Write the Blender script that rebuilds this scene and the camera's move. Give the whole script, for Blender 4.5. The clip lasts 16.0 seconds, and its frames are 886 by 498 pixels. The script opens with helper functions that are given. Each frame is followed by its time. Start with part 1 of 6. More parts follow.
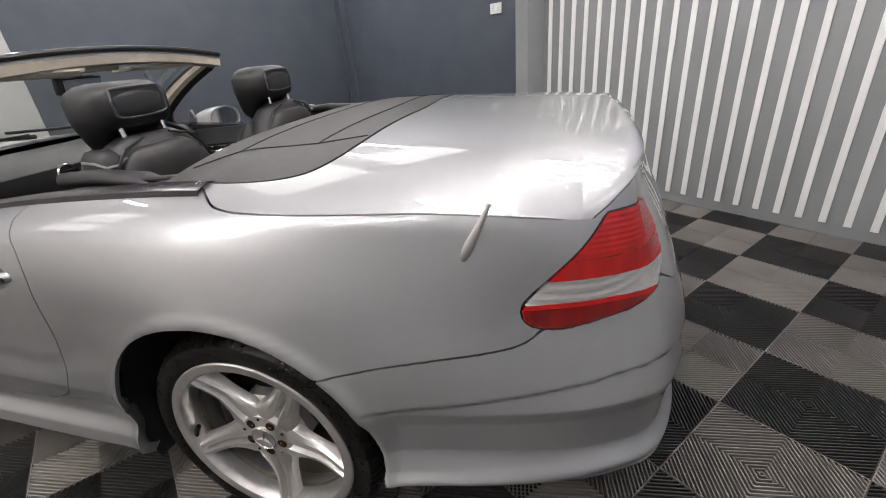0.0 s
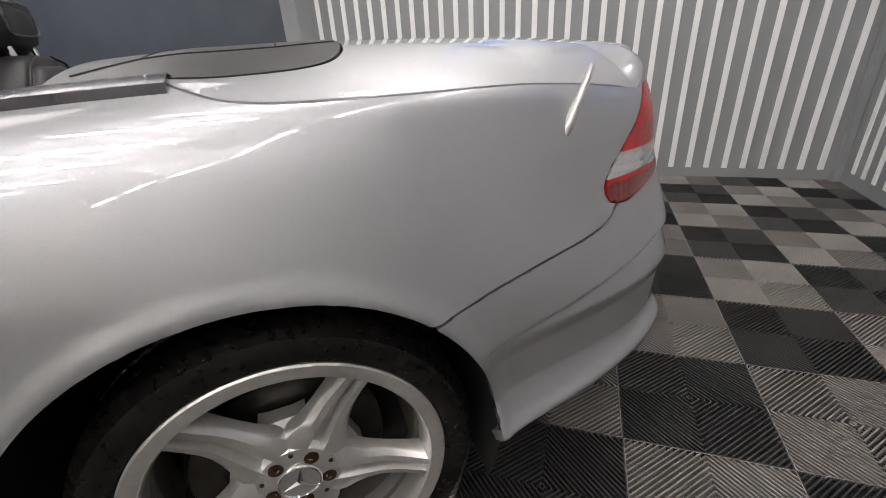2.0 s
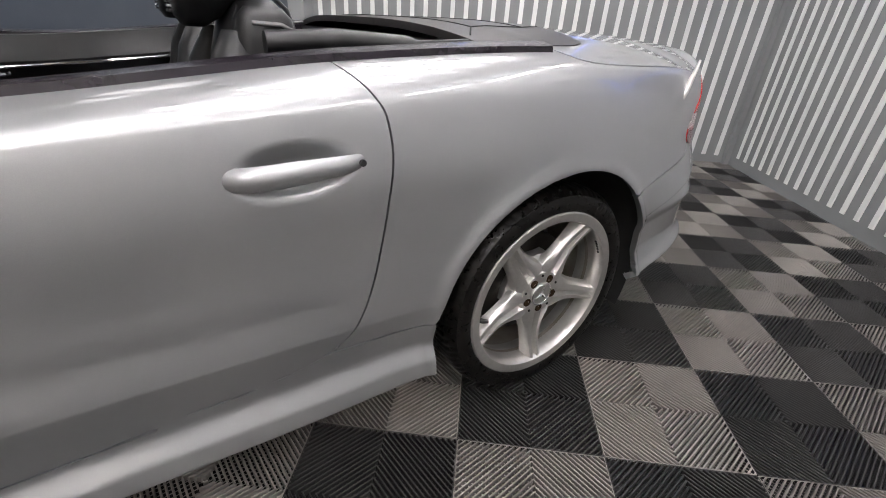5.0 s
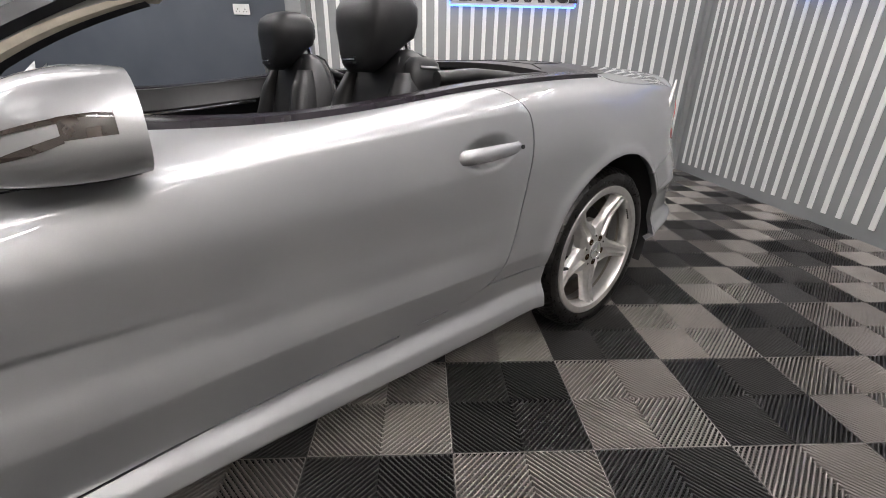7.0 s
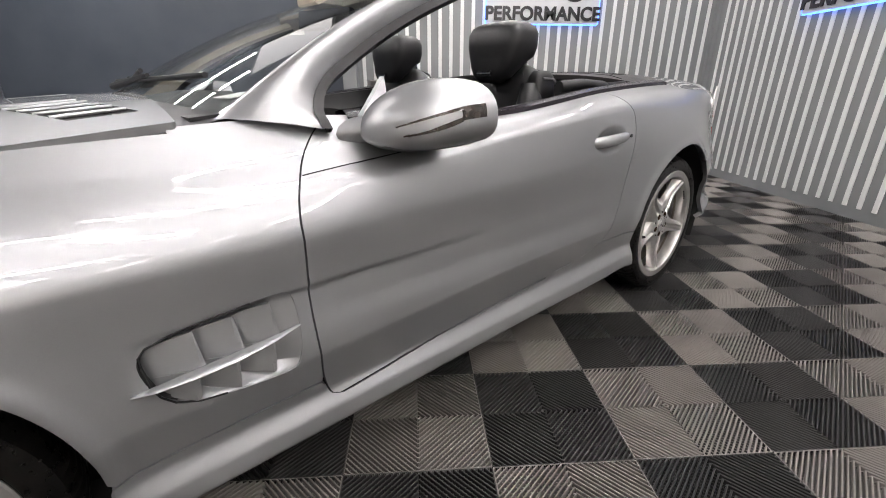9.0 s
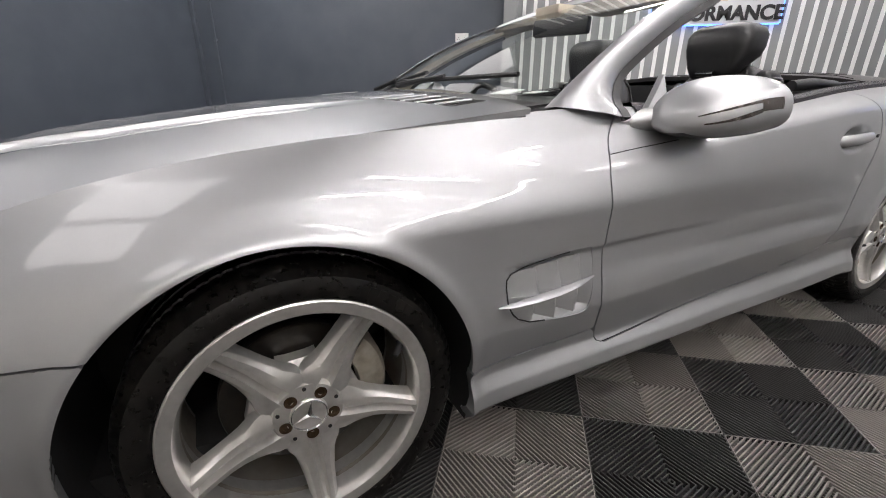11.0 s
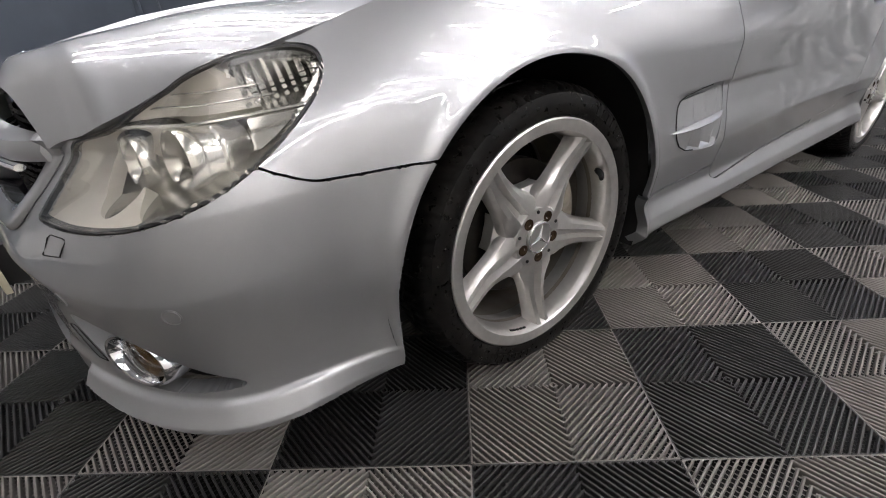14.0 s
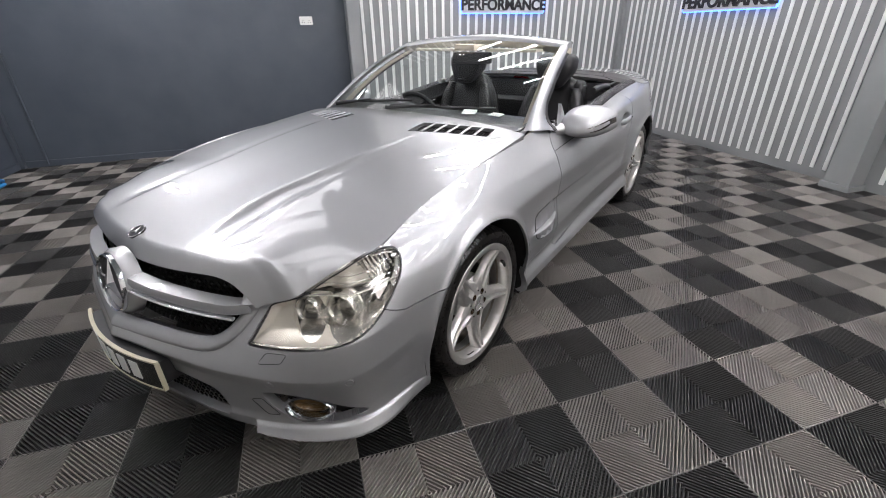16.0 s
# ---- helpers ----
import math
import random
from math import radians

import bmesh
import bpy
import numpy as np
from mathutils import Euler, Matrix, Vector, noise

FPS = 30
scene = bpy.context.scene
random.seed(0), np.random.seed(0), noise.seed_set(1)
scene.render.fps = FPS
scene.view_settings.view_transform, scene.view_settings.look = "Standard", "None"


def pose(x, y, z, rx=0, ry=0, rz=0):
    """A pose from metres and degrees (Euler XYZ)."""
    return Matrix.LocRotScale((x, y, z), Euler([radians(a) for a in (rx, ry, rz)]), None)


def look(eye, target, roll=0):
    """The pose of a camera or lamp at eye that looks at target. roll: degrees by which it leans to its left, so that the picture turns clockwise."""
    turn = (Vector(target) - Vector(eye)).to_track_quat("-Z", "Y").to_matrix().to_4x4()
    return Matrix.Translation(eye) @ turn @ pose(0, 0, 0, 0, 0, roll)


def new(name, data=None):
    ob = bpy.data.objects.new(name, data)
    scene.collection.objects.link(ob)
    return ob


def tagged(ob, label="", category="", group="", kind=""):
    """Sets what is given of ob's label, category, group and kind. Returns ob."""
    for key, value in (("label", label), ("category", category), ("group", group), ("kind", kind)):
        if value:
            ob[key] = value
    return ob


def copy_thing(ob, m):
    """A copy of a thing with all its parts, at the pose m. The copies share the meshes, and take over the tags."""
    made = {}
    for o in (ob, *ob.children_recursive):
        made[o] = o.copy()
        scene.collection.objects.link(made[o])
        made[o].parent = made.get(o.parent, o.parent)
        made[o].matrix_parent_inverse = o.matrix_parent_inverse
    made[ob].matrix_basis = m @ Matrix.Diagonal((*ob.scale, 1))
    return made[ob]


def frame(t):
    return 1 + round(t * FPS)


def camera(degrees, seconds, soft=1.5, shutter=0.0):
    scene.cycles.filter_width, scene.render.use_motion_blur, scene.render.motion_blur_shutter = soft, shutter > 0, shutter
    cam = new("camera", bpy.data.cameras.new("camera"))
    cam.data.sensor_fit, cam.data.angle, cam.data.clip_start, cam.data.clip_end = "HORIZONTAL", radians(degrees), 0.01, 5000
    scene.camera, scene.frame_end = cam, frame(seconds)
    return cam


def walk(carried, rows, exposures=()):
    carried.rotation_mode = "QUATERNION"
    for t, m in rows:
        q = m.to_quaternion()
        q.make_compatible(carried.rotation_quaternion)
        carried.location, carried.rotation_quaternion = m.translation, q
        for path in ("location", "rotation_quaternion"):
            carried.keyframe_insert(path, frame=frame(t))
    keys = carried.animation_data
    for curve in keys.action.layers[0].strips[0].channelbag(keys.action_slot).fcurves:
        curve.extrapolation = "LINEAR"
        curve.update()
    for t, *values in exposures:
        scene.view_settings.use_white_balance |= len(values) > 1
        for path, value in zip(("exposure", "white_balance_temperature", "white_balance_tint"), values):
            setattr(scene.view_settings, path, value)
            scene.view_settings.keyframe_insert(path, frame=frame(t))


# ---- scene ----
cam = camera(92.1, 16.0, 1.0)
PATH = [
    (0, (0.764, 0.213, 1.214), (-0.713, 1.252, 0.355), -5.2),
    (0.5, (0.616, 0.105, 1.183), (-0.721, 1.33, 0.338), -4.8),
    (1, (0.468, 0.069, 1.166), (-0.551, 1.451, 0.351), -5.4),
    (1.5, (0.332, -0.019, 1.125), (-0.367, 1.647, 0.268), -6.7),
    (2, (0.222, -0.125, 1.0), (-0.349, 1.586, 0.135), -3.5),
    (2.5, (0.099, -0.233, 0.861), (-0.418, 1.484, -0.025), -2.3),
    (3, (-0.001, -0.289, 0.775), (-0.328, 1.441, -0.172), 0.4),
    (3.5, (-0.097, -0.379, 0.871), (-0.348, 1.372, -0.062), 1.0),
    (4, (-0.196, -0.507, 0.942), (-0.38, 1.254, 0.011), 2.0),
    (4.5, (-0.298, -0.641, 0.977), (-0.451, 1.127, 0.053), 2.6),
    (4.7, (-0.35, -0.707, 1.009), (-0.487, 1.053, 0.069), 3.3),
    (6.8, (-0.829, -1.233, 0.963), (-0.759, 0.614, 0.199), 1.0),
    (7, (-0.88, -1.271, 0.98), (-0.787, 0.571, 0.207), 0.9),
    (7.5, (-0.991, -1.378, 0.968), (-0.849, 0.472, 0.22), 0.9),
    (8, (-1.113, -1.487, 0.964), (-0.961, 0.369, 0.235), 0.8),
    (8.2, (-1.165, -1.516, 0.963), (-1.013, 0.343, 0.241), 0.7),
    (10.3, (-1.72, -1.857, 0.981), (-1.817, 0.004, 0.255), -0.9),
    (10.5, (-1.755, -1.872, 0.978), (-1.92, -0.014, 0.257), -0.7),
    (11, (-1.834, -1.912, 0.948), (-2.171, -0.071, 0.242), 0.1),
    (11.5, (-1.915, -1.932, 0.876), (-2.361, -0.112, 0.177), 0.9),
    (12, (-1.937, -1.929, 0.774), (-2.44, -0.146, 0.022), 0.7),
    (12.5, (-1.997, -1.944, 0.705), (-2.493, -0.175, -0.085), 0.8),
    (13, (-2.14, -2.004, 0.68), (-2.507, -0.219, -0.144), -0.8),
    (13.5, (-2.276, -2.073, 0.713), (-2.529, -0.294, -0.163), -2.9),
    (14, (-2.401, -2.148, 0.756), (-2.485, -0.371, -0.158), -3.9),
    (14.5, (-2.544, -2.241, 0.86), (-2.452, -0.465, -0.055), -6.0),
    (15, (-2.664, -2.333, 1.001), (-2.356, -0.602, 0.049), -3.5),
    (15.5, (-2.764, -2.485, 1.2), (-2.31, -0.783, 0.252), -1.7),
    (16, (-2.808, -2.659, 1.34), (-2.277, -0.957, 0.434), -0.9),
]
EXPOSURES = [(0, 0.4, 6550, 10), (0.5, 0.4, 6550, 10), (1, 0.27, 6600, 10), (2, 0.26, 6600, 10), (2.5, 0.38, 6500, 10), (3, 0.75, 6450, 10), (3.5, 0.7, 6400, 10), (4, 0.42, 6350, 10), (4.5, 0.45, 6400, 10), (7, 0.45, 6550, 10), (8, 0.45, 6600, 10), (10.5, 0.36, 6500, 10), (11.5, 0.42, 6550, 10), (12, 0.6, 6500, 10), (13.5, 0.62, 6500, 10), (14, 0.52, 6350, 10), (14.5, 0.44, 6300, 10), (15, 0.62, 6250, 10), (15.5, 0.55, 6250, 10), (16, 0.5, 6250, 10)]
walk(cam, [(t, look(eye, target, roll)) for t, eye, target, roll in PATH], EXPOSURES)

# ---- light and world ----
world = bpy.data.worlds.new("world")
scene.world = world
world.use_nodes = True
world.node_tree.nodes["Background"].inputs[0].default_value = (0.75, 0.82, 0.9, 1)
world.node_tree.nodes["Background"].inputs[1].default_value = 0.25
scene.view_settings.exposure = 0.0
TUBE_POWER, PANEL_POWER = 16.0, 1.75


# ---- materials ----
def nodes_of(name):
    m = bpy.data.materials.new(name)
    m.use_nodes = True
    t = m.node_tree
    return m, t, t.nodes["Principled BSDF"]


def noise_mix(t, scale, low, high, detail=4.0, coord="Object", stretch=(1, 1, 1)):
    """A colour ramp between two colours driven by noise."""
    tc = t.nodes.new("ShaderNodeTexCoord")
    mp = t.nodes.new("ShaderNodeMapping")
    mp.inputs["Scale"].default_value = stretch
    nz = t.nodes.new("ShaderNodeTexNoise")
    nz.inputs["Scale"].default_value = scale
    nz.inputs["Detail"].default_value = detail
    rp = t.nodes.new("ShaderNodeValToRGB")
    rp.color_ramp.elements[0].position, rp.color_ramp.elements[1].position = 0.3, 0.7
    rp.color_ramp.elements[0].color, rp.color_ramp.elements[1].color = (*low, 1), (*high, 1)
    t.links.new(tc.outputs[coord], mp.inputs["Vector"])
    t.links.new(mp.outputs["Vector"], nz.inputs["Vector"])
    t.links.new(nz.outputs["Fac"], rp.inputs["Fac"])
    return rp.outputs["Color"], nz.outputs["Fac"]


def bump(t, b, height, strength, distance):
    n = t.nodes.new("ShaderNodeBump")
    n.inputs["Strength"].default_value, n.inputs["Distance"].default_value = strength, distance
    t.links.new(height, n.inputs["Height"])
    t.links.new(n.outputs["Normal"], b.inputs["Normal"])


def surface(name, low, high, rough=0.5, metal=0.0, scale=6.0, coat=0.0, bumps=0.0, bump_scale=60.0, rough_var=0.0, spec=0.5, coat_rough=0.03, stretch=(1, 1, 1)):
    m, t, b = nodes_of(name)
    col, fac = noise_mix(t, scale, low, high, stretch=stretch)
    t.links.new(col, b.inputs["Base Color"])
    b.inputs["Metallic"].default_value = metal
    b.inputs["Roughness"].default_value = rough
    b.inputs["Specular IOR Level"].default_value = spec
    b.inputs["Coat Weight"].default_value = coat
    b.inputs["Coat Roughness"].default_value = coat_rough
    if rough_var:
        mr = t.nodes.new("ShaderNodeMapRange")
        mr.inputs["To Min"].default_value, mr.inputs["To Max"].default_value = rough - rough_var, rough + rough_var
        nz = noise_mix(t, scale * 3.3, (0, 0, 0), (1, 1, 1))[1]
        t.links.new(nz, mr.inputs["Value"])
        t.links.new(mr.outputs["Result"], b.inputs["Roughness"])
    if bumps:
        h = noise_mix(t, bump_scale, (0, 0, 0), (1, 1, 1), 6.0)[1]
        bump(t, b, h, bumps, 0.002)
    return m


def glass(name, tint=(1, 1, 1), rough=0.0, alpha_mix=0.0):
    """Thin glass: clear transmission with a mirror-like skin."""
    m, t, b = nodes_of(name)
    t.nodes.remove(b)
    out = t.nodes["Material Output"]
    tr = t.nodes.new("ShaderNodeBsdfTransparent")
    tr.inputs["Color"].default_value = (*tint, 1)
    gl = t.nodes.new("ShaderNodeBsdfGlossy")
    gl.inputs["Roughness"].default_value = rough + 0.01
    lw = t.nodes.new("ShaderNodeLayerWeight")
    pw = t.nodes.new("ShaderNodeMath")
    pw.operation = "POWER"
    pw.inputs[1].default_value = 4.5
    fr = t.nodes.new("ShaderNodeMath")
    fr.operation = "MULTIPLY_ADD"
    fr.inputs[1].default_value, fr.inputs[2].default_value = 0.8, 0.045
    t.links.new(lw.outputs["Facing"], pw.inputs[0])
    t.links.new(pw.outputs[0], fr.inputs[0])
    mx = t.nodes.new("ShaderNodeMixShader")
    t.links.new(fr.outputs[0], mx.inputs[0])
    t.links.new(tr.outputs[0], mx.inputs[1])
    t.links.new(gl.outputs[0], mx.inputs[2])
    t.links.new(mx.outputs[0], out.inputs["Surface"])
    return m


def lamp_glow(name, colour, strength):
    m, t, b = nodes_of(name)
    b.inputs["Base Color"].default_value = (*colour, 1)
    b.inputs["Emission Color"].default_value = (*colour, 1)
    b.inputs["Emission Strength"].default_value = strength
    return m


PAINT = surface("silver_paint", (0.390, 0.395, 0.403), (0.425, 0.430, 0.437), 0.44, 0.74, 900.0, coat=1.0, coat_rough=0.01)
PAINT.node_tree.nodes["Principled BSDF"].inputs["Coat IOR"].default_value = 1.62
TRIM_BLACK = surface("black_trim", (0.010, 0.010, 0.011), (0.018, 0.018, 0.019), 0.42, 0, 40, bumps=0.05)
BELT_GLOSS = surface("gloss_belt_trim", (0.012, 0.009, 0.013), (0.02, 0.015, 0.022), 0.22, 0, 12)
DECK_PLASTIC = surface("deck_plastic", (0.018, 0.0165, 0.0165), (0.027, 0.0245, 0.024), 0.45, 0, 30, bumps=0.12, bump_scale=900)
SHELL_BLACK = surface("inner_shell", (0.006, 0.006, 0.006), (0.012, 0.012, 0.012), 0.8, 0, 10)
RUBBER = surface("tyre_rubber", (0.003, 0.003, 0.003), (0.009, 0.008, 0.007), 0.30, 0, 22, bumps=0.2, bump_scale=140, rough_var=0.12, spec=0.34)
ALLOY = surface("alloy_silver", (0.58, 0.565, 0.545), (0.66, 0.645, 0.62), 0.33, 0.8, 60, coat=0.25, coat_rough=0.15)
ALLOY_DIRT = surface("alloy_barrel", (0.20, 0.17, 0.13), (0.42, 0.39, 0.34), 0.42, 0.6, 8, rough_var=0.1)
CHROME = surface("chrome", (0.75, 0.76, 0.78), (0.82, 0.83, 0.85), 0.07, 1.0, 20)
# near black, also on the rear caliper: shade behind the spokes as colour
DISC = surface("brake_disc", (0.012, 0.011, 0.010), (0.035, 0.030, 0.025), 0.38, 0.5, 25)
BOLT = surface("bolt_brown", (0.018, 0.011, 0.006), (0.045, 0.028, 0.016), 0.9, 0.0, 90, spec=0.05)
CALIPER = surface("brake_caliper", (0.20, 0.175, 0.14), (0.34, 0.31, 0.26), 0.55, 0.3, 30)
LEATHER = surface("black_leather", (0.009, 0.009, 0.010), (0.016, 0.016, 0.017), 0.42, 0, 14, bumps=0.22, bump_scale=420)
STITCH = surface("grey_piping", (0.22, 0.22, 0.22), (0.3, 0.3, 0.3), 0.6)
STITCH_DARK = surface("grey_rim", (0.05, 0.05, 0.052), (0.075, 0.075, 0.078), 0.4)
CREAM = surface("cream_lining", (0.52, 0.46, 0.37), (0.60, 0.54, 0.44), 0.75, 0, 20, bumps=0.1, bump_scale=500)
CARPET = surface("dark_carpet", (0.012, 0.012, 0.013), (0.022, 0.022, 0.024), 0.95, 0, 120)
MESHBLACK = surface("grille_black", (0.012, 0.012, 0.0125), (0.02, 0.02, 0.021), 0.25, 0.1, 30)
LAMP_BOWL = surface("lamp_reflector", (0.56, 0.53, 0.475), (0.66, 0.63, 0.57), 0.30, 0.35, 10, coat=0.3)
LAMP_GREY = surface("lamp_housing", (0.34, 0.33, 0.31), (0.48, 0.47, 0.44), 0.16, 0.85, 9, bumps=0.2, bump_scale=45)
LAMP_CHROME = surface("lamp_chrome", (0.78, 0.77, 0.74), (0.90, 0.89, 0.86), 0.20, 0.85, 14)
RED_LENS = surface("red_lens", (0.36, 0.006, 0.006), (0.50, 0.012, 0.010), 0.25, 0, 25, coat=0.35, spec=0.3, bumps=0.25, bump_scale=420, stretch=(1, 1, 0.3))
RED_DARK = surface("dark_red_lens", (0.13, 0.004, 0.004), (0.24, 0.008, 0.007), 0.18, 0, 30, coat=0.6, spec=0.3, bumps=0.3, bump_scale=300, stretch=(1, 1, 0.3))
CLEAR_LENS = surface("clear_lens", (0.55, 0.53, 0.52), (0.72, 0.71, 0.70), 0.15, 0.5, 40, coat=1.0, stretch=(1, 1, 12))
GLASS = glass("clear_glass", (0.93, 0.97, 0.95))
LENS_GLASS = glass("lens_glass", (0.97, 0.96, 0.93))
DARK_GLASS = surface("smoked_lens", (0.02, 0.015, 0.012), (0.05, 0.035, 0.03), 0.08, 0, 60, coat=1.0)
AMBER_DARK = surface("amber_reflector", (0.05, 0.028, 0.008), (0.16, 0.085, 0.02), 0.2, 0.6, 30)
MIRROR = surface("mirror_glass", (0.85, 0.87, 0.88), (0.88, 0.9, 0.9), 0.01, 1.0)
WALL_DARK = surface("slate_wall_paint", (0.064, 0.075, 0.094), (0.078, 0.090, 0.110), 0.42, 0, 3, bumps=0.12, bump_scale=35, rough_var=0.08)
WALL_GREY = surface("grey_wall_paint", (0.225, 0.234, 0.237), (0.26, 0.267, 0.27), 0.55, 0, 2.2, bumps=0.08, bump_scale=40)
SLAT_WHITE = surface("white_slat", (0.79, 0.79, 0.78), (0.85, 0.85, 0.84), 0.4, 0, 5)
WALL_CREAM = surface("cream_wall_paint", (0.78, 0.755, 0.70), (0.84, 0.82, 0.77), 0.5, 0, 2.5, bumps=0.08, bump_scale=40)
WALL_BOUNCE = surface("pale_bounce_wall", (0.47, 0.465, 0.455), (0.54, 0.535, 0.525), 0.5, 0, 2.5, bumps=0.08, bump_scale=40)
CEILING_GREY = surface("ceiling_paint", (0.42, 0.43, 0.44), (0.50, 0.51, 0.52), 0.8, 0, 2)
PLASTIC_WHITE = surface("white_plastic", (0.72, 0.72, 0.70), (0.8, 0.8, 0.78), 0.35, 0, 15)
# slab colour taken near black to deepen the shade between tile ribs
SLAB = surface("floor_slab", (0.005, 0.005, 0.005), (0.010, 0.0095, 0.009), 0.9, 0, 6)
SIGN_BLACK = surface("sign_black", (0.012, 0.012, 0.014), (0.02, 0.02, 0.022), 0.3)
SIGN_BOARD = surface("sign_board", (0.60, 0.62, 0.63), (0.68, 0.69, 0.70), 0.35)
BLUE_PLASTIC = surface("blue_plastic", (0.02, 0.16, 0.42), (0.03, 0.22, 0.52), 0.35)
YELLOW_REFLECT = surface("plate_edge", (0.55, 0.5, 0.36), (0.66, 0.62, 0.48), 0.4)
PLATE_BLACK = surface("plate_black", (0.008, 0.008, 0.008), (0.014, 0.014, 0.014), 0.25)
PAPER = surface("paper", (0.7, 0.72, 0.7), (0.8, 0.82, 0.8), 0.6, 0, 50)


def tile_material(name, low, high):
    """Ribbed polypropylene tile: each tile a little different, with dust along the ribs."""
    m, t, b = nodes_of(name)
    col, fac = noise_mix(t, 3.0, low, high, 6.0)
    oi = t.nodes.new("ShaderNodeObjectInfo")
    hs = t.nodes.new("ShaderNodeHueSaturation")
    mr = t.nodes.new("ShaderNodeMapRange")
    mr.inputs["To Min"].default_value, mr.inputs["To Max"].default_value = 0.78, 1.2
    t.links.new(oi.outputs["Random"], mr.inputs["Value"])
    t.links.new(mr.outputs["Result"], hs.inputs["Value"])
    t.links.new(col, hs.inputs["Color"])
    t.links.new(hs.outputs["Color"], b.inputs["Base Color"])
    b.inputs["Roughness"].default_value = 0.5
    b.inputs["Specular IOR Level"].default_value = 0.36
    h = noise_mix(t, 260.0, (0, 0, 0), (1, 1, 1))[1]
    bump(t, b, h, 0.1, 0.001)
    return m


TILE_GREY = tile_material("grey_tile", (0.165, 0.152, 0.139), (0.236, 0.218, 0.200))
TILE_BLACK = tile_material("black_tile", (0.020, 0.0194, 0.0188), (0.036, 0.035, 0.034))


# ---- mesh tools ----
def finish(name, bm, material, parent=None, label="", smooth=35):
    """Link a bmesh as one mesh object, smooth but for edges sharper than the angle given."""
    me = bpy.data.meshes.new(name)
    if smooth:
        for f in bm.faces:
            f.smooth = True
    bm.to_mesh(me)
    bm.free()
    if smooth:
        me.set_sharp_from_angle(angle=radians(smooth))
    me.materials.append(material)
    ob = new(name, me)
    if parent:
        ob.parent = parent
    if label:
        ob["label"] = label
    return ob


def part(name, bm, material, parent, label="", smooth=35):
    return finish(name, bm, material, parent, label, smooth)


def add_box(bm, x0, x1, y0, y1, z0, z1, bev=0.0, m=None):
    r = bmesh.ops.create_cube(bm, size=1)
    vs = r["verts"]
    for v in vs:
        v.co = Vector(((x0 + x1) / 2 + v.co.x * (x1 - x0), (y0 + y1) / 2 + v.co.y * (y1 - y0), (z0 + z1) / 2 + v.co.z * (z1 - z0)))
    if bev:
        es = list({e for v in vs for e in v.link_edges})
        r2 = bmesh.ops.bevel(bm, geom=es, offset=bev, segments=2, affect="EDGES", profile=0.7)
        vs = list({v for f in r2["faces"] for v in f.verts} | {v for v in vs if v.is_valid})
    if m is not None:
        bmesh.ops.transform(bm, matrix=m, verts=vs)
    return vs


def box_bm(x0, x1, y0, y1, z0, z1, bev=0.0):
    bm = bmesh.new()
    add_box(bm, x0, x1, y0, y1, z0, z1, bev)
    return bm


def lathe(bm, profile, axis_m, segs=64, close=False):
    """Turn a profile of (radius, depth) pairs round the local z axis, then place it by axis_m."""
    rings = []
    for r, d in profile:
        rings.append([bm.verts.new(axis_m @ Vector((r * math.cos(a), r * math.sin(a), d))) for a in (2 * math.pi * k / segs for k in range(segs))])
    for a, b in zip(rings, rings[1:] + ([rings[0]] if close else [])):
        for k in range(segs):
            bm.faces.new((a[k], a[(k + 1) % segs], b[(k + 1) % segs], b[k]))
    return rings


def tube(bm, pts, radius, segs=10, closed=False, squash=1.0):
    """A round bar along a polyline; radius may be a list."""
    pts = [Vector(p) for p in pts]
    n = len(pts)
    rings = []
    up = Vector((0, 0, 1))
    for i, p in enumerate(pts):
        a = pts[(i - 1) % n] if closed or i else p
        b = pts[(i + 1) % n] if closed or i < n - 1 else p
        d = (b - a).normalized()
        side = d.cross(up)
        if side.length < 1e-4:
            side = d.cross(Vector((1, 0, 0)))
        side.normalize()
        top = side.cross(d).normalized()
        r = radius[i] if isinstance(radius, (list, tuple)) else radius
        rings.append([bm.verts.new(p + side * (r * math.cos(t)) + top * (r * squash * math.sin(t))) for t in (2 * math.pi * k / segs for k in range(segs))])
    pairs = list(zip(rings, rings[1:])) + ([(rings[-1], rings[0])] if closed else [])
    for a, b in pairs:
        for k in range(segs):
            bm.faces.new((a[k], a[(k + 1) % segs], b[(k + 1) % segs], b[k]))
    if not closed:
        bm.faces.new(rings[0][::-1])
        bm.faces.new(rings[-1])
    return rings


def spline(pts, n):
    """Catmull-Rom through the points, n steps each."""
    P = [np.array(p, float) for p in pts]
    P = [2 * P[0] - P[1]] + P + [2 * P[-1] - P[-2]]
    out = []
    for i in range(1, len(P) - 2):
        for k in range(n):
            t = k / n
            a, b, c, d = P[i - 1], P[i], P[i + 1], P[i + 2]
            out.append(0.5 * (2 * b + (c - a) * t + (2 * a - 5 * b + 4 * c - d) * t * t + (3 * b - a - 3 * c + d) * t ** 3))
    out.append(P[-2])
    return out


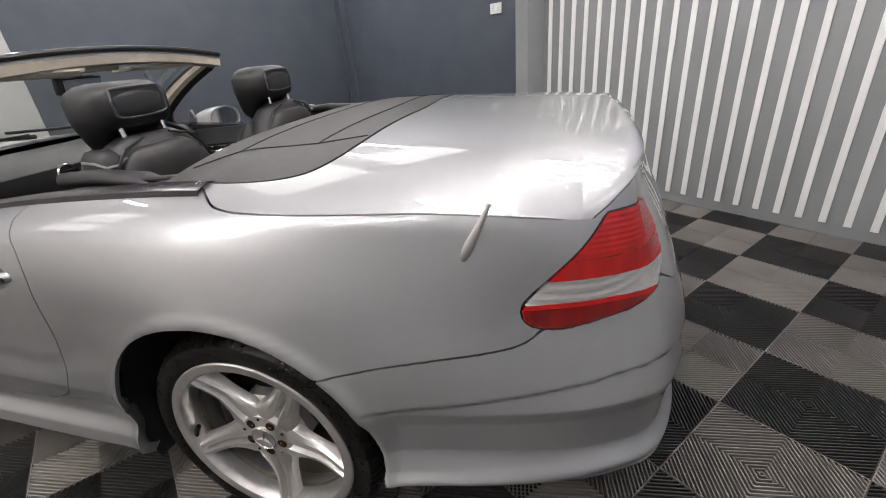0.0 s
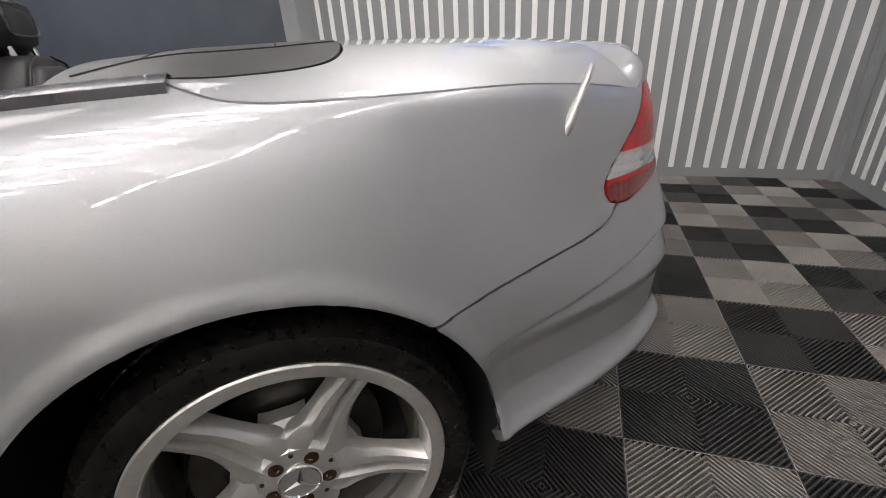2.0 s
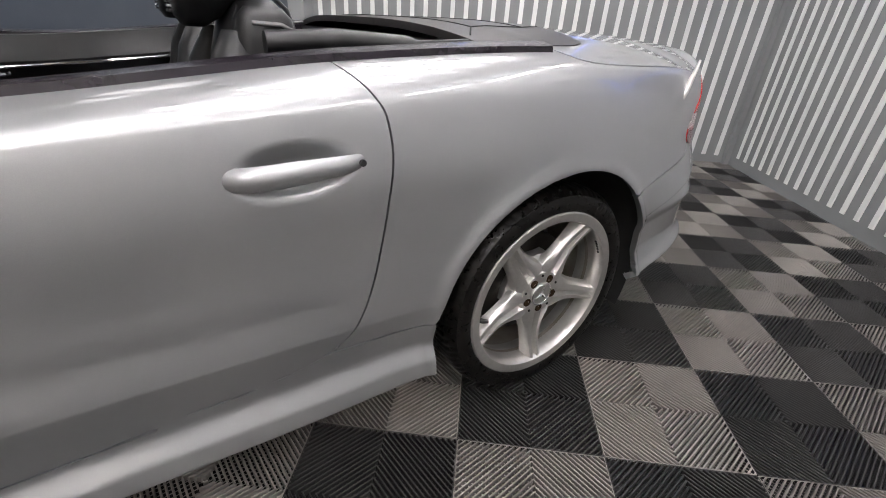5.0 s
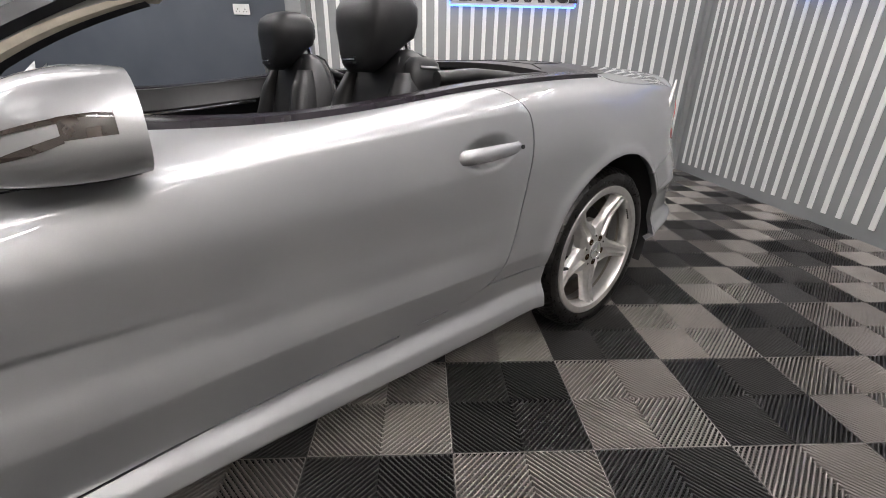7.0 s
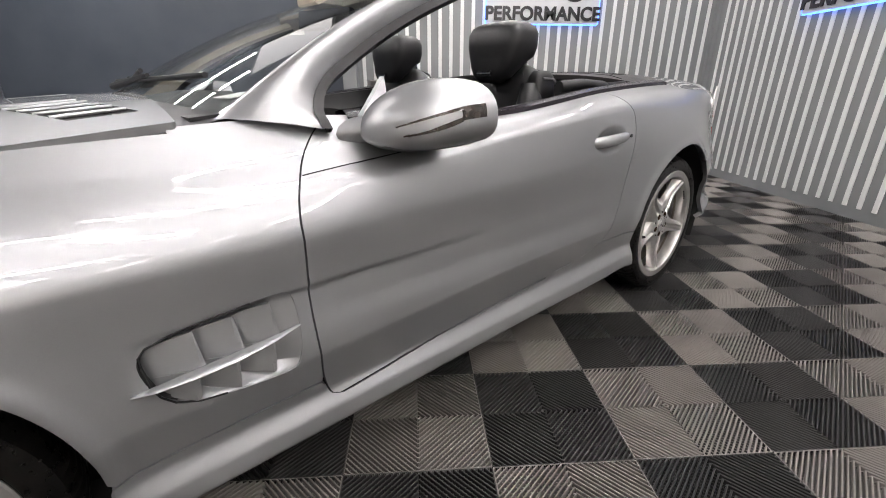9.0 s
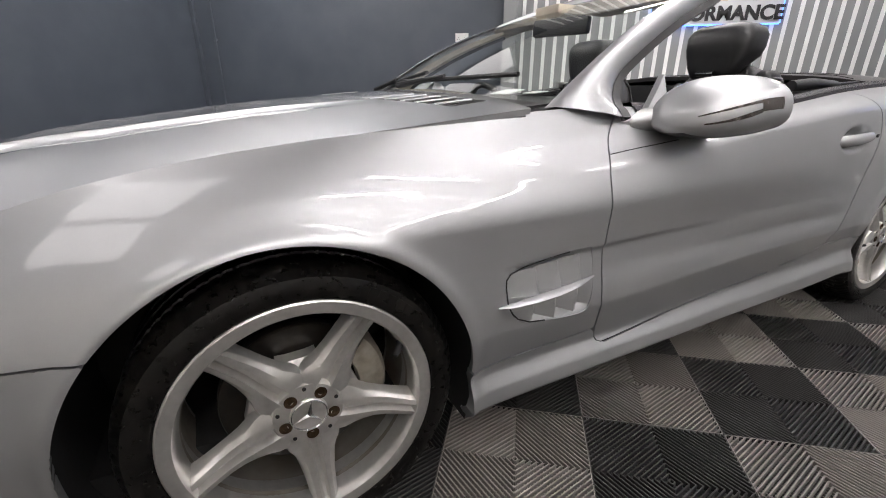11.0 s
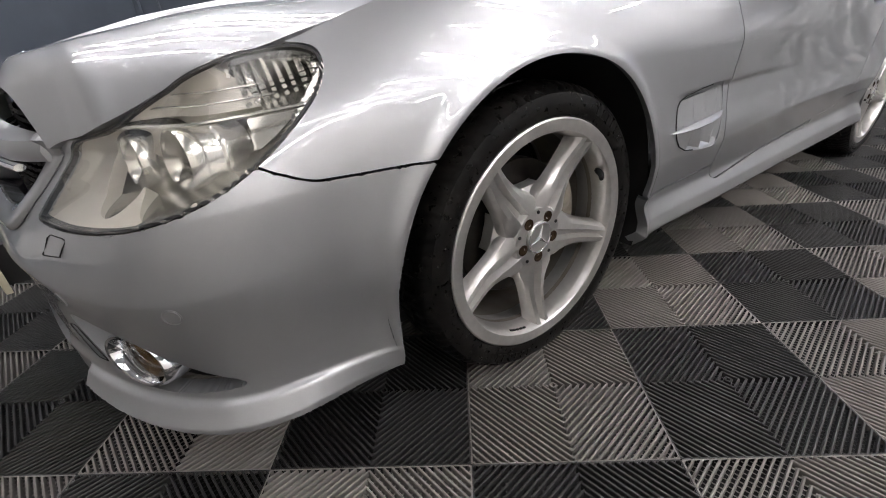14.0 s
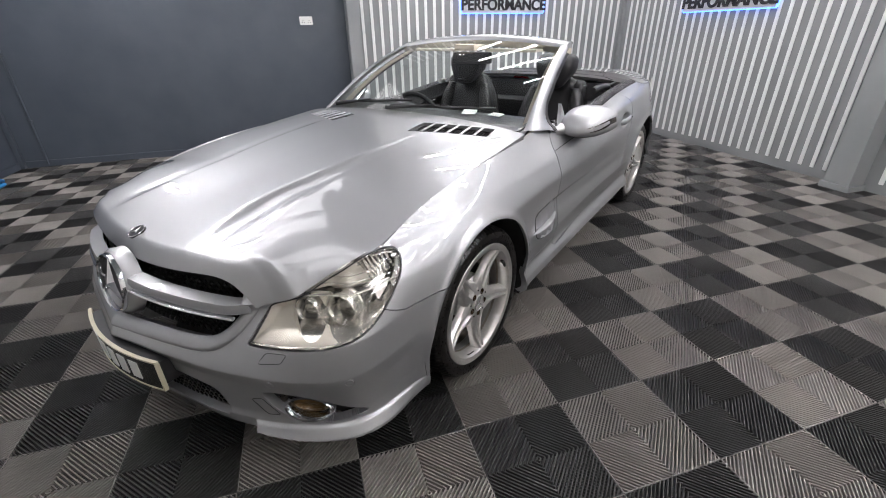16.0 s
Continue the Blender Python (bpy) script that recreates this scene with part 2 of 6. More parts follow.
def curve1(xs, ys):
    """A smooth, overshoot-free function through the knots (monotone cubic)."""
    xs, ys = np.array(xs, float), np.array(ys, float)
    h, s = np.diff(xs), np.diff(ys) / np.diff(xs)
    m = np.zeros_like(xs)
    m[0], m[-1] = s[0], s[-1]
    for i in range(1, len(xs) - 1):
        if s[i - 1] * s[i] > 0:
            w1, w2 = 2 * h[i] + h[i - 1], h[i] + 2 * h[i - 1]
            m[i] = (w1 + w2) / (w1 / s[i - 1] + w2 / s[i])

    def f(x):
        x = np.clip(np.asarray(x, float), xs[0], xs[-1])
        i = np.clip(np.searchsorted(xs, x) - 1, 0, len(h) - 1)
        t = (x - xs[i]) / h[i]
        return (2 * t ** 3 - 3 * t ** 2 + 1) * ys[i] + (t ** 3 - 2 * t ** 2 + t) * h[i] * m[i] + (3 * t ** 2 - 2 * t ** 3) * ys[i + 1] + (t ** 3 - t ** 2) * h[i] * m[i + 1]
    return f


def poly_distance(px, py, poly):
    """Signed distance to a closed outline, positive inside."""
    d2 = np.full(px.shape, 1e9)
    inside = np.zeros(px.shape, bool)
    n = len(poly)
    for k in range(n):
        (ax, ay), (bx, by) = poly[k], poly[(k + 1) % n]
        ex, ey = bx - ax, by - ay
        t = np.clip(((px - ax) * ex + (py - ay) * ey) / (ex * ex + ey * ey + 1e-12), 0, 1)
        d2 = np.minimum(d2, (px - ax - t * ex) ** 2 + (py - ay - t * ey) ** 2)
        cross = (ay > py) != (by > py)
        xi = ax + (py - ay) / (by - ay if by != ay else 1e-9) * ex
        inside ^= cross & (px < xi)
    return np.where(inside, 1, -1) * np.sqrt(d2)


def rounded(pts, n=6):
    """A closed smooth outline through the points."""
    P = [np.array(p, float) for p in pts]
    m = len(P)
    out = []
    for i in range(m):
        a, b, c, d = P[i - 1], P[i], P[(i + 1) % m], P[(i + 2) % m]
        for k in range(n):
            t = k / n
            out.append(tuple(0.5 * (2 * b + (c - a) * t + (2 * a - 5 * b + 4 * c - d) * t * t + (3 * b - a - 3 * c + d) * t ** 3)))
    return out


def sheet(P, f, depth=0.012, mirror=False, both=False, lift=0.0):
    """A panel: the grid of places P, kept where f is positive, cut smoothly along f = 0, with its edges turned in."""
    nu, nv = f.shape
    bm = bmesh.new()
    verts = {}

    def corner(i, j):
        if (i, j) not in verts:
            verts[(i, j)] = bm.verts.new(P[i, j])
        return verts[(i, j)]

    def cut(p, q):
        key = (min(p, q), max(p, q))
        if key not in verts:
            a, b = key
            t = f[a] / (f[a] - f[b])
            t = min(max(t, 0.02), 0.98)
            verts[key] = bm.verts.new(P[a] + (P[b] - P[a]) * t)
        return verts[key]
    pos = f > 0
    for i in range(nu - 1):
        for j in range(nv - 1):
            ring = ((i, j), (i + 1, j), (i + 1, j + 1), (i, j + 1))
            s = [pos[r] for r in ring]
            if not any(s):
                continue
            if all(s):
                vs = [corner(*r) for r in ring]
            else:
                vs = []
                for k in range(4):
                    a, b = ring[k], ring[(k + 1) % 4]
                    if s[k]:
                        vs.append(corner(*a))
                    if s[k] != s[(k + 1) % 4]:
                        vs.append(cut(a, b))
            if len(vs) >= 3:
                try:
                    bm.faces.new(vs[::-1])
                except ValueError:
                    pass
    bmesh.ops.remove_doubles(bm, verts=bm.verts, dist=0.0004)
    if both:
        g = bmesh.ops.duplicate(bm, geom=bm.verts[:] + bm.edges[:] + bm.faces[:])["geom"]
        vs = [v for v in g if isinstance(v, bmesh.types.BMVert)]
        for v in vs:
            v.co.y = -v.co.y
        bmesh.ops.reverse_faces(bm, faces=[x for x in g if isinstance(x, bmesh.types.BMFace)])
        bmesh.ops.remove_doubles(bm, verts=bm.verts, dist=0.002)
    bm.normal_update()
    if lift:
        for v in bm.verts:
            v.co += v.normal * lift
    if depth:
        edges = [e for e in bm.edges if e.is_boundary]
        normals = {v: v.normal.copy() for e in edges for v in e.verts}
        near = {v: [] for v in normals}
        for e in edges:
            near[e.verts[0]].append(e.verts[1])
            near[e.verts[1]].append(e.verts[0])
        for _ in range(8):
            normals = {v: (n + sum((normals[w] for w in near[v]), Vector())).normalized() for v, n in normals.items()}
        g = bmesh.ops.extrude_edge_only(bm, edges=edges)["geom"]
        new_vs = [v for v in g if isinstance(v, bmesh.types.BMVert)]
        at = {}
        for v, n in normals.items():
            at[tuple(round(c, 6) for c in v.co)] = n
        for v in new_vs:
            n = at.get(tuple(round(c, 6) for c in v.co))
            if n is not None:
                v.co -= n * depth
    if mirror:
        for v in bm.verts:
            v.co.y = -v.co.y
        bmesh.ops.reverse_faces(bm, faces=bm.faces[:])
    return bm


def text_mesh(body, size, depth, bold=0.0):
    c = bpy.data.curves.new("lettering", "FONT")
    c.body, c.size, c.extrude, c.offset = body, size, depth, bold
    c.align_x = "CENTER"
    o = bpy.data.objects.new("lettering", c)
    scene.collection.objects.link(o)
    me = bpy.data.meshes.new_from_object(o.evaluated_get(bpy.context.evaluated_depsgraph_get()))
    bpy.data.objects.remove(o)
    bm = bmesh.new()
    bm.from_mesh(me)
    bpy.data.meshes.remove(me)
    return bm

# ---- the room: a valeting bay with slatted walls and ribbed floor tiles ----
WEST, EAST, NORTH, SOUTH, HEIGHT = -6.0, 1.95, 3.42, -5.2, 3.3
T = 0.4


def structure(name, bm, material, label, smooth=0):
    return tagged(finish(name, bm, material, smooth=smooth), label, name.split("_")[0], kind="structure")


floor = structure("floor", box_bm(WEST - 0.2, EAST + 0.2, SOUTH - 0.2, NORTH + 0.2, -0.12, -0.02), SLAB, "concrete slab under interlocking ribbed floor tiles, near black for the shaded gaps")
wall_north = structure("wall_north", box_bm(WEST - 0.2, -2.127, NORTH + 0.03, NORTH + 0.23, -0.02, HEIGHT), WALL_DARK, "smooth wall painted dark slate grey")
panel_north = structure("wall_north_panel", box_bm(-2.124, EAST + 0.2, NORTH, NORTH + 0.2, -0.02, HEIGHT), WALL_GREY, "light grey wall lined with white vertical slats")
wall_east = structure("wall_east", box_bm(EAST, EAST + 0.2, SOUTH - 0.2, NORTH - 0.003, -0.02, HEIGHT), WALL_GREY, "light grey wall lined with white vertical slats")
wall_west = structure("wall_west", box_bm(WEST - 0.2, WEST, -0.4, NORTH + 0.027, -0.02, HEIGHT), WALL_DARK, "smooth wall painted dark slate grey")
# never in view; made pale so it throws light onto the car's nose
structure("wall_west_pale", box_bm(WEST - 0.2, WEST, SOUTH - 0.2, -0.403, -0.02, HEIGHT), WALL_BOUNCE, "plain unseen wall, pale grey to brighten the car's nose")
# out of view as well; its cream white bounces light to the flank
wall_south = structure("wall_south", box_bm(WEST, EAST, SOUTH - 0.2, SOUTH, -0.02, HEIGHT), WALL_CREAM, "plain unseen wall, cream white to brighten the car's flank")
ceiling = structure("ceiling", box_bm(WEST - 0.2, EAST + 0.2, SOUTH - 0.2, NORTH + 0.23, HEIGHT + 0.003, HEIGHT + 0.15), CEILING_GREY, "plain grey painted ceiling with strip lights")

# corner trims and skirting
structure("trim_panel_edge", box_bm(-2.125, -1.985, NORTH - 0.21, NORTH - 0.002, -0.018, HEIGHT, 0.004), WALL_GREY, "light grey boxed edge beside the slatted panel")
structure("trim_corner", box_bm(EAST - 0.05, EAST - 0.002, NORTH - 0.05, NORTH - 0.002, -0.018, HEIGHT, 0.004), WALL_GREY, "light grey corner trim between slatted walls")
structure("trim_west_corner", box_bm(WEST + 0.002, WEST + 0.05, NORTH - 0.022, NORTH + 0.027, -0.018, HEIGHT, 0.004), WALL_DARK, "dark slate corner trim of the painted walls")
structure("baseboard_west", box_bm(WEST + 0.002, WEST + 0.014, SOUTH, NORTH - 0.03, -0.018, 0.07, 0.003), WALL_DARK, "dark painted skirting board")
structure("baseboard_north", box_bm(WEST + 0.055, -2.132, NORTH + 0.014, NORTH + 0.028, -0.018, 0.07, 0.003), WALL_DARK, "dark painted skirting board")

# white slats, one piece each
slat_bm = box_bm(-0.0185, 0.0185, -0.009, 0.0, 0.0, HEIGHT - 0.11, 0.003)
slat_mesh = bpy.data.meshes.new("slat")
slat_bm.to_mesh(slat_mesh)
slat_bm.free()
slat_mesh.materials.append(SLAT_WHITE)


def slat(parent, m):
    o = new("slat", slat_mesh)
    o.parent = parent
    o.matrix_local = m


for k in range(-10, 23):
    slat(panel_north, pose(-0.744 + 0.1172 * k, NORTH - 0.001, 0.066))
for k in range(-53, 20):
    y = 1.020 + 0.1175 * k
    if SOUTH + 0.1 < y and not -0.30 < y < 0.03:
        slat(wall_east, pose(EAST - 0.001, y, 0.086, 0, 0, -90))

# steel column boxed against the east wall
column = structure("column_east", box_bm(EAST - 0.20, EAST - 0.002, -0.27, -0.06, -0.018, HEIGHT, 0.008), WALL_GREY, "square light grey boxed column against the slatted wall")
structure("column_plinth", box_bm(EAST - 0.22, EAST - 0.002, -0.29, -0.04, -0.018, 0.05, 0.006), WALL_GREY, "light grey plinth at the foot of the column")

# socket on the dark wall
socket = tagged(new("wall_socket"), "white double power socket on the slate wall", "socket")
socket.location = (-2.60, NORTH + 0.03, 1.485)
part("faceplate", box_bm(-0.075, 0.075, -0.012, 0.0, -0.045, 0.045, 0.004), PLASTIC_WHITE, socket)
for sx in (-0.035, 0.035):
    part("rocker", box_bm(sx - 0.008, sx + 0.008, -0.018, -0.011, 0.012, 0.034, 0.002), PLASTIC_WHITE, socket)
    bm = bmesh.new()
    add_box(bm, sx - 0.004, sx + 0.004, -0.0135, -0.011, -0.004, 0.006)
    for dx in (-0.013, 0.013):
        add_box(bm, sx + dx - 0.004, sx + dx + 0.004, -0.0135, -0.011, -0.022, -0.014)
    part("pin_holes", bm, TRIM_BLACK, socket, "dark pin holes", 0)

# cable conduit on the dark wall
conduit = tagged(new("wall_conduit"), "thin dark cable conduit running down the slate wall", "conduit")
bm = bmesh.new()
tube(bm, [(WEST + 0.27, NORTH + 0.016, 0.02), (WEST + 0.27, NORTH + 0.016, HEIGHT - 0.02)], 0.011, 10)
part("pipe", bm, WALL_DARK, conduit)
for z in (0.5, 1.5, 2.5):
    part("clip", box_bm(WEST + 0.25, WEST + 0.29, NORTH + 0.0, NORTH + 0.03, z, z + 0.02, 0.003), WALL_DARK, conduit)


# folded trestle left against the dark wall
trestle = tagged(new("trestle"), "folded blue tubular metal trestle lying on the floor tiles", "trestle")
trestle.location = (WEST + 0.13, 2.72, 0.0)
for nm, pts in (("leg_frame", [(-0.04, 0.0, 0.018), (-0.06, -0.90, 0.018), (0.10, -0.90, 0.018), (0.06, -0.03, 0.018)]), ("leg_frame", [(-0.04, 0.0, 0.054), (-0.08, -0.88, 0.42), (0.06, -0.88, 0.42), (0.06, -0.03, 0.054)])):
    bm = bmesh.new()
    tube(bm, pts, 0.017, 10, closed=True)
    part(nm, bm, BLUE_PLASTIC, trestle)
for t in (0.35, 0.7):
    bm = bmesh.new()
    tube(bm, [(-0.04 - 0.04 * t, -0.88 * t, 0.054 + 0.366 * t), (0.06, -0.03 - 0.85 * t, 0.054 + 0.366 * t)], 0.012, 8)
    part("cross_bar", bm, BLUE_PLASTIC, trestle)


def wall_sign(m):
    """A backlit sign: pale board, black lettering and a blue lit edge."""
    s = tagged(new("wall_sign"), "pale wall sign with black PERFORMANCE lettering and blue lit edge", "sign", group="lit wall signs")
    s.matrix_world = m
    part("board", box_bm(-0.60, 0.60, -0.03, -0.012, 0.0, 0.62, 0.004), SIGN_BOARD, s)
    bm = text_mesh("PERFORMANCE", 0.178, 0.008, 0.006)
    bmesh.ops.transform(bm, matrix=Matrix.Translation((0, -0.036, 0.035)) @ Matrix.Rotation(math.pi / 2, 4, "X"), verts=bm.verts)
    part("lettering", bm, SIGN_BLACK, s, "black raised letters", 0)
    bm = bmesh.new()
    lathe(bm, [(0.10, -0.006), (0.155, -0.006), (0.155, 0.006), (0.10, 0.006)], pose(0.33, -0.036, 0.36, 90), 48, True)
    part("emblem_ring", bm, SIGN_BLACK, s, "black ring shape")
    bm = bmesh.new()
    lathe(bm, [(0.001, -0.006), (0.07, -0.006), (0.07, 0.006), (0.001, 0.006)], pose(0.33, -0.036, 0.36, 90), 40)
    part("emblem_disc", bm, SIGN_BLACK, s)
    bm = bmesh.new()
    add_box(bm, -0.60, 0.60, -0.026, -0.002, -0.012, -0.002)
    add_box(bm, -0.612, -0.602, -0.026, -0.002, 0.0, 0.62)
    add_box(bm, 0.602, 0.612, -0.026, -0.002, 0.0, 0.62)
    part("light_strip", bm, BLUE_LIGHT, s, "glowing blue strip behind the board", 0)
    return s


BLUE_LIGHT = lamp_glow("blue_strip_light", (0.10, 0.25, 1.0), 3.0)
wall_sign(pose(-0.01, NORTH - 0.012, 1.56))
wall_sign(pose(EAST - 0.012, 1.642, 1.52, 0, 0, -90))

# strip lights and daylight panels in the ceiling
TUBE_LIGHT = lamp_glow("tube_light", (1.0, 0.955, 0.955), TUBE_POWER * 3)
PANEL_LIGHT = lamp_glow("panel_light", (1.0, 0.96, 0.955), PANEL_POWER)


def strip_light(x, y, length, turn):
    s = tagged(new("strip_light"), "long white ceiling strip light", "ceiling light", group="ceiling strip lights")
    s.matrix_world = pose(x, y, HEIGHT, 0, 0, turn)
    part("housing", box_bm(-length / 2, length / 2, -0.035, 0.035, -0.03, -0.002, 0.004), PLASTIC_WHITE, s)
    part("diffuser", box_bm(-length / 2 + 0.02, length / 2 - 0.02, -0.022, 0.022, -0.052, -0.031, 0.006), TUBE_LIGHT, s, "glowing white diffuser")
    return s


def light_panel(x, y, w, d):
    s = tagged(new("light_panel"), "broad white luminous ceiling panel in a thin frame", "ceiling light", group="ceiling light panels")
    s.matrix_world = pose(x, y, HEIGHT)
    bm = bmesh.new()
    for x0, x1, y0, y1 in ((-w / 2, w / 2, -d / 2, -d / 2 + 0.03), (-w / 2, w / 2, d / 2 - 0.03, d / 2), (-w / 2, -w / 2 + 0.03, -d / 2 + 0.032, d / 2 - 0.032), (w / 2 - 0.03, w / 2, -d / 2 + 0.032, d / 2 - 0.032)):
        add_box(bm, x0, x1, y0, y1, -0.03, -0.001)
    part("frame", bm, PLASTIC_WHITE, s, "", 0)
    part("diffuser", box_bm(-w / 2 + 0.032, w / 2 - 0.032, -d / 2 + 0.032, d / 2 - 0.032, -0.018, -0.004), PANEL_LIGHT, s, "glowing white diffuser", 0)
    return s


for x in (-4.6, -0.55):
    for y in (3.0, 2.25, 1.5, 0.75, -0.1, -0.9, -1.65, -2.45, -3.25, -4.05, -4.8):
        if x > -3 or y > -1:
            strip_light(x, y, 1.45, 5)
# unseen extra row, added to brighten the east wall and the car's flank
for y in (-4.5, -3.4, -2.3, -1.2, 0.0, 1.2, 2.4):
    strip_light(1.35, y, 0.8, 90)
for y in (2.75, 1.15, -1.85, -3.25):
    light_panel(-3.3, y, 1.15, 1.25)
light_panel(0.95, -1.9, 1.15, 1.25)

# ---- the car: x forward from the rear axle, y to its left, z up ----
car = tagged(new("car"), "silver two-seat convertible with its roof down, parked on the tiles", "car")
car.matrix_world = pose(-0.718, 0.9496, 0, 0, 0, math.degrees(math.atan2(-0.60628, -0.79525)))
WB = 2.55
HUB = 0.328

# plan outline at mid height, and per level the inset from it and the height, station by station
ST_X = [-1.065, -1.0, -0.835, -0.42, 0.0, 0.55, 1.15, 1.78, 2.55, 2.98, 3.26, 3.435, 3.54]
ST_Y = [0.0, 0.56, 0.755, 0.886, 0.912, 0.905, 0.900, 0.900, 0.910, 0.888, 0.822, 0.50, 0.0]
LEVEL_IN = [
    [0.06, 0.05, 0.03, 0.02, 0.02, 0.035, 0.035, 0.035, 0.03, 0.022, 0.022, 0.010, 0.03],
    [-0.008, -0.010, -0.012, -0.006, 0.0, 0.0, 0.0, 0.0, 0.0, 0.020, 0.024, 0.010, 0.012],
    [-0.004, -0.006, -0.008, 0.0, 0.004, 0.006, 0.006, 0.006, 0.004, 0.020, 0.026, 0.010, 0.012],
    [0.01, 0.008, 0.006, 0.012, 0.016, 0.028, 0.030, 0.030, 0.014, 0.018, 0.024, 0.016, 0.03],
    [-0.010, -0.010, -0.004, 0.006, 0.002, 0.004, 0.004, 0.004, 0.002, 0.002, 0.002, 0.008, 0.01],
    [-0.024, -0.024, -0.018, -0.004, 0.0, 0.004, 0.005, 0.006, 0.0, 0.0, -0.006, 0.0, -0.010],
    [-0.004, -0.004, 0.016, 0.008, -0.004, 0.008, 0.014, 0.017, 0.0, 0.006, 0.012, 0.045, 0.03],
    [0.04, 0.04, 0.046, 0.034, 0.0, 0.002, 0.004, 0.010, 0.006, 0.03, 0.065, 0.08, 0.06],
    [0.1, 0.1, 0.056, 0.066, 0.038, 0.022, 0.02, 0.042, 0.055, 0.075, 0.105, 0.1, 0.08],
    [0.130, 0.130, 0.068, 0.08, 0.075, 0.065, 0.06, 0.112, 0.105, 0.108, 0.142, 0.088, 0.085],
    [0.165, 0.165, 0.084, 0.105, 0.155, 0.145, 0.135, 0.160, 0.155, 0.138, 0.165, 0.068, 0.08],
]
LEVEL_Z = [
    [0.26, 0.26, 0.27, 0.295, 0.25, 0.205, 0.195, 0.185, 0.20, 0.200, 0.203, 0.219, 0.226],
    [0.285, 0.285, 0.295, 0.325, 0.285, 0.235, 0.228, 0.222, 0.235, 0.225, 0.222, 0.236, 0.240],
    [0.31, 0.31, 0.325, 0.355, 0.315, 0.275, 0.265, 0.258, 0.27, 0.250, 0.250, 0.252, 0.254],
    [0.36, 0.36, 0.37, 0.40, 0.36, 0.325, 0.312, 0.30, 0.32, 0.310, 0.285, 0.278, 0.28],
    [0.45, 0.45, 0.46, 0.475, 0.455, 0.442, 0.438, 0.415, 0.43, 0.42, 0.40, 0.40, 0.40],
    [0.50, 0.50, 0.50, 0.51, 0.49, 0.456, 0.452, 0.448, 0.48, 0.47, 0.45, 0.44, 0.44],
    [0.60, 0.60, 0.60, 0.61, 0.61, 0.595, 0.585, 0.58, 0.60, 0.575, 0.555, 0.53, 0.50],
    [0.72, 0.72, 0.70, 0.73, 0.75, 0.74, 0.71, 0.68, 0.68, 0.66, 0.615, 0.575, 0.54],
    [0.86, 0.86, 0.835, 0.868, 0.888, 0.878, 0.832, 0.760, 0.768, 0.72, 0.655, 0.61, 0.58],
    [0.93, 0.93, 0.88, 0.922, 0.938, 0.920, 0.866, 0.835, 0.815, 0.752, 0.685, 0.63, 0.62],
    [0.985, 0.985, 0.920, 0.952, 0.974, 0.945, 0.885, 0.902, 0.848, 0.782, 0.733, 0.652, 0.69],
]


def cat_rows(values, u):
    """Smooth interpolation of station values at u (0 to 12), along the last axis."""
    v = np.asarray(values, float)
    v = np.concatenate([v[..., :1] * 2 - v[..., 1:2], v, v[..., -1:] * 2 - v[..., -2:-1]], -1)
    i = np.clip(np.floor(u).astype(int), 0, 11)
    t = u - i
    a, b, c, d = v[..., i], v[..., i + 1], v[..., i + 2], v[..., i + 3]
    return 0.5 * (2 * b + (c - a) * t + (2 * a - 5 * b + 4 * c - d) * t ** 2 + (3 * b - a - 3 * c + d) * t ** 3)


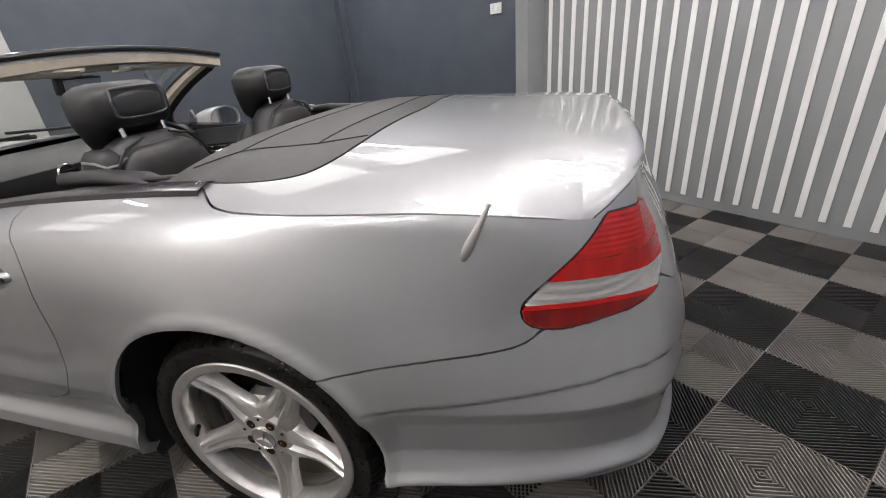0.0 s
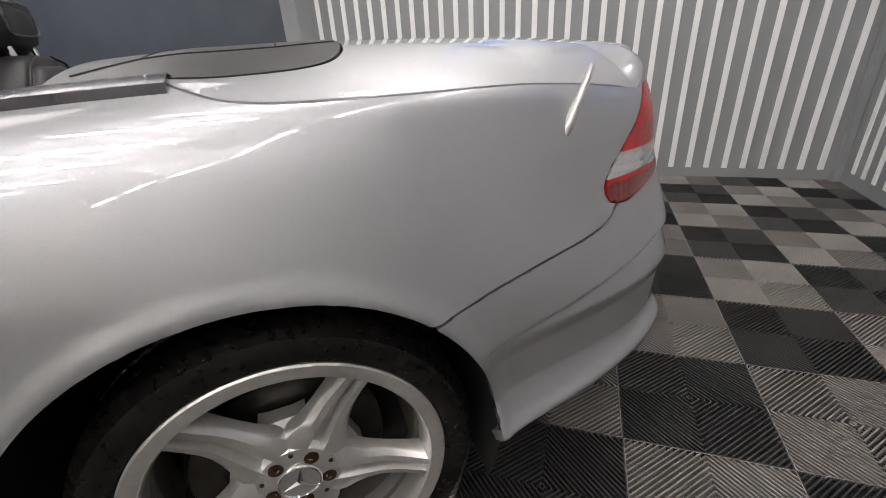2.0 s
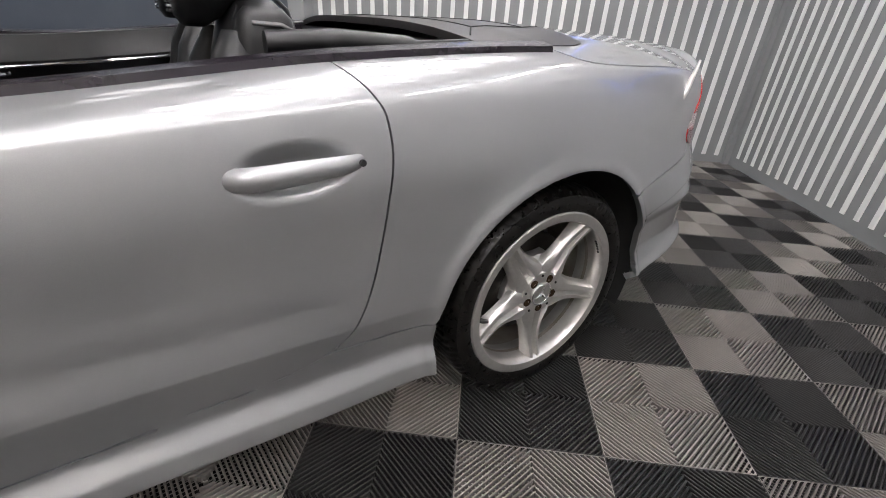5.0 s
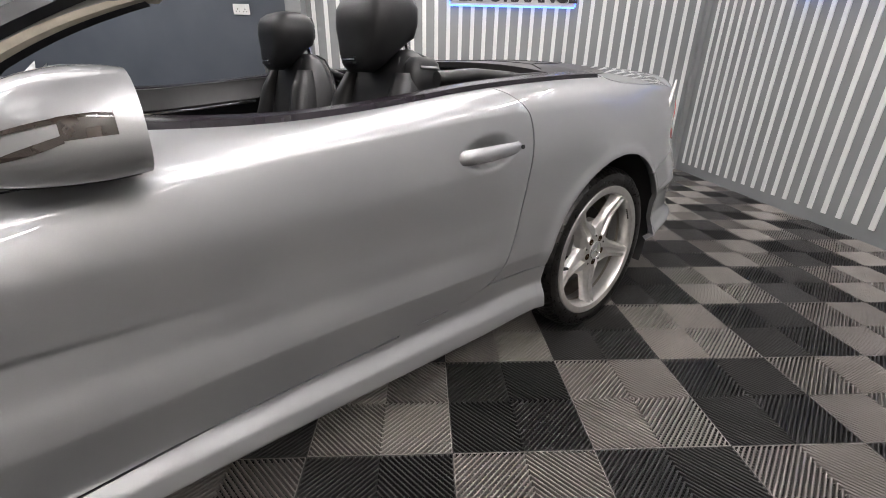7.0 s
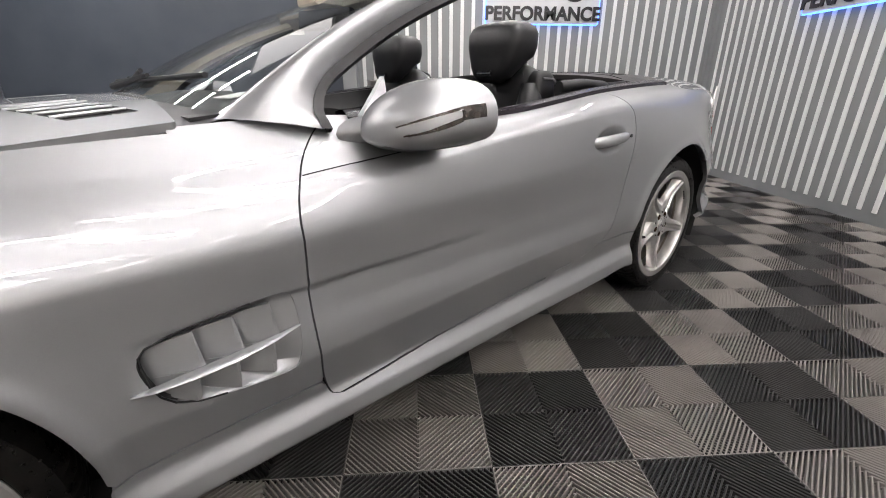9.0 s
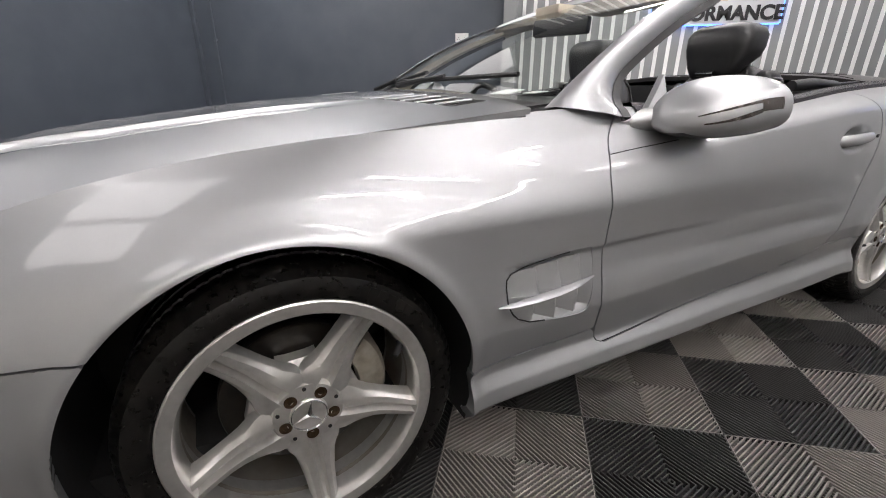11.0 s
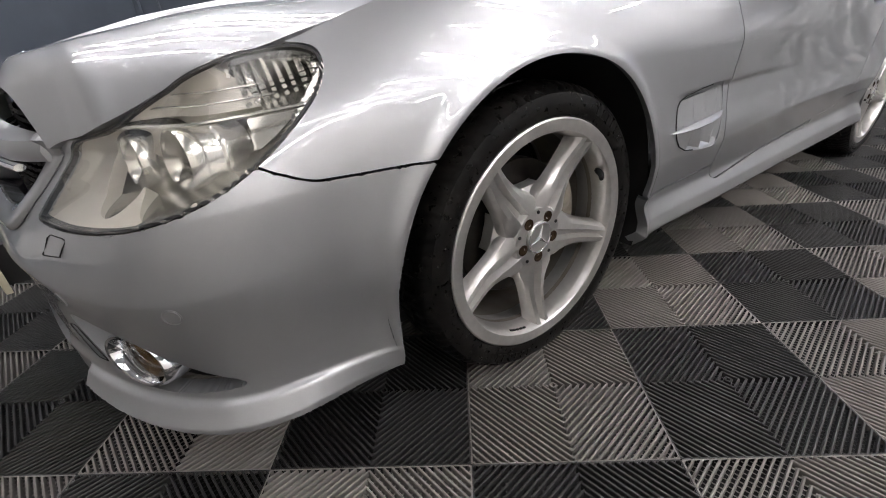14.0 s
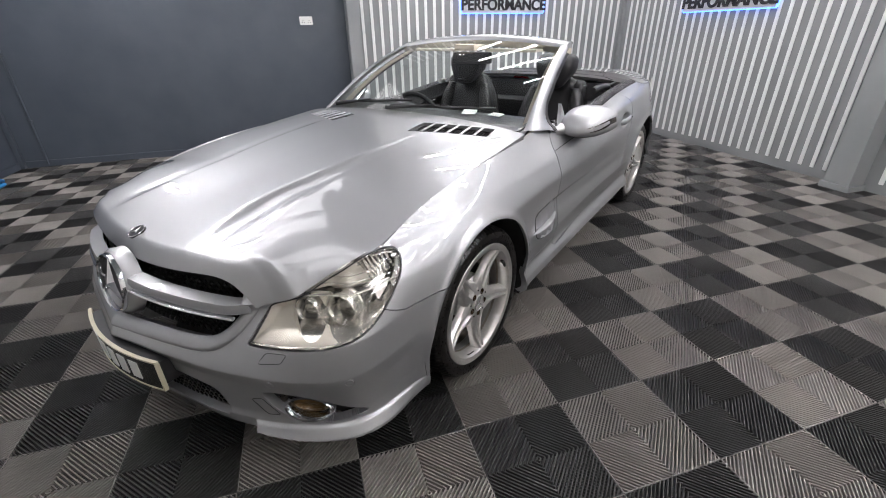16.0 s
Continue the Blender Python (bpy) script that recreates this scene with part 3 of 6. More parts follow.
def flank(us, vs):
    """Places on the left flank: us in stations, vs in levels."""
    us, vs = np.asarray(us, float), np.asarray(vs, float)
    x, y = cat_rows(ST_X, us), cat_rows(ST_Y, us)
    e = 1e-3
    ua, ub = np.clip(us - e, 0, 12), np.clip(us + e, 0, 12)
    tx, ty = cat_rows(ST_X, ub) - cat_rows(ST_X, ua), cat_rows(ST_Y, ub) - cat_rows(ST_Y, ua)
    ln = np.hypot(tx, ty)
    nx, ny = -ty / ln, tx / ln
    # at both ends the outline closes square to the axis
    k = np.clip(np.minimum(us, 12 - us), 0, 1)
    nx = np.where(us < 1, -1 + (nx + 1) * k, np.where(us > 11, 1 + (nx - 1) * k, nx))
    ny = np.where((us < 1) | (us > 11), ny * k, ny)
    ins, zs = cat_rows(LEVEL_IN, us), cat_rows(LEVEL_Z, us)
    P = np.zeros((len(us), len(vs), 3))
    lv = np.arange(len(LEVEL_IN))
    soft = 0.45 + 0.45 * np.clip((vs - 5.8) / 1.2, 0, 1)
    for i in range(len(us)):
        d = soft * curve1(lv, ins[:, i])(vs) + (1 - soft) * np.interp(vs, lv, ins[:, i])
        z = soft * curve1(lv, zs[:, i])(vs) + (1 - soft) * np.interp(vs, lv, zs[:, i])
        # rear bumper: a sharp ledge over a hollow band and a flared lip; front bumper: a stepped lip
        rear = np.clip((-0.32 - x[i]) / 0.08, 0, 1)
        ledge = 0.524 + 0.09 * np.clip(-0.38 - x[i], 0, 0.6)
        fall = np.clip((ledge - z) / (ledge - 0.345), 0, 1)
        d = d + rear * (0.017 * (0.5 + 0.5 * np.tanh((ledge - z) / 0.004)) * (1 - fall) - 0.012 * np.exp(-((z - 0.325) / 0.018) ** 2))
        nose = np.clip((x[i] - 2.90) / 0.22, 0, 1) * np.clip((y[i] - 0.550) / 0.012, 0, 1)
        d = d - nose * (0.010 * (0.5 + 0.5 * np.tanh((0.246 - z) / 0.003)) + 0.016 * np.clip((0.246 - z) / 0.035, 0, 1))
        P[i, :, 0], P[i, :, 1], P[i, :, 2] = x[i] - nx[i] * d, y[i] - ny[i] * d, z
    P[:, :, 1] = np.where((us < 0.001) | (us > 11.999), 0, P[:, :, 1].T).T
    # flared lips round both wheel openings, and the hollow behind the door handle
    for cx, cz, r in ((0.012, 0.340, 0.384), (WB + 0.015, 0.335, 0.378)):
        rr = np.hypot(P[..., 0] - cx, P[..., 2] - cz)
        P[..., 1] += 0.009 * np.exp(-((rr - r) / 0.018) ** 2) + 0.006 * np.exp(-((rr - r) / 0.06) ** 2)
    dent = ((P[..., 0] - 0.668) / 0.102) ** 2 + ((P[..., 2] - 0.786 + 0.05 * (P[..., 0] - 0.668)) / 0.047) ** 2
    P[..., 1] -= 0.027 * np.clip(1.08 - dent, 0, 1) ** 1.6
    # crease running back from the side vent, and the hollow over the lower crease
    X, Z = P[..., 0], P[..., 2]
    fade = np.clip((X - 1.15) / 0.5, 0, 1) ** 1.5 * np.clip((2.12 - X) / 0.05, 0, 1)
    dz = Z - 0.575 - 0.03 * np.clip(1.75 - X, 0, 1) * 0.2
    P[..., 1] -= 0.0075 * fade * (0.5 - 0.5 * np.tanh(dz / 0.005)) * np.exp(-(dz / 0.05) ** 2)
    band = np.clip((X - 0.5) / 0.25, 0, 1) * np.clip((1.95 - X) / 0.2, 0, 1)
    P[..., 1] -= 0.0045 * band * np.exp(-((Z - 0.512) / 0.034) ** 2)
    return P


def grid_between(u0, u1, nu, v0=0.0, v1=10.0, nv=96, dense=False):
    vs = np.linspace(v0, v1, nv)
    if dense:
        vs = np.concatenate([np.linspace(0, 5, 44, endpoint=False), np.linspace(5, 6.2, 34, endpoint=False), np.linspace(6.2, 7.1, 14, endpoint=False), np.linspace(7.1, 8.6, 44, endpoint=False), np.linspace(8.6, 10, 18)])
    return flank(np.linspace(u0, u1, nu), vs)


GAP = 0.0021
door_front = curve1([0.18, 0.275, 0.29, 0.41, 0.50, 0.60, 0.70, 0.75, 0.795, 0.85, 0.90, 0.94], [1.735, 1.748, 1.775, 1.797, 1.801, 1.801, 1.802, 1.792, 1.769, 1.725, 1.668, 1.62])
door_rear = curve1([0.33, 0.345, 0.37, 0.40, 0.45, 0.52, 0.62, 0.70, 0.80, 0.86, 0.90, 0.935, 0.98], [1.03, 0.82, 0.69, 0.625, 0.578, 0.546, 0.522, 0.510, 0.499, 0.506, 0.528, 0.562, 0.62])
door_base = curve1([0.5, 0.9, 1.3, 1.745, 1.9], [0.345, 0.333, 0.312, 0.280, 0.275])


def arches(P):
    # the openings run straight down below the hub
    zr = np.maximum(P[..., 2], 0.34)
    a = np.hypot(P[..., 0] - 0.012, zr - 0.340) - 0.377
    b = np.hypot(P[..., 0] - WB - 0.015, np.maximum(P[..., 2], 0.335) - 0.335) - 0.371
    return np.minimum(a, b)


LAMP = rounded([(1.990, 0.533), (1.978, 0.548), (1.930, 0.612), (1.915, 0.632), (1.893, 0.643), (1.826, 0.659), (1.766, 0.689), (1.70, 0.722), (1.635, 0.745), (1.568, 0.751), (1.53, 0.735), (1.524, 0.69), (1.567, 0.629), (1.630, 0.582), (1.718, 0.556), (1.836, 0.541), (1.925, 0.533), (1.976, 0.530)], 5)
TAIL = [(-0.087, 0.730), (-0.084, 0.712), (-0.070, 0.697), (-0.045, 0.689), (-0.01, 0.684), (0.05, 0.689), (0.13, 0.699), (0.21, 0.724), (0.262, 0.770), (0.272, 0.832), (0.24, 0.884), (0.20, 0.904), (0.092, 0.906), (0.083, 0.900), (-0.068, 0.764), (-0.082, 0.748)]
VENT = rounded([(2.108, 0.546), (2.102, 0.488), (2.075, 0.445), (2.02, 0.424), (1.875, 0.408), (1.842, 0.43), (1.832, 0.50), (1.840, 0.572), (1.875, 0.584), (1.95, 0.581), (2.055, 0.568)], 4)
GRILLE = rounded([(-0.522, 0.7), (-0.513, 0.64), (-0.498, 0.6), (-0.478, 0.566), (-0.452, 0.541), (-0.415, 0.526), (-0.33, 0.517), (-0.16, 0.511), (0, 0.509), (0.16, 0.511), (0.33, 0.517), (0.415, 0.526), (0.452, 0.541), (0.478, 0.566), (0.498, 0.6), (0.513, 0.64), (0.522, 0.7), (0.46, 0.76), (-0.46, 0.76)], 4)
INTAKE = rounded([(-0.455, 0.252), (-0.447, 0.30), (-0.42, 0.338), (-0.35, 0.353), (-0.2, 0.358), (0.2, 0.358), (0.35, 0.353), (0.42, 0.338), (0.447, 0.30), (0.455, 0.252), (0.40, 0.243), (0.0, 0.262), (-0.40, 0.243)], 4)
FOG = rounded([(0.598, 0.374), (0.66, 0.386), (0.74, 0.374), (0.795, 0.336), (0.836, 0.279), (0.80, 0.266), (0.74, 0.260), (0.68, 0.265), (0.64, 0.295), (0.615, 0.33)], 4)


def lamp_zone(P):
    return np.minimum(poly_distance((P[..., 0] - P[..., 1]) * 0.7071, P[..., 2], LAMP), P[..., 0] - 2.6)


def tail_zone(P):
    return np.minimum(poly_distance((-P[..., 0] - P[..., 1]) * 0.7071, P[..., 2], TAIL), -0.45 - P[..., 0])


def nose_zone(P, outline):
    return np.minimum(poly_distance(P[..., 1], P[..., 2], outline), P[..., 0] - 2.9)


fender_base = curve1([1.7, 1.80, 2.19, 2.4], [0.331, 0.331, 0.329, 0.328])
bumper_top = curve1([2.7, 2.822, 2.92, 3.02, 3.07, 3.12], [0.578, 0.577, 0.577, 0.579, 0.596, 0.624])
rear_cut = curve1([-0.76, -0.71, -0.695, -0.675, -0.645, -0.57, -0.50, -0.385, -0.28, -0.25, -0.1], [0.700, 0.694, 0.686, 0.671, 0.660, 0.652, 0.648, 0.636, 0.618, 0.615, 0.615])
lid_line = curve1([-0.85, -0.80, -0.767, -0.67, -0.58, -0.44, -0.30, -0.19, -0.10, -0.04, 0.01, 0.05, 0.08], [0.897, 0.900, 0.903, 0.915, 0.926, 0.937, 0.940, 0.942, 0.945, 0.951, 0.965, 0.981, 0.995])


def side_pair(name, P, f, label="", depth=0.014, material=PAINT, parent=None):
    a = part(name, sheet(P, f, depth), material, parent or car, label)
    b = part(name, sheet(P, f, depth, mirror=True), material, parent or car, label)
    return a, b


bon_edge = curve1([1.84, 1.92, 2.26, 2.55, 2.83, 2.98, 3.03, 3.09, 3.15, 3.21, 3.25, 3.285, 3.346, 3.40, 3.462], [0.748, 0.748, 0.752, 0.754, 0.762, 0.768, 0.760, 0.731, 0.699, 0.672, 0.655, 0.603, 0.546, 0.532, 0.52])

# doors
P = grid_between(4.7, 7.5, 300, dense=True)
X, Y, Z = P[..., 0], P[..., 1], P[..., 2]
f = np.minimum.reduce([door_front(Z) - X - GAP, X - door_rear(Z) - GAP, Z - door_base(X) - GAP])
doors = side_pair("door", P, f, "closed silver car door with a pull handle")

# front wings with the hole of the side vent
P = grid_between(6.7, 9.9, 270, dense=True)
X, Y, Z = P[..., 0], P[..., 1], P[..., 2]
below_lamp = np.maximum(2.84 - X, Z - bumper_top(X) - 0.0019)
f = np.minimum.reduce([X - door_front(Z) - GAP, arches(P), Z - fender_base(X) - GAP, below_lamp, -lamp_zone(P) - 0.002])
f = np.minimum.reduce([f, -poly_distance(X, Z, VENT), np.where(X > 1.97, Y - bon_edge(X) - 0.0005, 1.0), np.maximum(3.0 - X, Y - 0.79)])
wings = side_pair("front_wing", P, f)

# rear quarters
P = grid_between(1.7, 5.6, 260)
X, Y, Z = P[..., 0], P[..., 1], P[..., 2]
f = np.minimum.reduce([door_rear(Z) - X - GAP, arches(P), -tail_zone(P) - 0.002, X + 0.80])
f = np.minimum(f, np.maximum(X - 0.1, lid_line(X) - Z - GAP))
f = np.minimum(f, np.maximum(X - 0.2, Z - rear_cut(X) - GAP))
f = np.minimum(f, np.maximum(0.2 - X, Z - 0.390 - GAP))
quarters = side_pair("rear_quarter", P, f)

# sills
P = grid_between(4.2, 8.3, 220)
X, Y, Z = P[..., 0], P[..., 1], P[..., 2]
lower = door_base(X) - Z
behind = np.where(X < 0.95, np.minimum(door_rear(Z) - X, 0.390 - Z), -1.0)
ahead = np.where(X > 1.6, np.minimum(X - door_front(Z), fender_base(X) - Z), -1.0)
f = np.minimum(np.maximum.reduce([lower, behind, ahead]) - GAP, arches(P))
f = np.minimum(f, np.where(X < 0.95, 0.390 - Z, 1.0) - GAP)
sills = side_pair("sill", P, f, depth=0.03)

# rear bumper
P = grid_between(0.0, 4.0, 240, nv=220)
X, Y, Z = P[..., 0], P[..., 1], P[..., 2]
f = np.minimum.reduce([np.where(X > -0.705, rear_cut(X), np.interp(Y, [0.54, 0.60], [0.694, 0.735])) - Z - GAP, arches(P), -0.2 - X, -tail_zone(P) - 0.002])
part("rear_bumper", sheet(P, f, 0.02, both=True), PAINT, car)

# front bumper
P = grid_between(8.2, 12.0, 320, nv=200)
X, Y, Z = P[..., 0], P[..., 1], P[..., 2]
f = np.minimum.reduce([np.where(X < 3.12, bumper_top(X) - Z - 0.0019, 0.6425 - Z), arches(P), X - 2.7, -lamp_zone(P) - 0.002, -nose_zone(P, GRILLE), -nose_zone(P, INTAKE), -nose_zone(P, FOG)])
front_bumper = part("front_bumper", sheet(P, f, 0.03, both=True), PAINT, car)

# dark shell under the panels, seen through the gaps
P = grid_between(0.0, 12.0, 150, nv=40)
inner = P.copy()
X, Y, Z = P[..., 0], P[..., 1], P[..., 2]
inner[..., 1] = np.maximum(P[..., 1] - 0.018, 0)
inner[..., 0] += np.where(X > 2.9, -0.022, np.where(X < -0.6, 0.022, 0))
f = np.minimum.reduce([arches(P) - 0.03, np.minimum(3.16 - X, X + 0.80), Z - np.where(X < 0, 0.38, 0.24), -lamp_zone(P) - 0.012, -poly_distance(X, Z, VENT)])
f = np.minimum(f, np.where(X < 0.3, 0.83 - Z, np.where(X < 1.75, 0.80 - Z, np.interp(X, [1.75, 2.3, 2.83, 2.98, 3.16], [0.85, 0.82, 0.74, 0.70, 0.64]) - Z)))
part("inner_shell", sheet(inner, f, 0.0, both=True), SHELL_BLACK, car, "black inner body shell")

# bonnet
bon_edge_z = curve1([1.84, 1.92, 2.26, 2.55, 2.83, 2.98, 3.03, 3.09, 3.15, 3.21, 3.25, 3.285, 3.346, 3.40, 3.46], [0.912, 0.906, 0.873, 0.845, 0.799, 0.764, 0.749, 0.734, 0.706, 0.676, 0.659, 0.644, 0.645, 0.645, 0.645])
bon_mid_z = curve1([1.84, 2.0, 2.2, 2.6, 3.0, 3.2, 3.33, 3.39, 3.425, 3.46], [0.95, 0.940, 0.926, 0.886, 0.828, 0.790, 0.763, 0.750, 0.742, 0.734])


def bonnet_front(y):
    return 3.420 - 0.31 * y ** 2


def bonnet_z(x, y):
    ye = np.maximum(bon_edge(x), 0.05)
    r = np.clip(np.abs(y) / ye, 0, 1.15)
    square = np.clip((x - 2.85) / 0.38, 0, 1)
    z = bon_edge_z(x) + (bon_mid_z(x) - bon_edge_z(x)) * (1 - r ** (2.3 + 6.5 * square * square * (3 - 2 * square) + 5 * np.clip((x - 3.18) / 0.16, 0, 1)))
    # the front edge turns down over the grille
    z = z - (0.050 - 0.09 * y * y) * np.clip(1 - (bonnet_front(y) - x) / 0.045, 0, 1.1) ** 2.2
    # a pair of creases running from the vents to the nose, the middle standing higher between them
    yc = 0.335 - 0.065 * np.clip((x - 2.28) / 0.7, 0, 1) + 0.02 * np.clip((x - 3.0) / 0.25, 0, 1) ** 2
    a = np.abs(y)
    fade = np.clip((x - 2.22) / 0.25, 0, 1) * np.clip((3.37 - x) / 0.24, 0, 1) ** 1.3
    rise = 0.007 + 0.011 * np.clip((x - 2.4) / 0.8, 0, 1) ** 1.5
    step = 0.5 - 0.5 * np.tanh((a - yc) / (0.009 + 0.006 * np.clip((x - 2.5) / 0.7, 0, 1)))
    z = z + fade * rise * (step * np.clip(1 - (yc - a) / 0.25, 0, 1) ** 1.3 - 0.35 * np.exp(-((a - yc - 0.045) / 0.035) ** 2))
    return z


def rear_edge(y):
    return 1.93 + 0.02 * (np.abs(y) / 0.7) ** 2


VENTS = [(2.24, 0.262), (2.085, 0.242), (1.985, 0.60), (2.10, 0.62)]
gx, gy = np.meshgrid(np.concatenate([np.linspace(1.86, 3.2, 150, endpoint=False), np.linspace(3.2, 3.46, 70)]), np.linspace(-0.78, 0.78, 401), indexing="ij")
P = np.stack([gx, gy, bonnet_z(gx, gy)], -1)
f = np.minimum(np.minimum(bon_edge(gx) - np.abs(gy) - GAP, (gx - rear_edge(gy)) * 0.9), bonnet_front(gy) - gx)
hole = poly_distance(gx, np.abs(gy), VENTS)
bonnet = part("bonnet", sheet(P[:, ::-1], np.minimum(f, -hole)[:, ::-1], 0.016), PAINT, car)
for s in (1, -1):
    vent = part("bonnet_vent", sheet(P[:, ::-1] - np.array([0, 0, 0.028]), np.minimum(poly_distance(gx, gy * s, VENTS) + 0.012, f)[:, ::-1], 0.0), MESHBLACK, bonnet, "black mesh tray of the bonnet vent")
    for k in range(6):
        t = k / 6
        bm = bmesh.new()
        a = Vector((2.24 - 0.14 * t, s * (0.262 + 0.36 * t), 0))
        b = Vector((2.085 - 0.10 * t, s * (0.242 + 0.36 * t), 0))
        pts = []
        for q in np.linspace(0, 1, 8):
            p = a.lerp(b, q)
            pts.append((p.x, p.y, float(bonnet_z(np.array(p.x), np.array(p.y))) - 0.001))
        tube(bm, pts, 0.0072, 8, squash=0.6)
        if k:
            part("vent_fin", bm, PAINT, bonnet, "silver fin across the bonnet vent")
        else:
            bm.free()
    bm = bmesh.new()
    for i in range(26):
        t = i / 25
        a, b = (2.235 - 0.135 * t, s * (0.266 + 0.35 * t)), (2.09 - 0.10 * t, s * (0.246 + 0.355 * t))
        za, zb = float(bonnet_z(np.array(a[0]), np.array(a[1]))), float(bonnet_z(np.array(b[0]), np.array(b[1])))
        tube(bm, [(a[0], a[1], za - 0.018), (b[0], b[1], zb - 0.018)], 0.0025, 5)
    part("vent_mesh", bm, TRIM_BLACK, bonnet, "fine black bars of the bonnet vent")

# boot lid: its top, running round the shoulders
lid_mid = curve1([-0.915, -0.86, -0.78, -0.6, -0.2, 0.1], [0.984, 0.990, 0.999, 1.014, 1.024, 1.020])


_P = grid_between(1.6, 4.4, 160)
_lx, _ly = [], []
for _c in _P:
    _x = np.interp(lid_line(_c[-1, 0]), _c[:, 2], _c[:, 0])
    _y = np.interp(lid_line(_x), _c[:, 2], _c[:, 1])
    if -0.767 < _x < 0.1 and (not _lx or _x > _lx[-1] + 0.004):
        _lx.append(_x)
        _ly.append(_y - 0.001)
_y0 = _ly[0]
# rear edge of the lid by the distance from the middle, and the half width of its smooth top
rear_lip = curve1([0.0, 0.25, 0.45, 0.56, 0.62, 0.66, 0.685, 0.71, 0.75], [-0.912, -0.907, -0.893, -0.872, -0.850, -0.823, -0.798, -0.762, -0.70])
lid_base = curve1([-0.92, -0.85, -0.81] + _lx, [_y0 + 0.040, _y0 + 0.026, _y0 + 0.012] + _ly)


def lid_z(x, y):
    ze = lid_line(x)
    r = np.clip(np.abs(y) / lid_base(x), 0, 1)
    z = ze + (lid_mid(x) - ze) * (1 - r ** (3.4 + 3.0 * np.clip((-0.55 - x) / 0.28, 0, 1)))
    return z - 0.010 * np.clip(1 - (x - rear_lip(np.abs(y))) / 0.035, 0, 1.3) ** 2


deck_edge = curve1([0, 0.3, 0.45, 0.55, 0.62, 0.67, 0.70, 0.715, 0.725, 0.738], [-0.25, -0.237, -0.232, -0.222, -0.205, -0.178, -0.132, -0.075, -0.015, 0.06])


def deck_back(y):
    """Rear edge of the black roof cover panel: bowed backwards in the middle."""
    return deck_edge(np.abs(y))


U, Yl = np.meshgrid(np.concatenate([np.linspace(-0.93, -0.74, 66, endpoint=False), np.linspace(-0.74, 0.07, 110)]), np.linspace(-0.83, 0.83, 300), indexing="ij")
P = np.stack([U, Yl, lid_z(U, Yl)], -1)
f = np.minimum.reduce([deck_back(Yl) - U - 0.003, U - rear_lip(np.abs(Yl)), lid_base(U) - np.abs(Yl)])
lid = part("boot_lid", sheet(P[:, ::-1], f[:, ::-1], 0.012), PAINT, car)
# its rear face, falling from that edge to the bumper
P = grid_between(0.0, 2.16, 120, 6.5, 9.7, 90)
_yr = np.clip(P[:, -1, 1], 0, 0.70)
_rim = np.stack([rear_lip(_yr), _yr, lid_z(rear_lip(_yr), _yr) - 0.003], -1)
_h = np.clip((np.linspace(6.5, 9.7, 90)[None, :, None] - 8.6) / 1.1, 0, 1) ** 1.15
P = P * (1 - _h) + _rim[:, None] * _h
X, Y, Z = P[..., 0], P[..., 1], P[..., 2]
f = np.minimum(Z - np.interp(Y, [0.54, 0.60], [0.698, 0.739]), -tail_zone(P) - 0.002)
part("lid_face", sheet(P, f, 0.012, both=True), PAINT, lid, "rear face of the boot lid")

# black folded-roof cover between cockpit and boot
us, ts = np.linspace(-0.265, 0.30, 70), np.linspace(-1, 1, 140)
U, R = np.meshgrid(us, ts, indexing="ij")
Yd = R * 0.735
Zd = lid_z(np.minimum(U, 0.02), np.clip(Yd, -0.73, 0.73)) - 0.014 * np.clip((U - 0.05) / 0.2, 0, 1)
P = np.stack([U, Yd, Zd + 0.002], -1)
front = 0.19 + 0.03 * (1 - np.abs(R) ** 2)
f = np.minimum(U - deck_back(Yd) - 0.002, front - U)
deck = part("roof_cover", sheet(P[:, ::-1], f[:, ::-1], 0.02), DECK_PLASTIC, car, "black plastic cover over the folded roof")
part("roof_cover_base", sheet(P[:, ::-1] - np.array([0, 0, 0.006]), np.minimum(f - 0.012, 1)[:, ::-1], 0.0), SHELL_BLACK, deck)


def cover_line(pts):
    out = []
    for a, b in zip(pts, pts[1:]):
        for t in np.linspace(0, 1, 8):
            x, y = a[0] + (b[0] - a[0]) * t, a[1] + (b[1] - a[1]) * t
            out.append((x, y, float(lid_z(np.array(min(x, 0.02)), np.array(y))) - 0.014 * min(max((x - 0.05) / 0.2, 0), 1) + 0.0025))
    return out


for pts in ([(-0.11, -0.50), (-0.12, 0.0), (-0.11, 0.50)], [(-0.225, 0.44), (-0.11, 0.50), (0.10, 0.54), (0.17, 0.64)], [(-0.225, -0.44), (-0.11, -0.50), (0.10, -0.54), (0.17, -0.64)], [(0.10, -0.54), (0.11, 0.0), (0.10, 0.54)]):
    bm = bmesh.new()
    tube(bm, cover_line(pts), 0.0022, 6)
    part("cover_seam", bm, SHELL_BLACK, deck, "dark joint line")

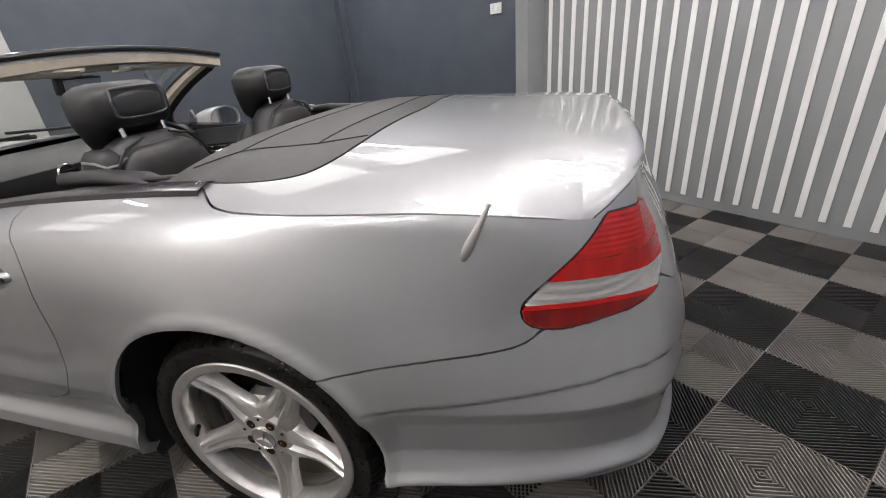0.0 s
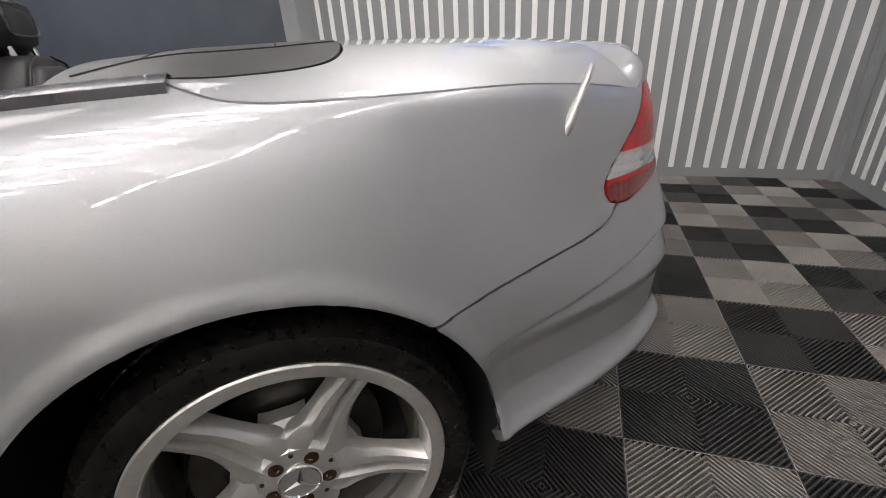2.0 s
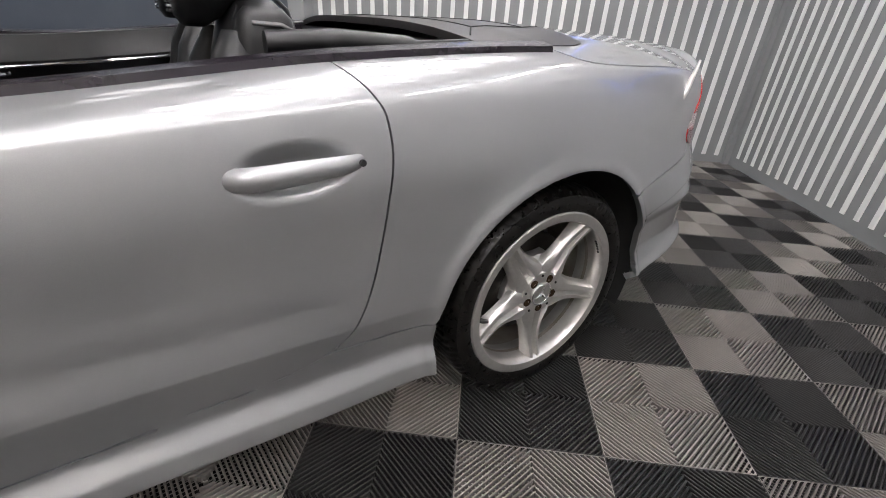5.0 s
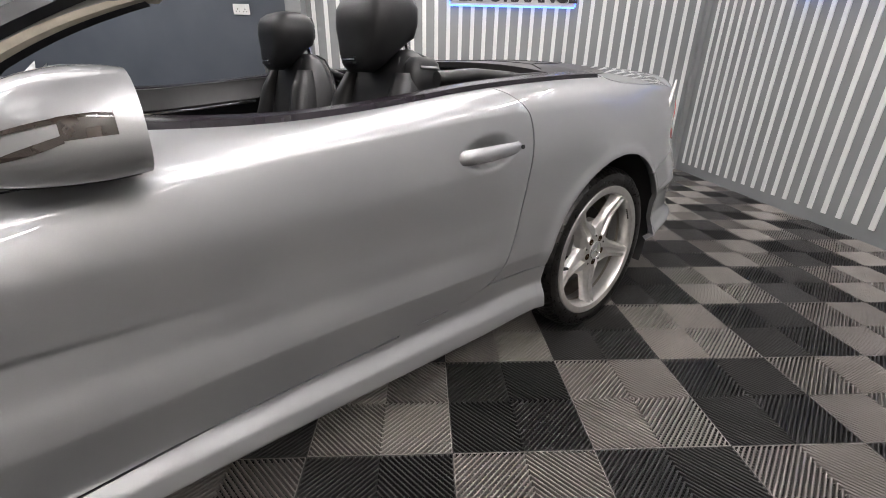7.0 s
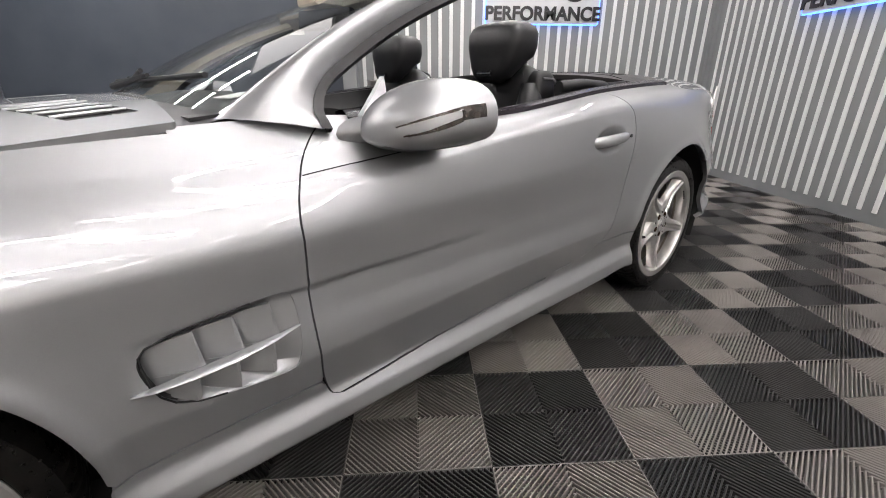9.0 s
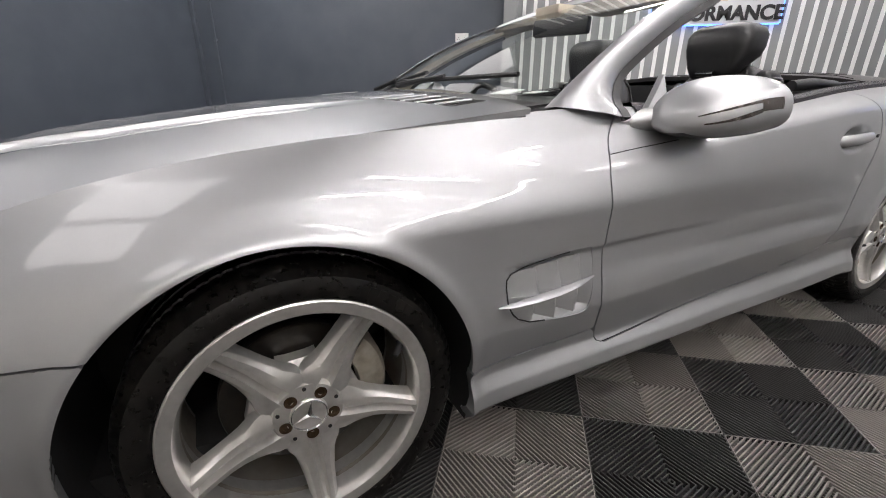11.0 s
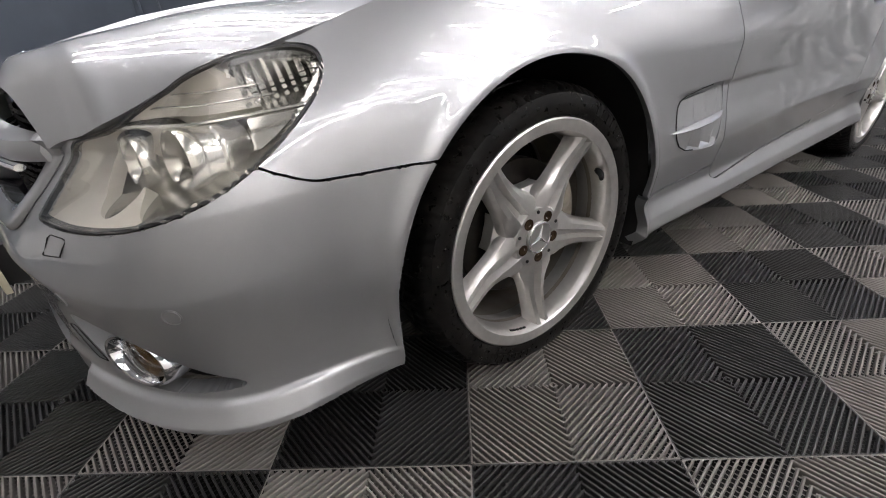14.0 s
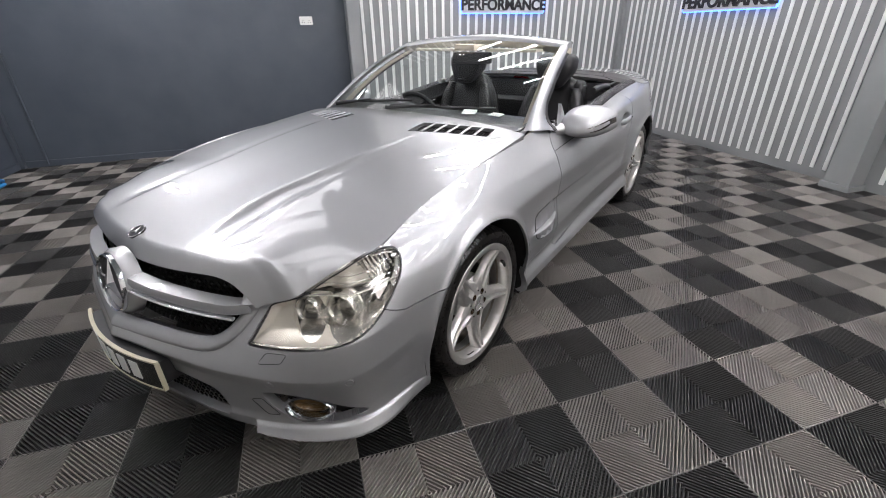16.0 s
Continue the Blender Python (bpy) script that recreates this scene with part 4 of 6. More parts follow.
# belt trims along the doors and round the cockpit
top_u = np.linspace(4.06, 6.75, 60)
Pt = flank(top_u, [9.7, 10.0])
for s in (1, -1):
    bm = bmesh.new()
    rows = []
    for k in range(len(top_u)):
        o, i = Pt[k, 0], Pt[k, 1]
        prof = [(o[1] + 0.0, o[2] - 0.004), (o[1] - 0.004, o[2] + 0.013), (i[1] - 0.01, i[2] + 0.012), (i[1] - 0.045, i[2] + 0.006), (i[1] - 0.05, i[2] - 0.05)]
        rows.append([bm.verts.new((i[0], s * a, b)) for a, b in prof])
    for a, b in zip(rows, rows[1:]):
        for k in range(4):
            q = (a[k], b[k], b[k + 1], a[k + 1])
            bm.faces.new(q if s < 0 else q[::-1])
    part("belt_trim", bm, BELT_GLOSS, car, "glossy dark trim along the waistline", 50)

# ---- wheels ----
spoke_half = curve1([0.03, 0.078, 0.10, 0.13, 0.17, 0.21, 0.245], [0.050, 0.056, 0.046, 0.0365, 0.0305, 0.0265, 0.0255])


def build_wheel(name, width, front):
    """Tyre, ten-piece star alloy and brake, standing in the local xz plane with the face towards +y."""
    w = new(name)
    face = pose(0, 0, 0, -90)                  # local z of the lathe points along +y
    half = width / 2
    bm = bmesh.new()
    inset = 0.011
    prof = [(0.250, 0.004), (0.2635, 0.0045), (0.2655, 0.0085), (0.272, 0.0115), (0.292, 0.0125), (0.3085, 0.008), (0.310, 0.0055), (0.3195, -0.004), (0.3262, -0.017), (0.3280, -0.032)]
    gro = []
    for g in (0.25, 0.5, 0.75):
        c = -0.02 - (width - 0.04) * g
        gro += [(0.3285, c + 0.007), (0.3215, c + 0.005), (0.3215, c - 0.005), (0.3285, c - 0.007)]
    prof += gro + [(0.328, -width + 0.03), (0.320, -width), (0.29, -width - 0.02), (0.25, -width - 0.012), (0.243, -width)]
    lathe(bm, [(r, y - inset) for r, y in prof], face, 420)
    # slots across the tread and shoulder
    for v in bm.verts:
        r = math.hypot(v.co.x, v.co.z)
        turn = math.atan2(v.co.z, v.co.x) - 0.9 * max(-0.05, v.co.y)
        if r > 0.312 and v.co.y > -0.10 and (turn * 84 / (2 * math.pi)) % 1.0 < 0.2:
            v.co.x, v.co.z = v.co.x * (1 - 0.0032 / r), v.co.z * (1 - 0.0032 / r)
            v.co.y -= 0.001
    tyre = part("tyre", bm, RUBBER, w, "black low-profile rubber tyre")
    # raised moulding marks on the side wall
    bm = bmesh.new()
    for a0, cnt in ((0.5, 6), (3.3, 6)):
        for k in range(cnt):
            a = a0 + 0.075 * k
            m = Matrix.Rotation(-a, 4, "Y") @ Matrix.Translation((0, 0.0122 - inset, 0.291))
            add_box(bm, -0.006, 0.006, -0.001, 0.0012, -0.009, 0.009, m=m)
    part("sidewall_mark", bm, RUBBER, tyre, "raised illegible marks on the side wall", 0)["kind"] = "stuff"
    # rim: lip and barrel
    bm = bmesh.new()
    lathe(bm, [(r, y - inset) for r, y in ((0.236, -width * 0.9), (0.234, -0.10), (0.226, -0.055), (0.229, -0.016), (0.232, 0.001), (0.236, 0.0075), (0.246, 0.0095), (0.259, 0.0105), (0.2625, 0.008), (0.2625, 0.0), (0.250, -0.006))], face, 120)
    rim = part("rim", bm, ALLOY, w, "silver alloy rim")
    bm = bmesh.new()
    lathe(bm, [(0.233, -0.022), (0.2255, -0.062), (0.2325, -0.10), (0.2345, -width * 0.88)], face, 96)
    part("barrel", bm, ALLOY_DIRT, rim, "dusty inside of the rim")
    # five spokes
    for k in range(5):
        a = radians(57 + 72 * k)
        bm = bmesh.new()
        rows = []
        for r in (0.030, 0.052, 0.062, 0.074, 0.088, 0.105, 0.125, 0.15, 0.175, 0.20, 0.222, 0.2415):
            h = float(spoke_half(r))
            t = (r - 0.055) / 0.183
            y = -0.028 + 0.012 * t + 0.021 * min(1, max(0, (r - 0.16) / 0.08)) - 0.004 * math.sin((r - 0.03) * 14) - inset * min(1, max(0, (r - 0.09) / 0.13))
            deep = -0.064 + 0.014 * (r / 0.24)
            g = 0.013 * min(1, max(0, (r - 0.056) / 0.014)) * (1 if r < 0.23 else 0.55)
            gw = 0.0115 - 0.006 * min(1, max(0, (r - 0.06) / 0.17))
            side = min(h - 0.004, gw + 0.006 + 0.35 * (h - gw))
            sec = [(-h - 0.005, deep), (-h, y - 0.011), (-h + 0.003, y - 0.006), (-side, y + 0.001), (-gw - 0.003, y + 0.003), (-gw * 0.55, y - g), (gw * 0.55, y - g), (gw + 0.003, y + 0.003), (side, y + 0.001), (h - 0.003, y - 0.006), (h, y - 0.011), (h + 0.005, deep)]
            row = []
            for s, yy in sec:
                px, pz = r * math.cos(a) - s * math.sin(a), r * math.sin(a) + s * math.cos(a)
                row.append(bm.verts.new((-px, yy, pz)))
            rows.append(row)
        for p, q in zip(rows, rows[1:]):
            for i in range(len(p) - 1):
                bm.faces.new((p[i], q[i], q[i + 1], p[i + 1]))
            bm.faces.new((p[-1], q[-1], q[0], p[0]))
        bmesh.ops.recalc_face_normals(bm, faces=bm.faces)
        part("spoke", bm, ALLOY, rim, smooth=24)
        # web between neighbouring spokes, set lower
        b = a + radians(36)
        bm = bmesh.new()
        rows = []
        for r, h, y in ((0.045, 0.024, -0.046), (0.075, 0.036, -0.048), (0.098, 0.042, -0.052), (0.112, 0.040, -0.060)):
            row = []
            for s, dy in ((-h, -0.004), (-h * 0.5, 0.0), (h * 0.5, 0.0), (h, -0.004)):
                px, pz = r * math.cos(b) - s * math.sin(b), r * math.sin(b) + s * math.cos(b)
                row.append(bm.verts.new((-px, y + dy, pz)))
            rows.append(row)
        last = [bm.verts.new((v.co.x, v.co.y - 0.03, v.co.z)) for v in rows[-1]]
        rows.append(last)
        for p, q in zip(rows, rows[1:]):
            for i in range(3):
                bm.faces.new((p[i], q[i], q[i + 1], p[i + 1]))
        bmesh.ops.recalc_face_normals(bm, faces=bm.faces)
        part("web", bm, ALLOY, rim, smooth=30)
        # bolt hole, drawn as a raised dark brown ring
        br = 0.0505
        c = (-br * math.cos(a), -0.0275, br * math.sin(a))
        bm = bmesh.new()
        lathe(bm, [(0.0001, 0.0022), (0.0055, 0.0022), (0.006, 0.0034), (0.0128, 0.0034), (0.013, -0.002)], Matrix.Translation(c) @ face, 20)
        part("bolt_hole", bm, BOLT, rim, "dark brown raised ring marking a wheel bolt hole")
        c2 = (-0.061 * math.cos(b), -0.0245, 0.061 * math.sin(b))
        bm = bmesh.new()
        lathe(bm, [(0.0001, 0.0), (0.004, 0.0), (0.0042, -0.004)], Matrix.Translation(c2) @ face, 12)
        part("pin_hole", bm, SHELL_BLACK, rim, "small dark hole")
    # hub disc and cap with a three-armed emblem
    bm = bmesh.new()
    lathe(bm, [(0.0735, -0.060), (0.073, -0.033), (0.069, -0.0272), (0.046, -0.0252), (0.040, -0.0250)], face, 60)
    part("hub", bm, ALLOY, rim)
    bm = bmesh.new()
    lathe(bm, [(0.0385, -0.032), (0.0385, -0.0215), (0.0365, -0.0195), (0.033, -0.0205), (0.0001, -0.0215)], face, 48)
    cap = part("hub_cap", bm, ALLOY, w, "round silver hub cap")
    bm = bmesh.new()
    lathe(bm, [(0.033, -0.021), (0.0345, -0.0185), (0.0365, -0.0195)], face, 48)
    for k in range(3):
        a = radians(78 + 120 * k)
        tip = Vector((-0.033 * math.cos(a), -0.0195, 0.033 * math.sin(a)))
        l = Vector((-0.006 * math.cos(a + 1.05), -0.0205, 0.006 * math.sin(a + 1.05)))
        r = Vector((-0.006 * math.cos(a - 1.05), -0.0205, 0.006 * math.sin(a - 1.05)))
        c = Vector((0, -0.0165, 0))
        vt, vl, vr, vc = (bm.verts.new(p) for p in (tip, l, r, c))
        bm.faces.new((vt, vl, vc))
        bm.faces.new((vt, vc, vr))
    bmesh.ops.recalc_face_normals(bm, faces=bm.faces)
    part("emblem", bm, CHROME, cap, "bright three-armed emblem")
    # valve and balance label
    bm = bmesh.new()
    va = radians(28) if front else radians(184)
    tube(bm, [(-0.230 * math.cos(va), -0.030, 0.230 * math.sin(va)), (-0.218 * math.cos(va), -0.012, 0.218 * math.sin(va)), (-0.206 * math.cos(va), -0.003, 0.206 * math.sin(va))], [0.0085, 0.007, 0.005], 10)
    part("valve", bm, TRIM_BLACK, w, "black valve stem")
    bm = bmesh.new()
    la = radians(247) if front else radians(24)
    for k in range(5):
        a = la + 0.05 * k
        m = Matrix.Translation((-0.2315 * math.cos(a), -0.0165, 0.2315 * math.sin(a))) @ Matrix.Rotation(a - math.pi / 2, 4, "Y")
        add_box(bm, -0.0036, 0.0036, -0.003, 0.0022, -0.0035, 0.003, m=m)
    part("rim_lettering", bm, TRIM_BLACK, w, "dark illegible lettering as small bars", 0)
    # brake
    bm = bmesh.new()
    lathe(bm, [(0.07, -0.10), (0.162, -0.10), (0.165, -0.104), (0.165, -0.126), (0.07, -0.126)], face, 64)
    lathe(bm, [(0.075, -0.126), (0.085, -0.095), (0.0001, -0.09)], face, 40)
    part("brake_disc", bm, DISC, w, "brake disc coloured near black as shade behind the spokes")
    bm = bmesh.new()
    ca = radians(15) if front else radians(165)
    rows = []
    for k in range(9):
        a = ca - 0.42 + 0.105 * k
        bul = 0.006 * math.cos(k * 1.6)
        rows.append([bm.verts.new((-r * math.cos(a), y, r * math.sin(a))) for r, y in ((0.118, -0.09), (0.122, -0.072), (0.15, -0.068 + bul), (0.176, -0.074), (0.186, -0.09), (0.186, -0.15), (0.118, -0.15))])
    for p, q in zip(rows, rows[1:]):
        for i in range(7):
            bm.faces.new((p[i], q[i], q[(i + 1) % 7], p[(i + 1) % 7]))
    bm.faces.new(rows[0])
    bm.faces.new(rows[-1][::-1])
    bmesh.ops.recalc_face_normals(bm, faces=bm.faces)
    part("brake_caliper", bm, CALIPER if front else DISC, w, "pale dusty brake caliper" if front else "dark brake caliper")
    return w


wheel_front = build_wheel("wheel", 0.245, True)
wheel_rear = build_wheel("wheel", 0.275, False)
for src, x in ((wheel_front, WB), (wheel_rear, 0.0)):
    src.parent = car
    src.location = (x, 0.883, HUB)
    other = copy_thing(src, pose(x, -0.883, HUB, 0, 0, 180))
    other.parent = car

# wheel housings
for cx in (0.012, WB + 0.015):
    for s in (1, -1):
        bm = bmesh.new()
        rows = []
        n = 40
        for k in range(n + 1):
            a = math.pi * (-0.12 + 1.24 * k / n)
            r = 0.392
            rows.append([bm.verts.new((cx + r * math.cos(a), s * y, 0.338 + r * math.sin(a))) for y in (0.885, 0.50)])
        for p, q in zip(rows, rows[1:]):
            bm.faces.new((p[0], q[0], q[1], p[1]))
        bm.faces.new([r[1] for r in rows])
        bmesh.ops.recalc_face_normals(bm, faces=bm.faces)
        part("wheel_housing", bm, SHELL_BLACK, car, "black wheel arch liner")
part("underbody", box_bm(-0.60, 3.2, -0.76, 0.76, 0.19, 0.25, 0.01), SHELL_BLACK, car, "dark flat underside")

# ---- side vents in the front wings ----
for s, wing in ((1, wings[0]), (-1, wings[1])):
    P = grid_between(6.7, 8.4, 170, 2.0, 7.5, 110)
    X, Z = P[..., 0], P[..., 2]
    inside = poly_distance(X, Z, VENT)
    # a tray that rises to the skin behind the fins, with a sloping lower ledge
    tray = P.copy()
    foot = 0.424 - 0.12 * (2.02 - X)
    tray[..., 1] -= 0.001 + 0.034 * np.clip((X - 1.834) / 0.10, 0, 1) ** 0.9 * np.clip((Z - foot) / 0.026, 0, 1) * np.clip((0.584 - 0.10 * (X - 1.9) - Z) / 0.008, 0, 1)
    part("vent_tray", sheet(tray, inside + 0.003, 0.0, mirror=s < 0), PAINT, wing, "silver tray of the side vent")
    # dark sheet imitates the shaded gap at the opening's front edge
    dark = P.copy()
    dark[..., 1] -= 0.014
    part("vent_hollow", sheet(dark, np.minimum.reduce([inside + 0.003, 0.0075 - inside, X - 2.055 + 0.5 * (0.46 - Z)]), 0.0, mirror=s < 0), TRIM_BLACK, wing, "dark sheet put in as shade before the vent fins")
    # louvres in two rows, each leaning out over the next, with pointed free corners
    for k in range(3):
        x1 = 2.106 - 0.072 * k
        x0 = 2.026 - 0.069 * k
        for low in (True, False):
            edge = x0 + (0.12 * (Z - 0.495) if not low else 0.10 * (0.495 - Z)) - 0.012 * (not low)
            go = np.clip((x1 - X) / (x1 - edge), 0, 1)
            lean = P.copy()
            lean[..., 1] += -0.028 + 0.035 * go - 0.004 * np.clip((edge + 0.004 - X) / 0.004, 0, 1) ** 2
            f = np.minimum.reduce([x1 - X, X - edge, inside - 0.004])
            f = np.minimum.reduce([f, 0.493 - Z, Z - 0.442 + 0.020 * go]) if low else np.minimum.reduce([f, Z - 0.493, 0.557 + 0.014 * go - 0.05 * (X - 1.9) - Z])
            part("vent_fin", sheet(lean, f, 0.004, mirror=s < 0), PAINT, wing, "silver leaning vent fin", 25)

    def on_wing(x, z, out):
        c = P[np.argmin(np.abs(P[:, 40, 0] - x))]
        return Vector((x, s * (float(np.interp(z, c[:, 2], c[:, 1])) + out), z))
    # dark tube on the skin draws the shade along the opening's edge
    bm = bmesh.new()
    tube(bm, [on_wing(x, z, 0.0006) for x, z in ((1.99, 0.421), (2.035, 0.428), (2.072, 0.445), (2.090, 0.465), (2.101, 0.488), (2.107, 0.530), (2.106, 0.548), (2.094, 0.560), (2.055, 0.568), (1.98, 0.578), (1.92, 0.582))], 0.0018, 6)
    part("vent_joint", bm, SHELL_BLACK, wing, "dark line laid on as the shade round the vent")
    bm = bmesh.new()
    tube(bm, [on_wing(2.130, 0.488, 0.004), on_wing(2.10, 0.489, 0.010), on_wing(2.04, 0.491, 0.014), on_wing(1.97, 0.494, 0.015), on_wing(1.90, 0.498, 0.012), on_wing(1.831, 0.502, 0.001)], [0.003, 0.010, 0.015, 0.016, 0.012, 0.003], 12, squash=0.36)
    part("vent_bar", bm, PAINT, wing, "silver pointed blade across the vent")

# ---- door handles, belt ends ----
DOOR_SKIN = grid_between(6.0, 7.6, 120)


def on_door(x, z):
    c = DOOR_SKIN[np.argmin(np.abs(DOOR_SKIN[:, 70, 0] - x))]
    return (x, float(np.interp(z, c[:, 2], c[:, 1])), z)


for s, door in ((1, doors[0]), (-1, doors[1])):
    bm = bmesh.new()
    tube(bm, [(a, s * b, c) for a, b, c in (on_door(x, 0.794 + 0.10 * (1.769 - x)) for x in np.linspace(1.765, 1.525, 14))], 0.0016, 6)
    part("mirror_panel_seam", bm, SHELL_BLACK, door, "dark joint under the mirror panel")
    bm = bmesh.new()
    pts = [(0.778, 0.868, 0.778), (0.760, 0.893, 0.780), (0.72, 0.908, 0.783), (0.66, 0.911, 0.787), (0.60, 0.908, 0.790), (0.565, 0.898, 0.792), (0.548, 0.872, 0.791)]
    tube(bm, [(x, s * y, z) for x, y, z in spline(pts, 4)], [0.010 + 0.006 * math.sin(math.pi * min(1, k / 24 + 0.15)) for k in range(25)], 12, squash=1.25)
    h = part("handle", bm, PAINT, door, "silver pull handle")
    bm = bmesh.new()
    lathe(bm, [(0.0001, 0.0), (0.006, 0.0), (0.0062, -0.004)], pose(0.562, s * 0.9165, 0.793, -90 * s), 12)
    part("key_cap", bm, TRIM_BLACK, h, "small dark lock cap")
    # black inner door panel seen over the sill
    bm = bmesh.new()
    rows = []
    for x in np.linspace(0.45, 1.72, 24):
        zt = float(np.interp(x, [0.45, 0.55, 1.15, 1.72], [0.953, 0.948, 0.888, 0.862]))
        rows.append([bm.verts.new((x, s * y, z)) for y, z in ((0.742, zt), (0.70, zt - 0.004), (0.69, zt - 0.05), (0.665, zt - 0.09), (0.70, zt - 0.16), (0.655, zt - 0.27), (0.69, zt - 0.5))])
    for p, q in zip(rows, rows[1:]):
        for i in range(6):
            bm.faces.new((p[i], q[i], q[i + 1], p[i + 1]))
    bmesh.ops.recalc_face_normals(bm, faces=bm.faces)
    part("door_lining", bm, LEATHER, door, "black leather door lining")
    bm = bmesh.new()
    tube(bm, [(1.50, s * 0.655, 0.76), (1.30, s * 0.648, 0.775), (1.0, s * 0.648, 0.80), (0.75, s * 0.655, 0.825)], 0.006, 8)
    part("lining_strip", bm, CHROME, door, "thin bright strip on the door lining")
    bm = bmesh.new()
    tube(bm, [(1.42, s * 0.66, 0.735), (1.40, s * 0.625, 0.74), (1.30, s * 0.62, 0.75), (1.27, s * 0.66, 0.755)], 0.009, 8)
    part("inner_handle", bm, CHROME, door, "bright inner door lever")

# ---- headlamps ----
for s in (1, -1):
    P = grid_between(8.8, 12.0, 220, 5.0, 10.0, 90)
    z = lamp_zone(P)
    lens = part("headlamp", sheet(P, z - 0.004, 0.006, mirror=s < 0, lift=0.002), LENS_GLASS, car, "clear headlamp lens")
    lens.visible_shadow = False
    part("lamp_seal", sheet(P, np.minimum(z, 0.0038 - z), 0.006, mirror=s < 0, lift=-0.001), TRIM_BLACK, lens, "thin black seal")
    back = P.copy()
    dep = 0.008 + 0.085 * np.clip(z / 0.03, 0, 1)
    back[..., 0] -= dep * 0.75
    back[..., 1] -= dep * 0.65
    part("reflector", sheet(back, z + 0.002, 0.0, mirror=s < 0), LAMP_GREY, lens, "bright grey reflector housing")
    look_out = Vector((0.965, 0.25, 0.04)).normalized()

    def split(x):
        return 0.656 + 0.085 * (3.246 - x)

    def lamp_m(c):
        q = Vector((look_out.x, s * look_out.y, look_out.z)).to_track_quat("Z", "Y").to_matrix().to_4x4()
        return Matrix.Translation((c[0], s * c[1], c[2])) @ q
    spots = (((3.160, 0.748, 0.612), 0.044), ((3.210, 0.654, 0.604), 0.038))
    hole = np.min([np.hypot((P[..., 0] - P[..., 1]) * 0.7071 - (c[0] - c[1]) * 0.7071, P[..., 2] - c[2]) - r * 1.3 for c, r in spots], 0)
    # cream bezel round the projectors, standing back from the lens, and the cream band over the divider
    front = P.copy()
    dep = 0.012 + 0.030 * np.clip(z / 0.03, 0, 1)
    front[..., 0] -= dep * 0.75
    front[..., 1] -= dep * 0.65
    part("lamp_bezel", sheet(front, np.minimum.reduce([z - 0.002, hole, split(P[..., 0]) - 0.004 - P[..., 2], np.maximum(P[..., 0] - 3.195, 0.578 - P[..., 2]), P[..., 0] - 3.10]), 0.02, mirror=s < 0), LAMP_BOWL, lens, "cream inner bezel of the headlamp")
    part("lamp_brow", sheet(front, np.minimum.reduce([z - 0.002, P[..., 2] - split(P[..., 0]) - 0.006, P[..., 0] - 3.095 - 0.4 * (P[..., 2] - 0.70)]), 0.02, mirror=s < 0), LAMP_BOWL, lens, "cream upper bezel of the headlamp")
    for c, r in spots:
        bm = bmesh.new()
        lathe(bm, [(r * 1.05, -0.075), (r * 1.05, -0.044), (r * 1.09, -0.041), (r * 1.09, -0.034), (r * 1.02, -0.030), (r * 1.02, -0.008), (r * 1.12, -0.003), (r * 1.14, 0.010), (r * 1.05, 0.017), (r * 0.95, 0.012), (r * 0.86, -0.012)], lamp_m(c), 40)
        part("lamp_ring", bm, LAMP_CHROME, lens, "bright projector barrel with a chrome rim")
        bm = bmesh.new()
        lathe(bm, [(r * 0.87, -0.011), (r * 0.80, -0.016), (r * 0.74, -0.014)], lamp_m(c), 40)
        part("lamp_gasket", bm, MESHBLACK, lens, "dark ring inside the projector")
        bm = bmesh.new()
        lathe(bm, [(r * 0.75, -0.014), (r * 0.62, -0.004), (r * 0.40, 0.004), (r * 0.18, 0.008), (0.0001, 0.009)], lamp_m(c), 32)
        part("projector", bm, LAMP_GREY, lens, "clear domed projector lens")
    # facets in the outer end of the upper band
    bm = bmesh.new()
    for i in range(0, 220, 3):
        for j in range(0, 90, 3):
            p = P[i, j]
            if z[i, j] > 0.010 and 2.985 < p[0] < 3.10 and p[2] > split(p[0]) + 0.014:
                add_box(bm, -0.0034, 0.0034, -0.003, 0.003, -0.0026, 0.0026, 0.0, Matrix.Translation((p[0] - 0.022, s * (p[1] - 0.020), p[2] - 0.004)) @ Matrix.Rotation(0.9 * s + 0.5 * math.sin(i * 1.7), 4, "Z") @ Matrix.Rotation(0.7 + 0.5 * math.sin(j * 2.3), 4, "X"))
    part("indicator_facets", bm, LAMP_CHROME, lens, "band of bright lamp facets", 0)["kind"] = "stuff"
    # upright ribs along the outer rim, and the curved side reflector
    side = P.copy()
    rib = 0.003 * np.sin((P[..., 0] + P[..., 2]) * 2 * math.pi / 0.012)
    side[..., 0] -= 0.014
    side[..., 1] -= 0.014 + rib
    part("rim_ribs", sheet(side, np.minimum.reduce([z - 0.003, 0.018 - z, 3.045 - P[..., 0], P[..., 2] - 0.63]), 0.006, mirror=s < 0), LAMP_CHROME, lens, "bright ribbed rim of the headlamp")
    side = P.copy()
    side[..., 0] -= 0.030
    side[..., 1] -= 0.030
    f = np.minimum.reduce([z - 0.018, 3.11 - P[..., 0], split(P[..., 0]) - P[..., 2] - 0.006])
    part("side_reflector", sheet(side, f, 0.01, mirror=s < 0), LAMP_CHROME, lens, "bright curved side reflector")
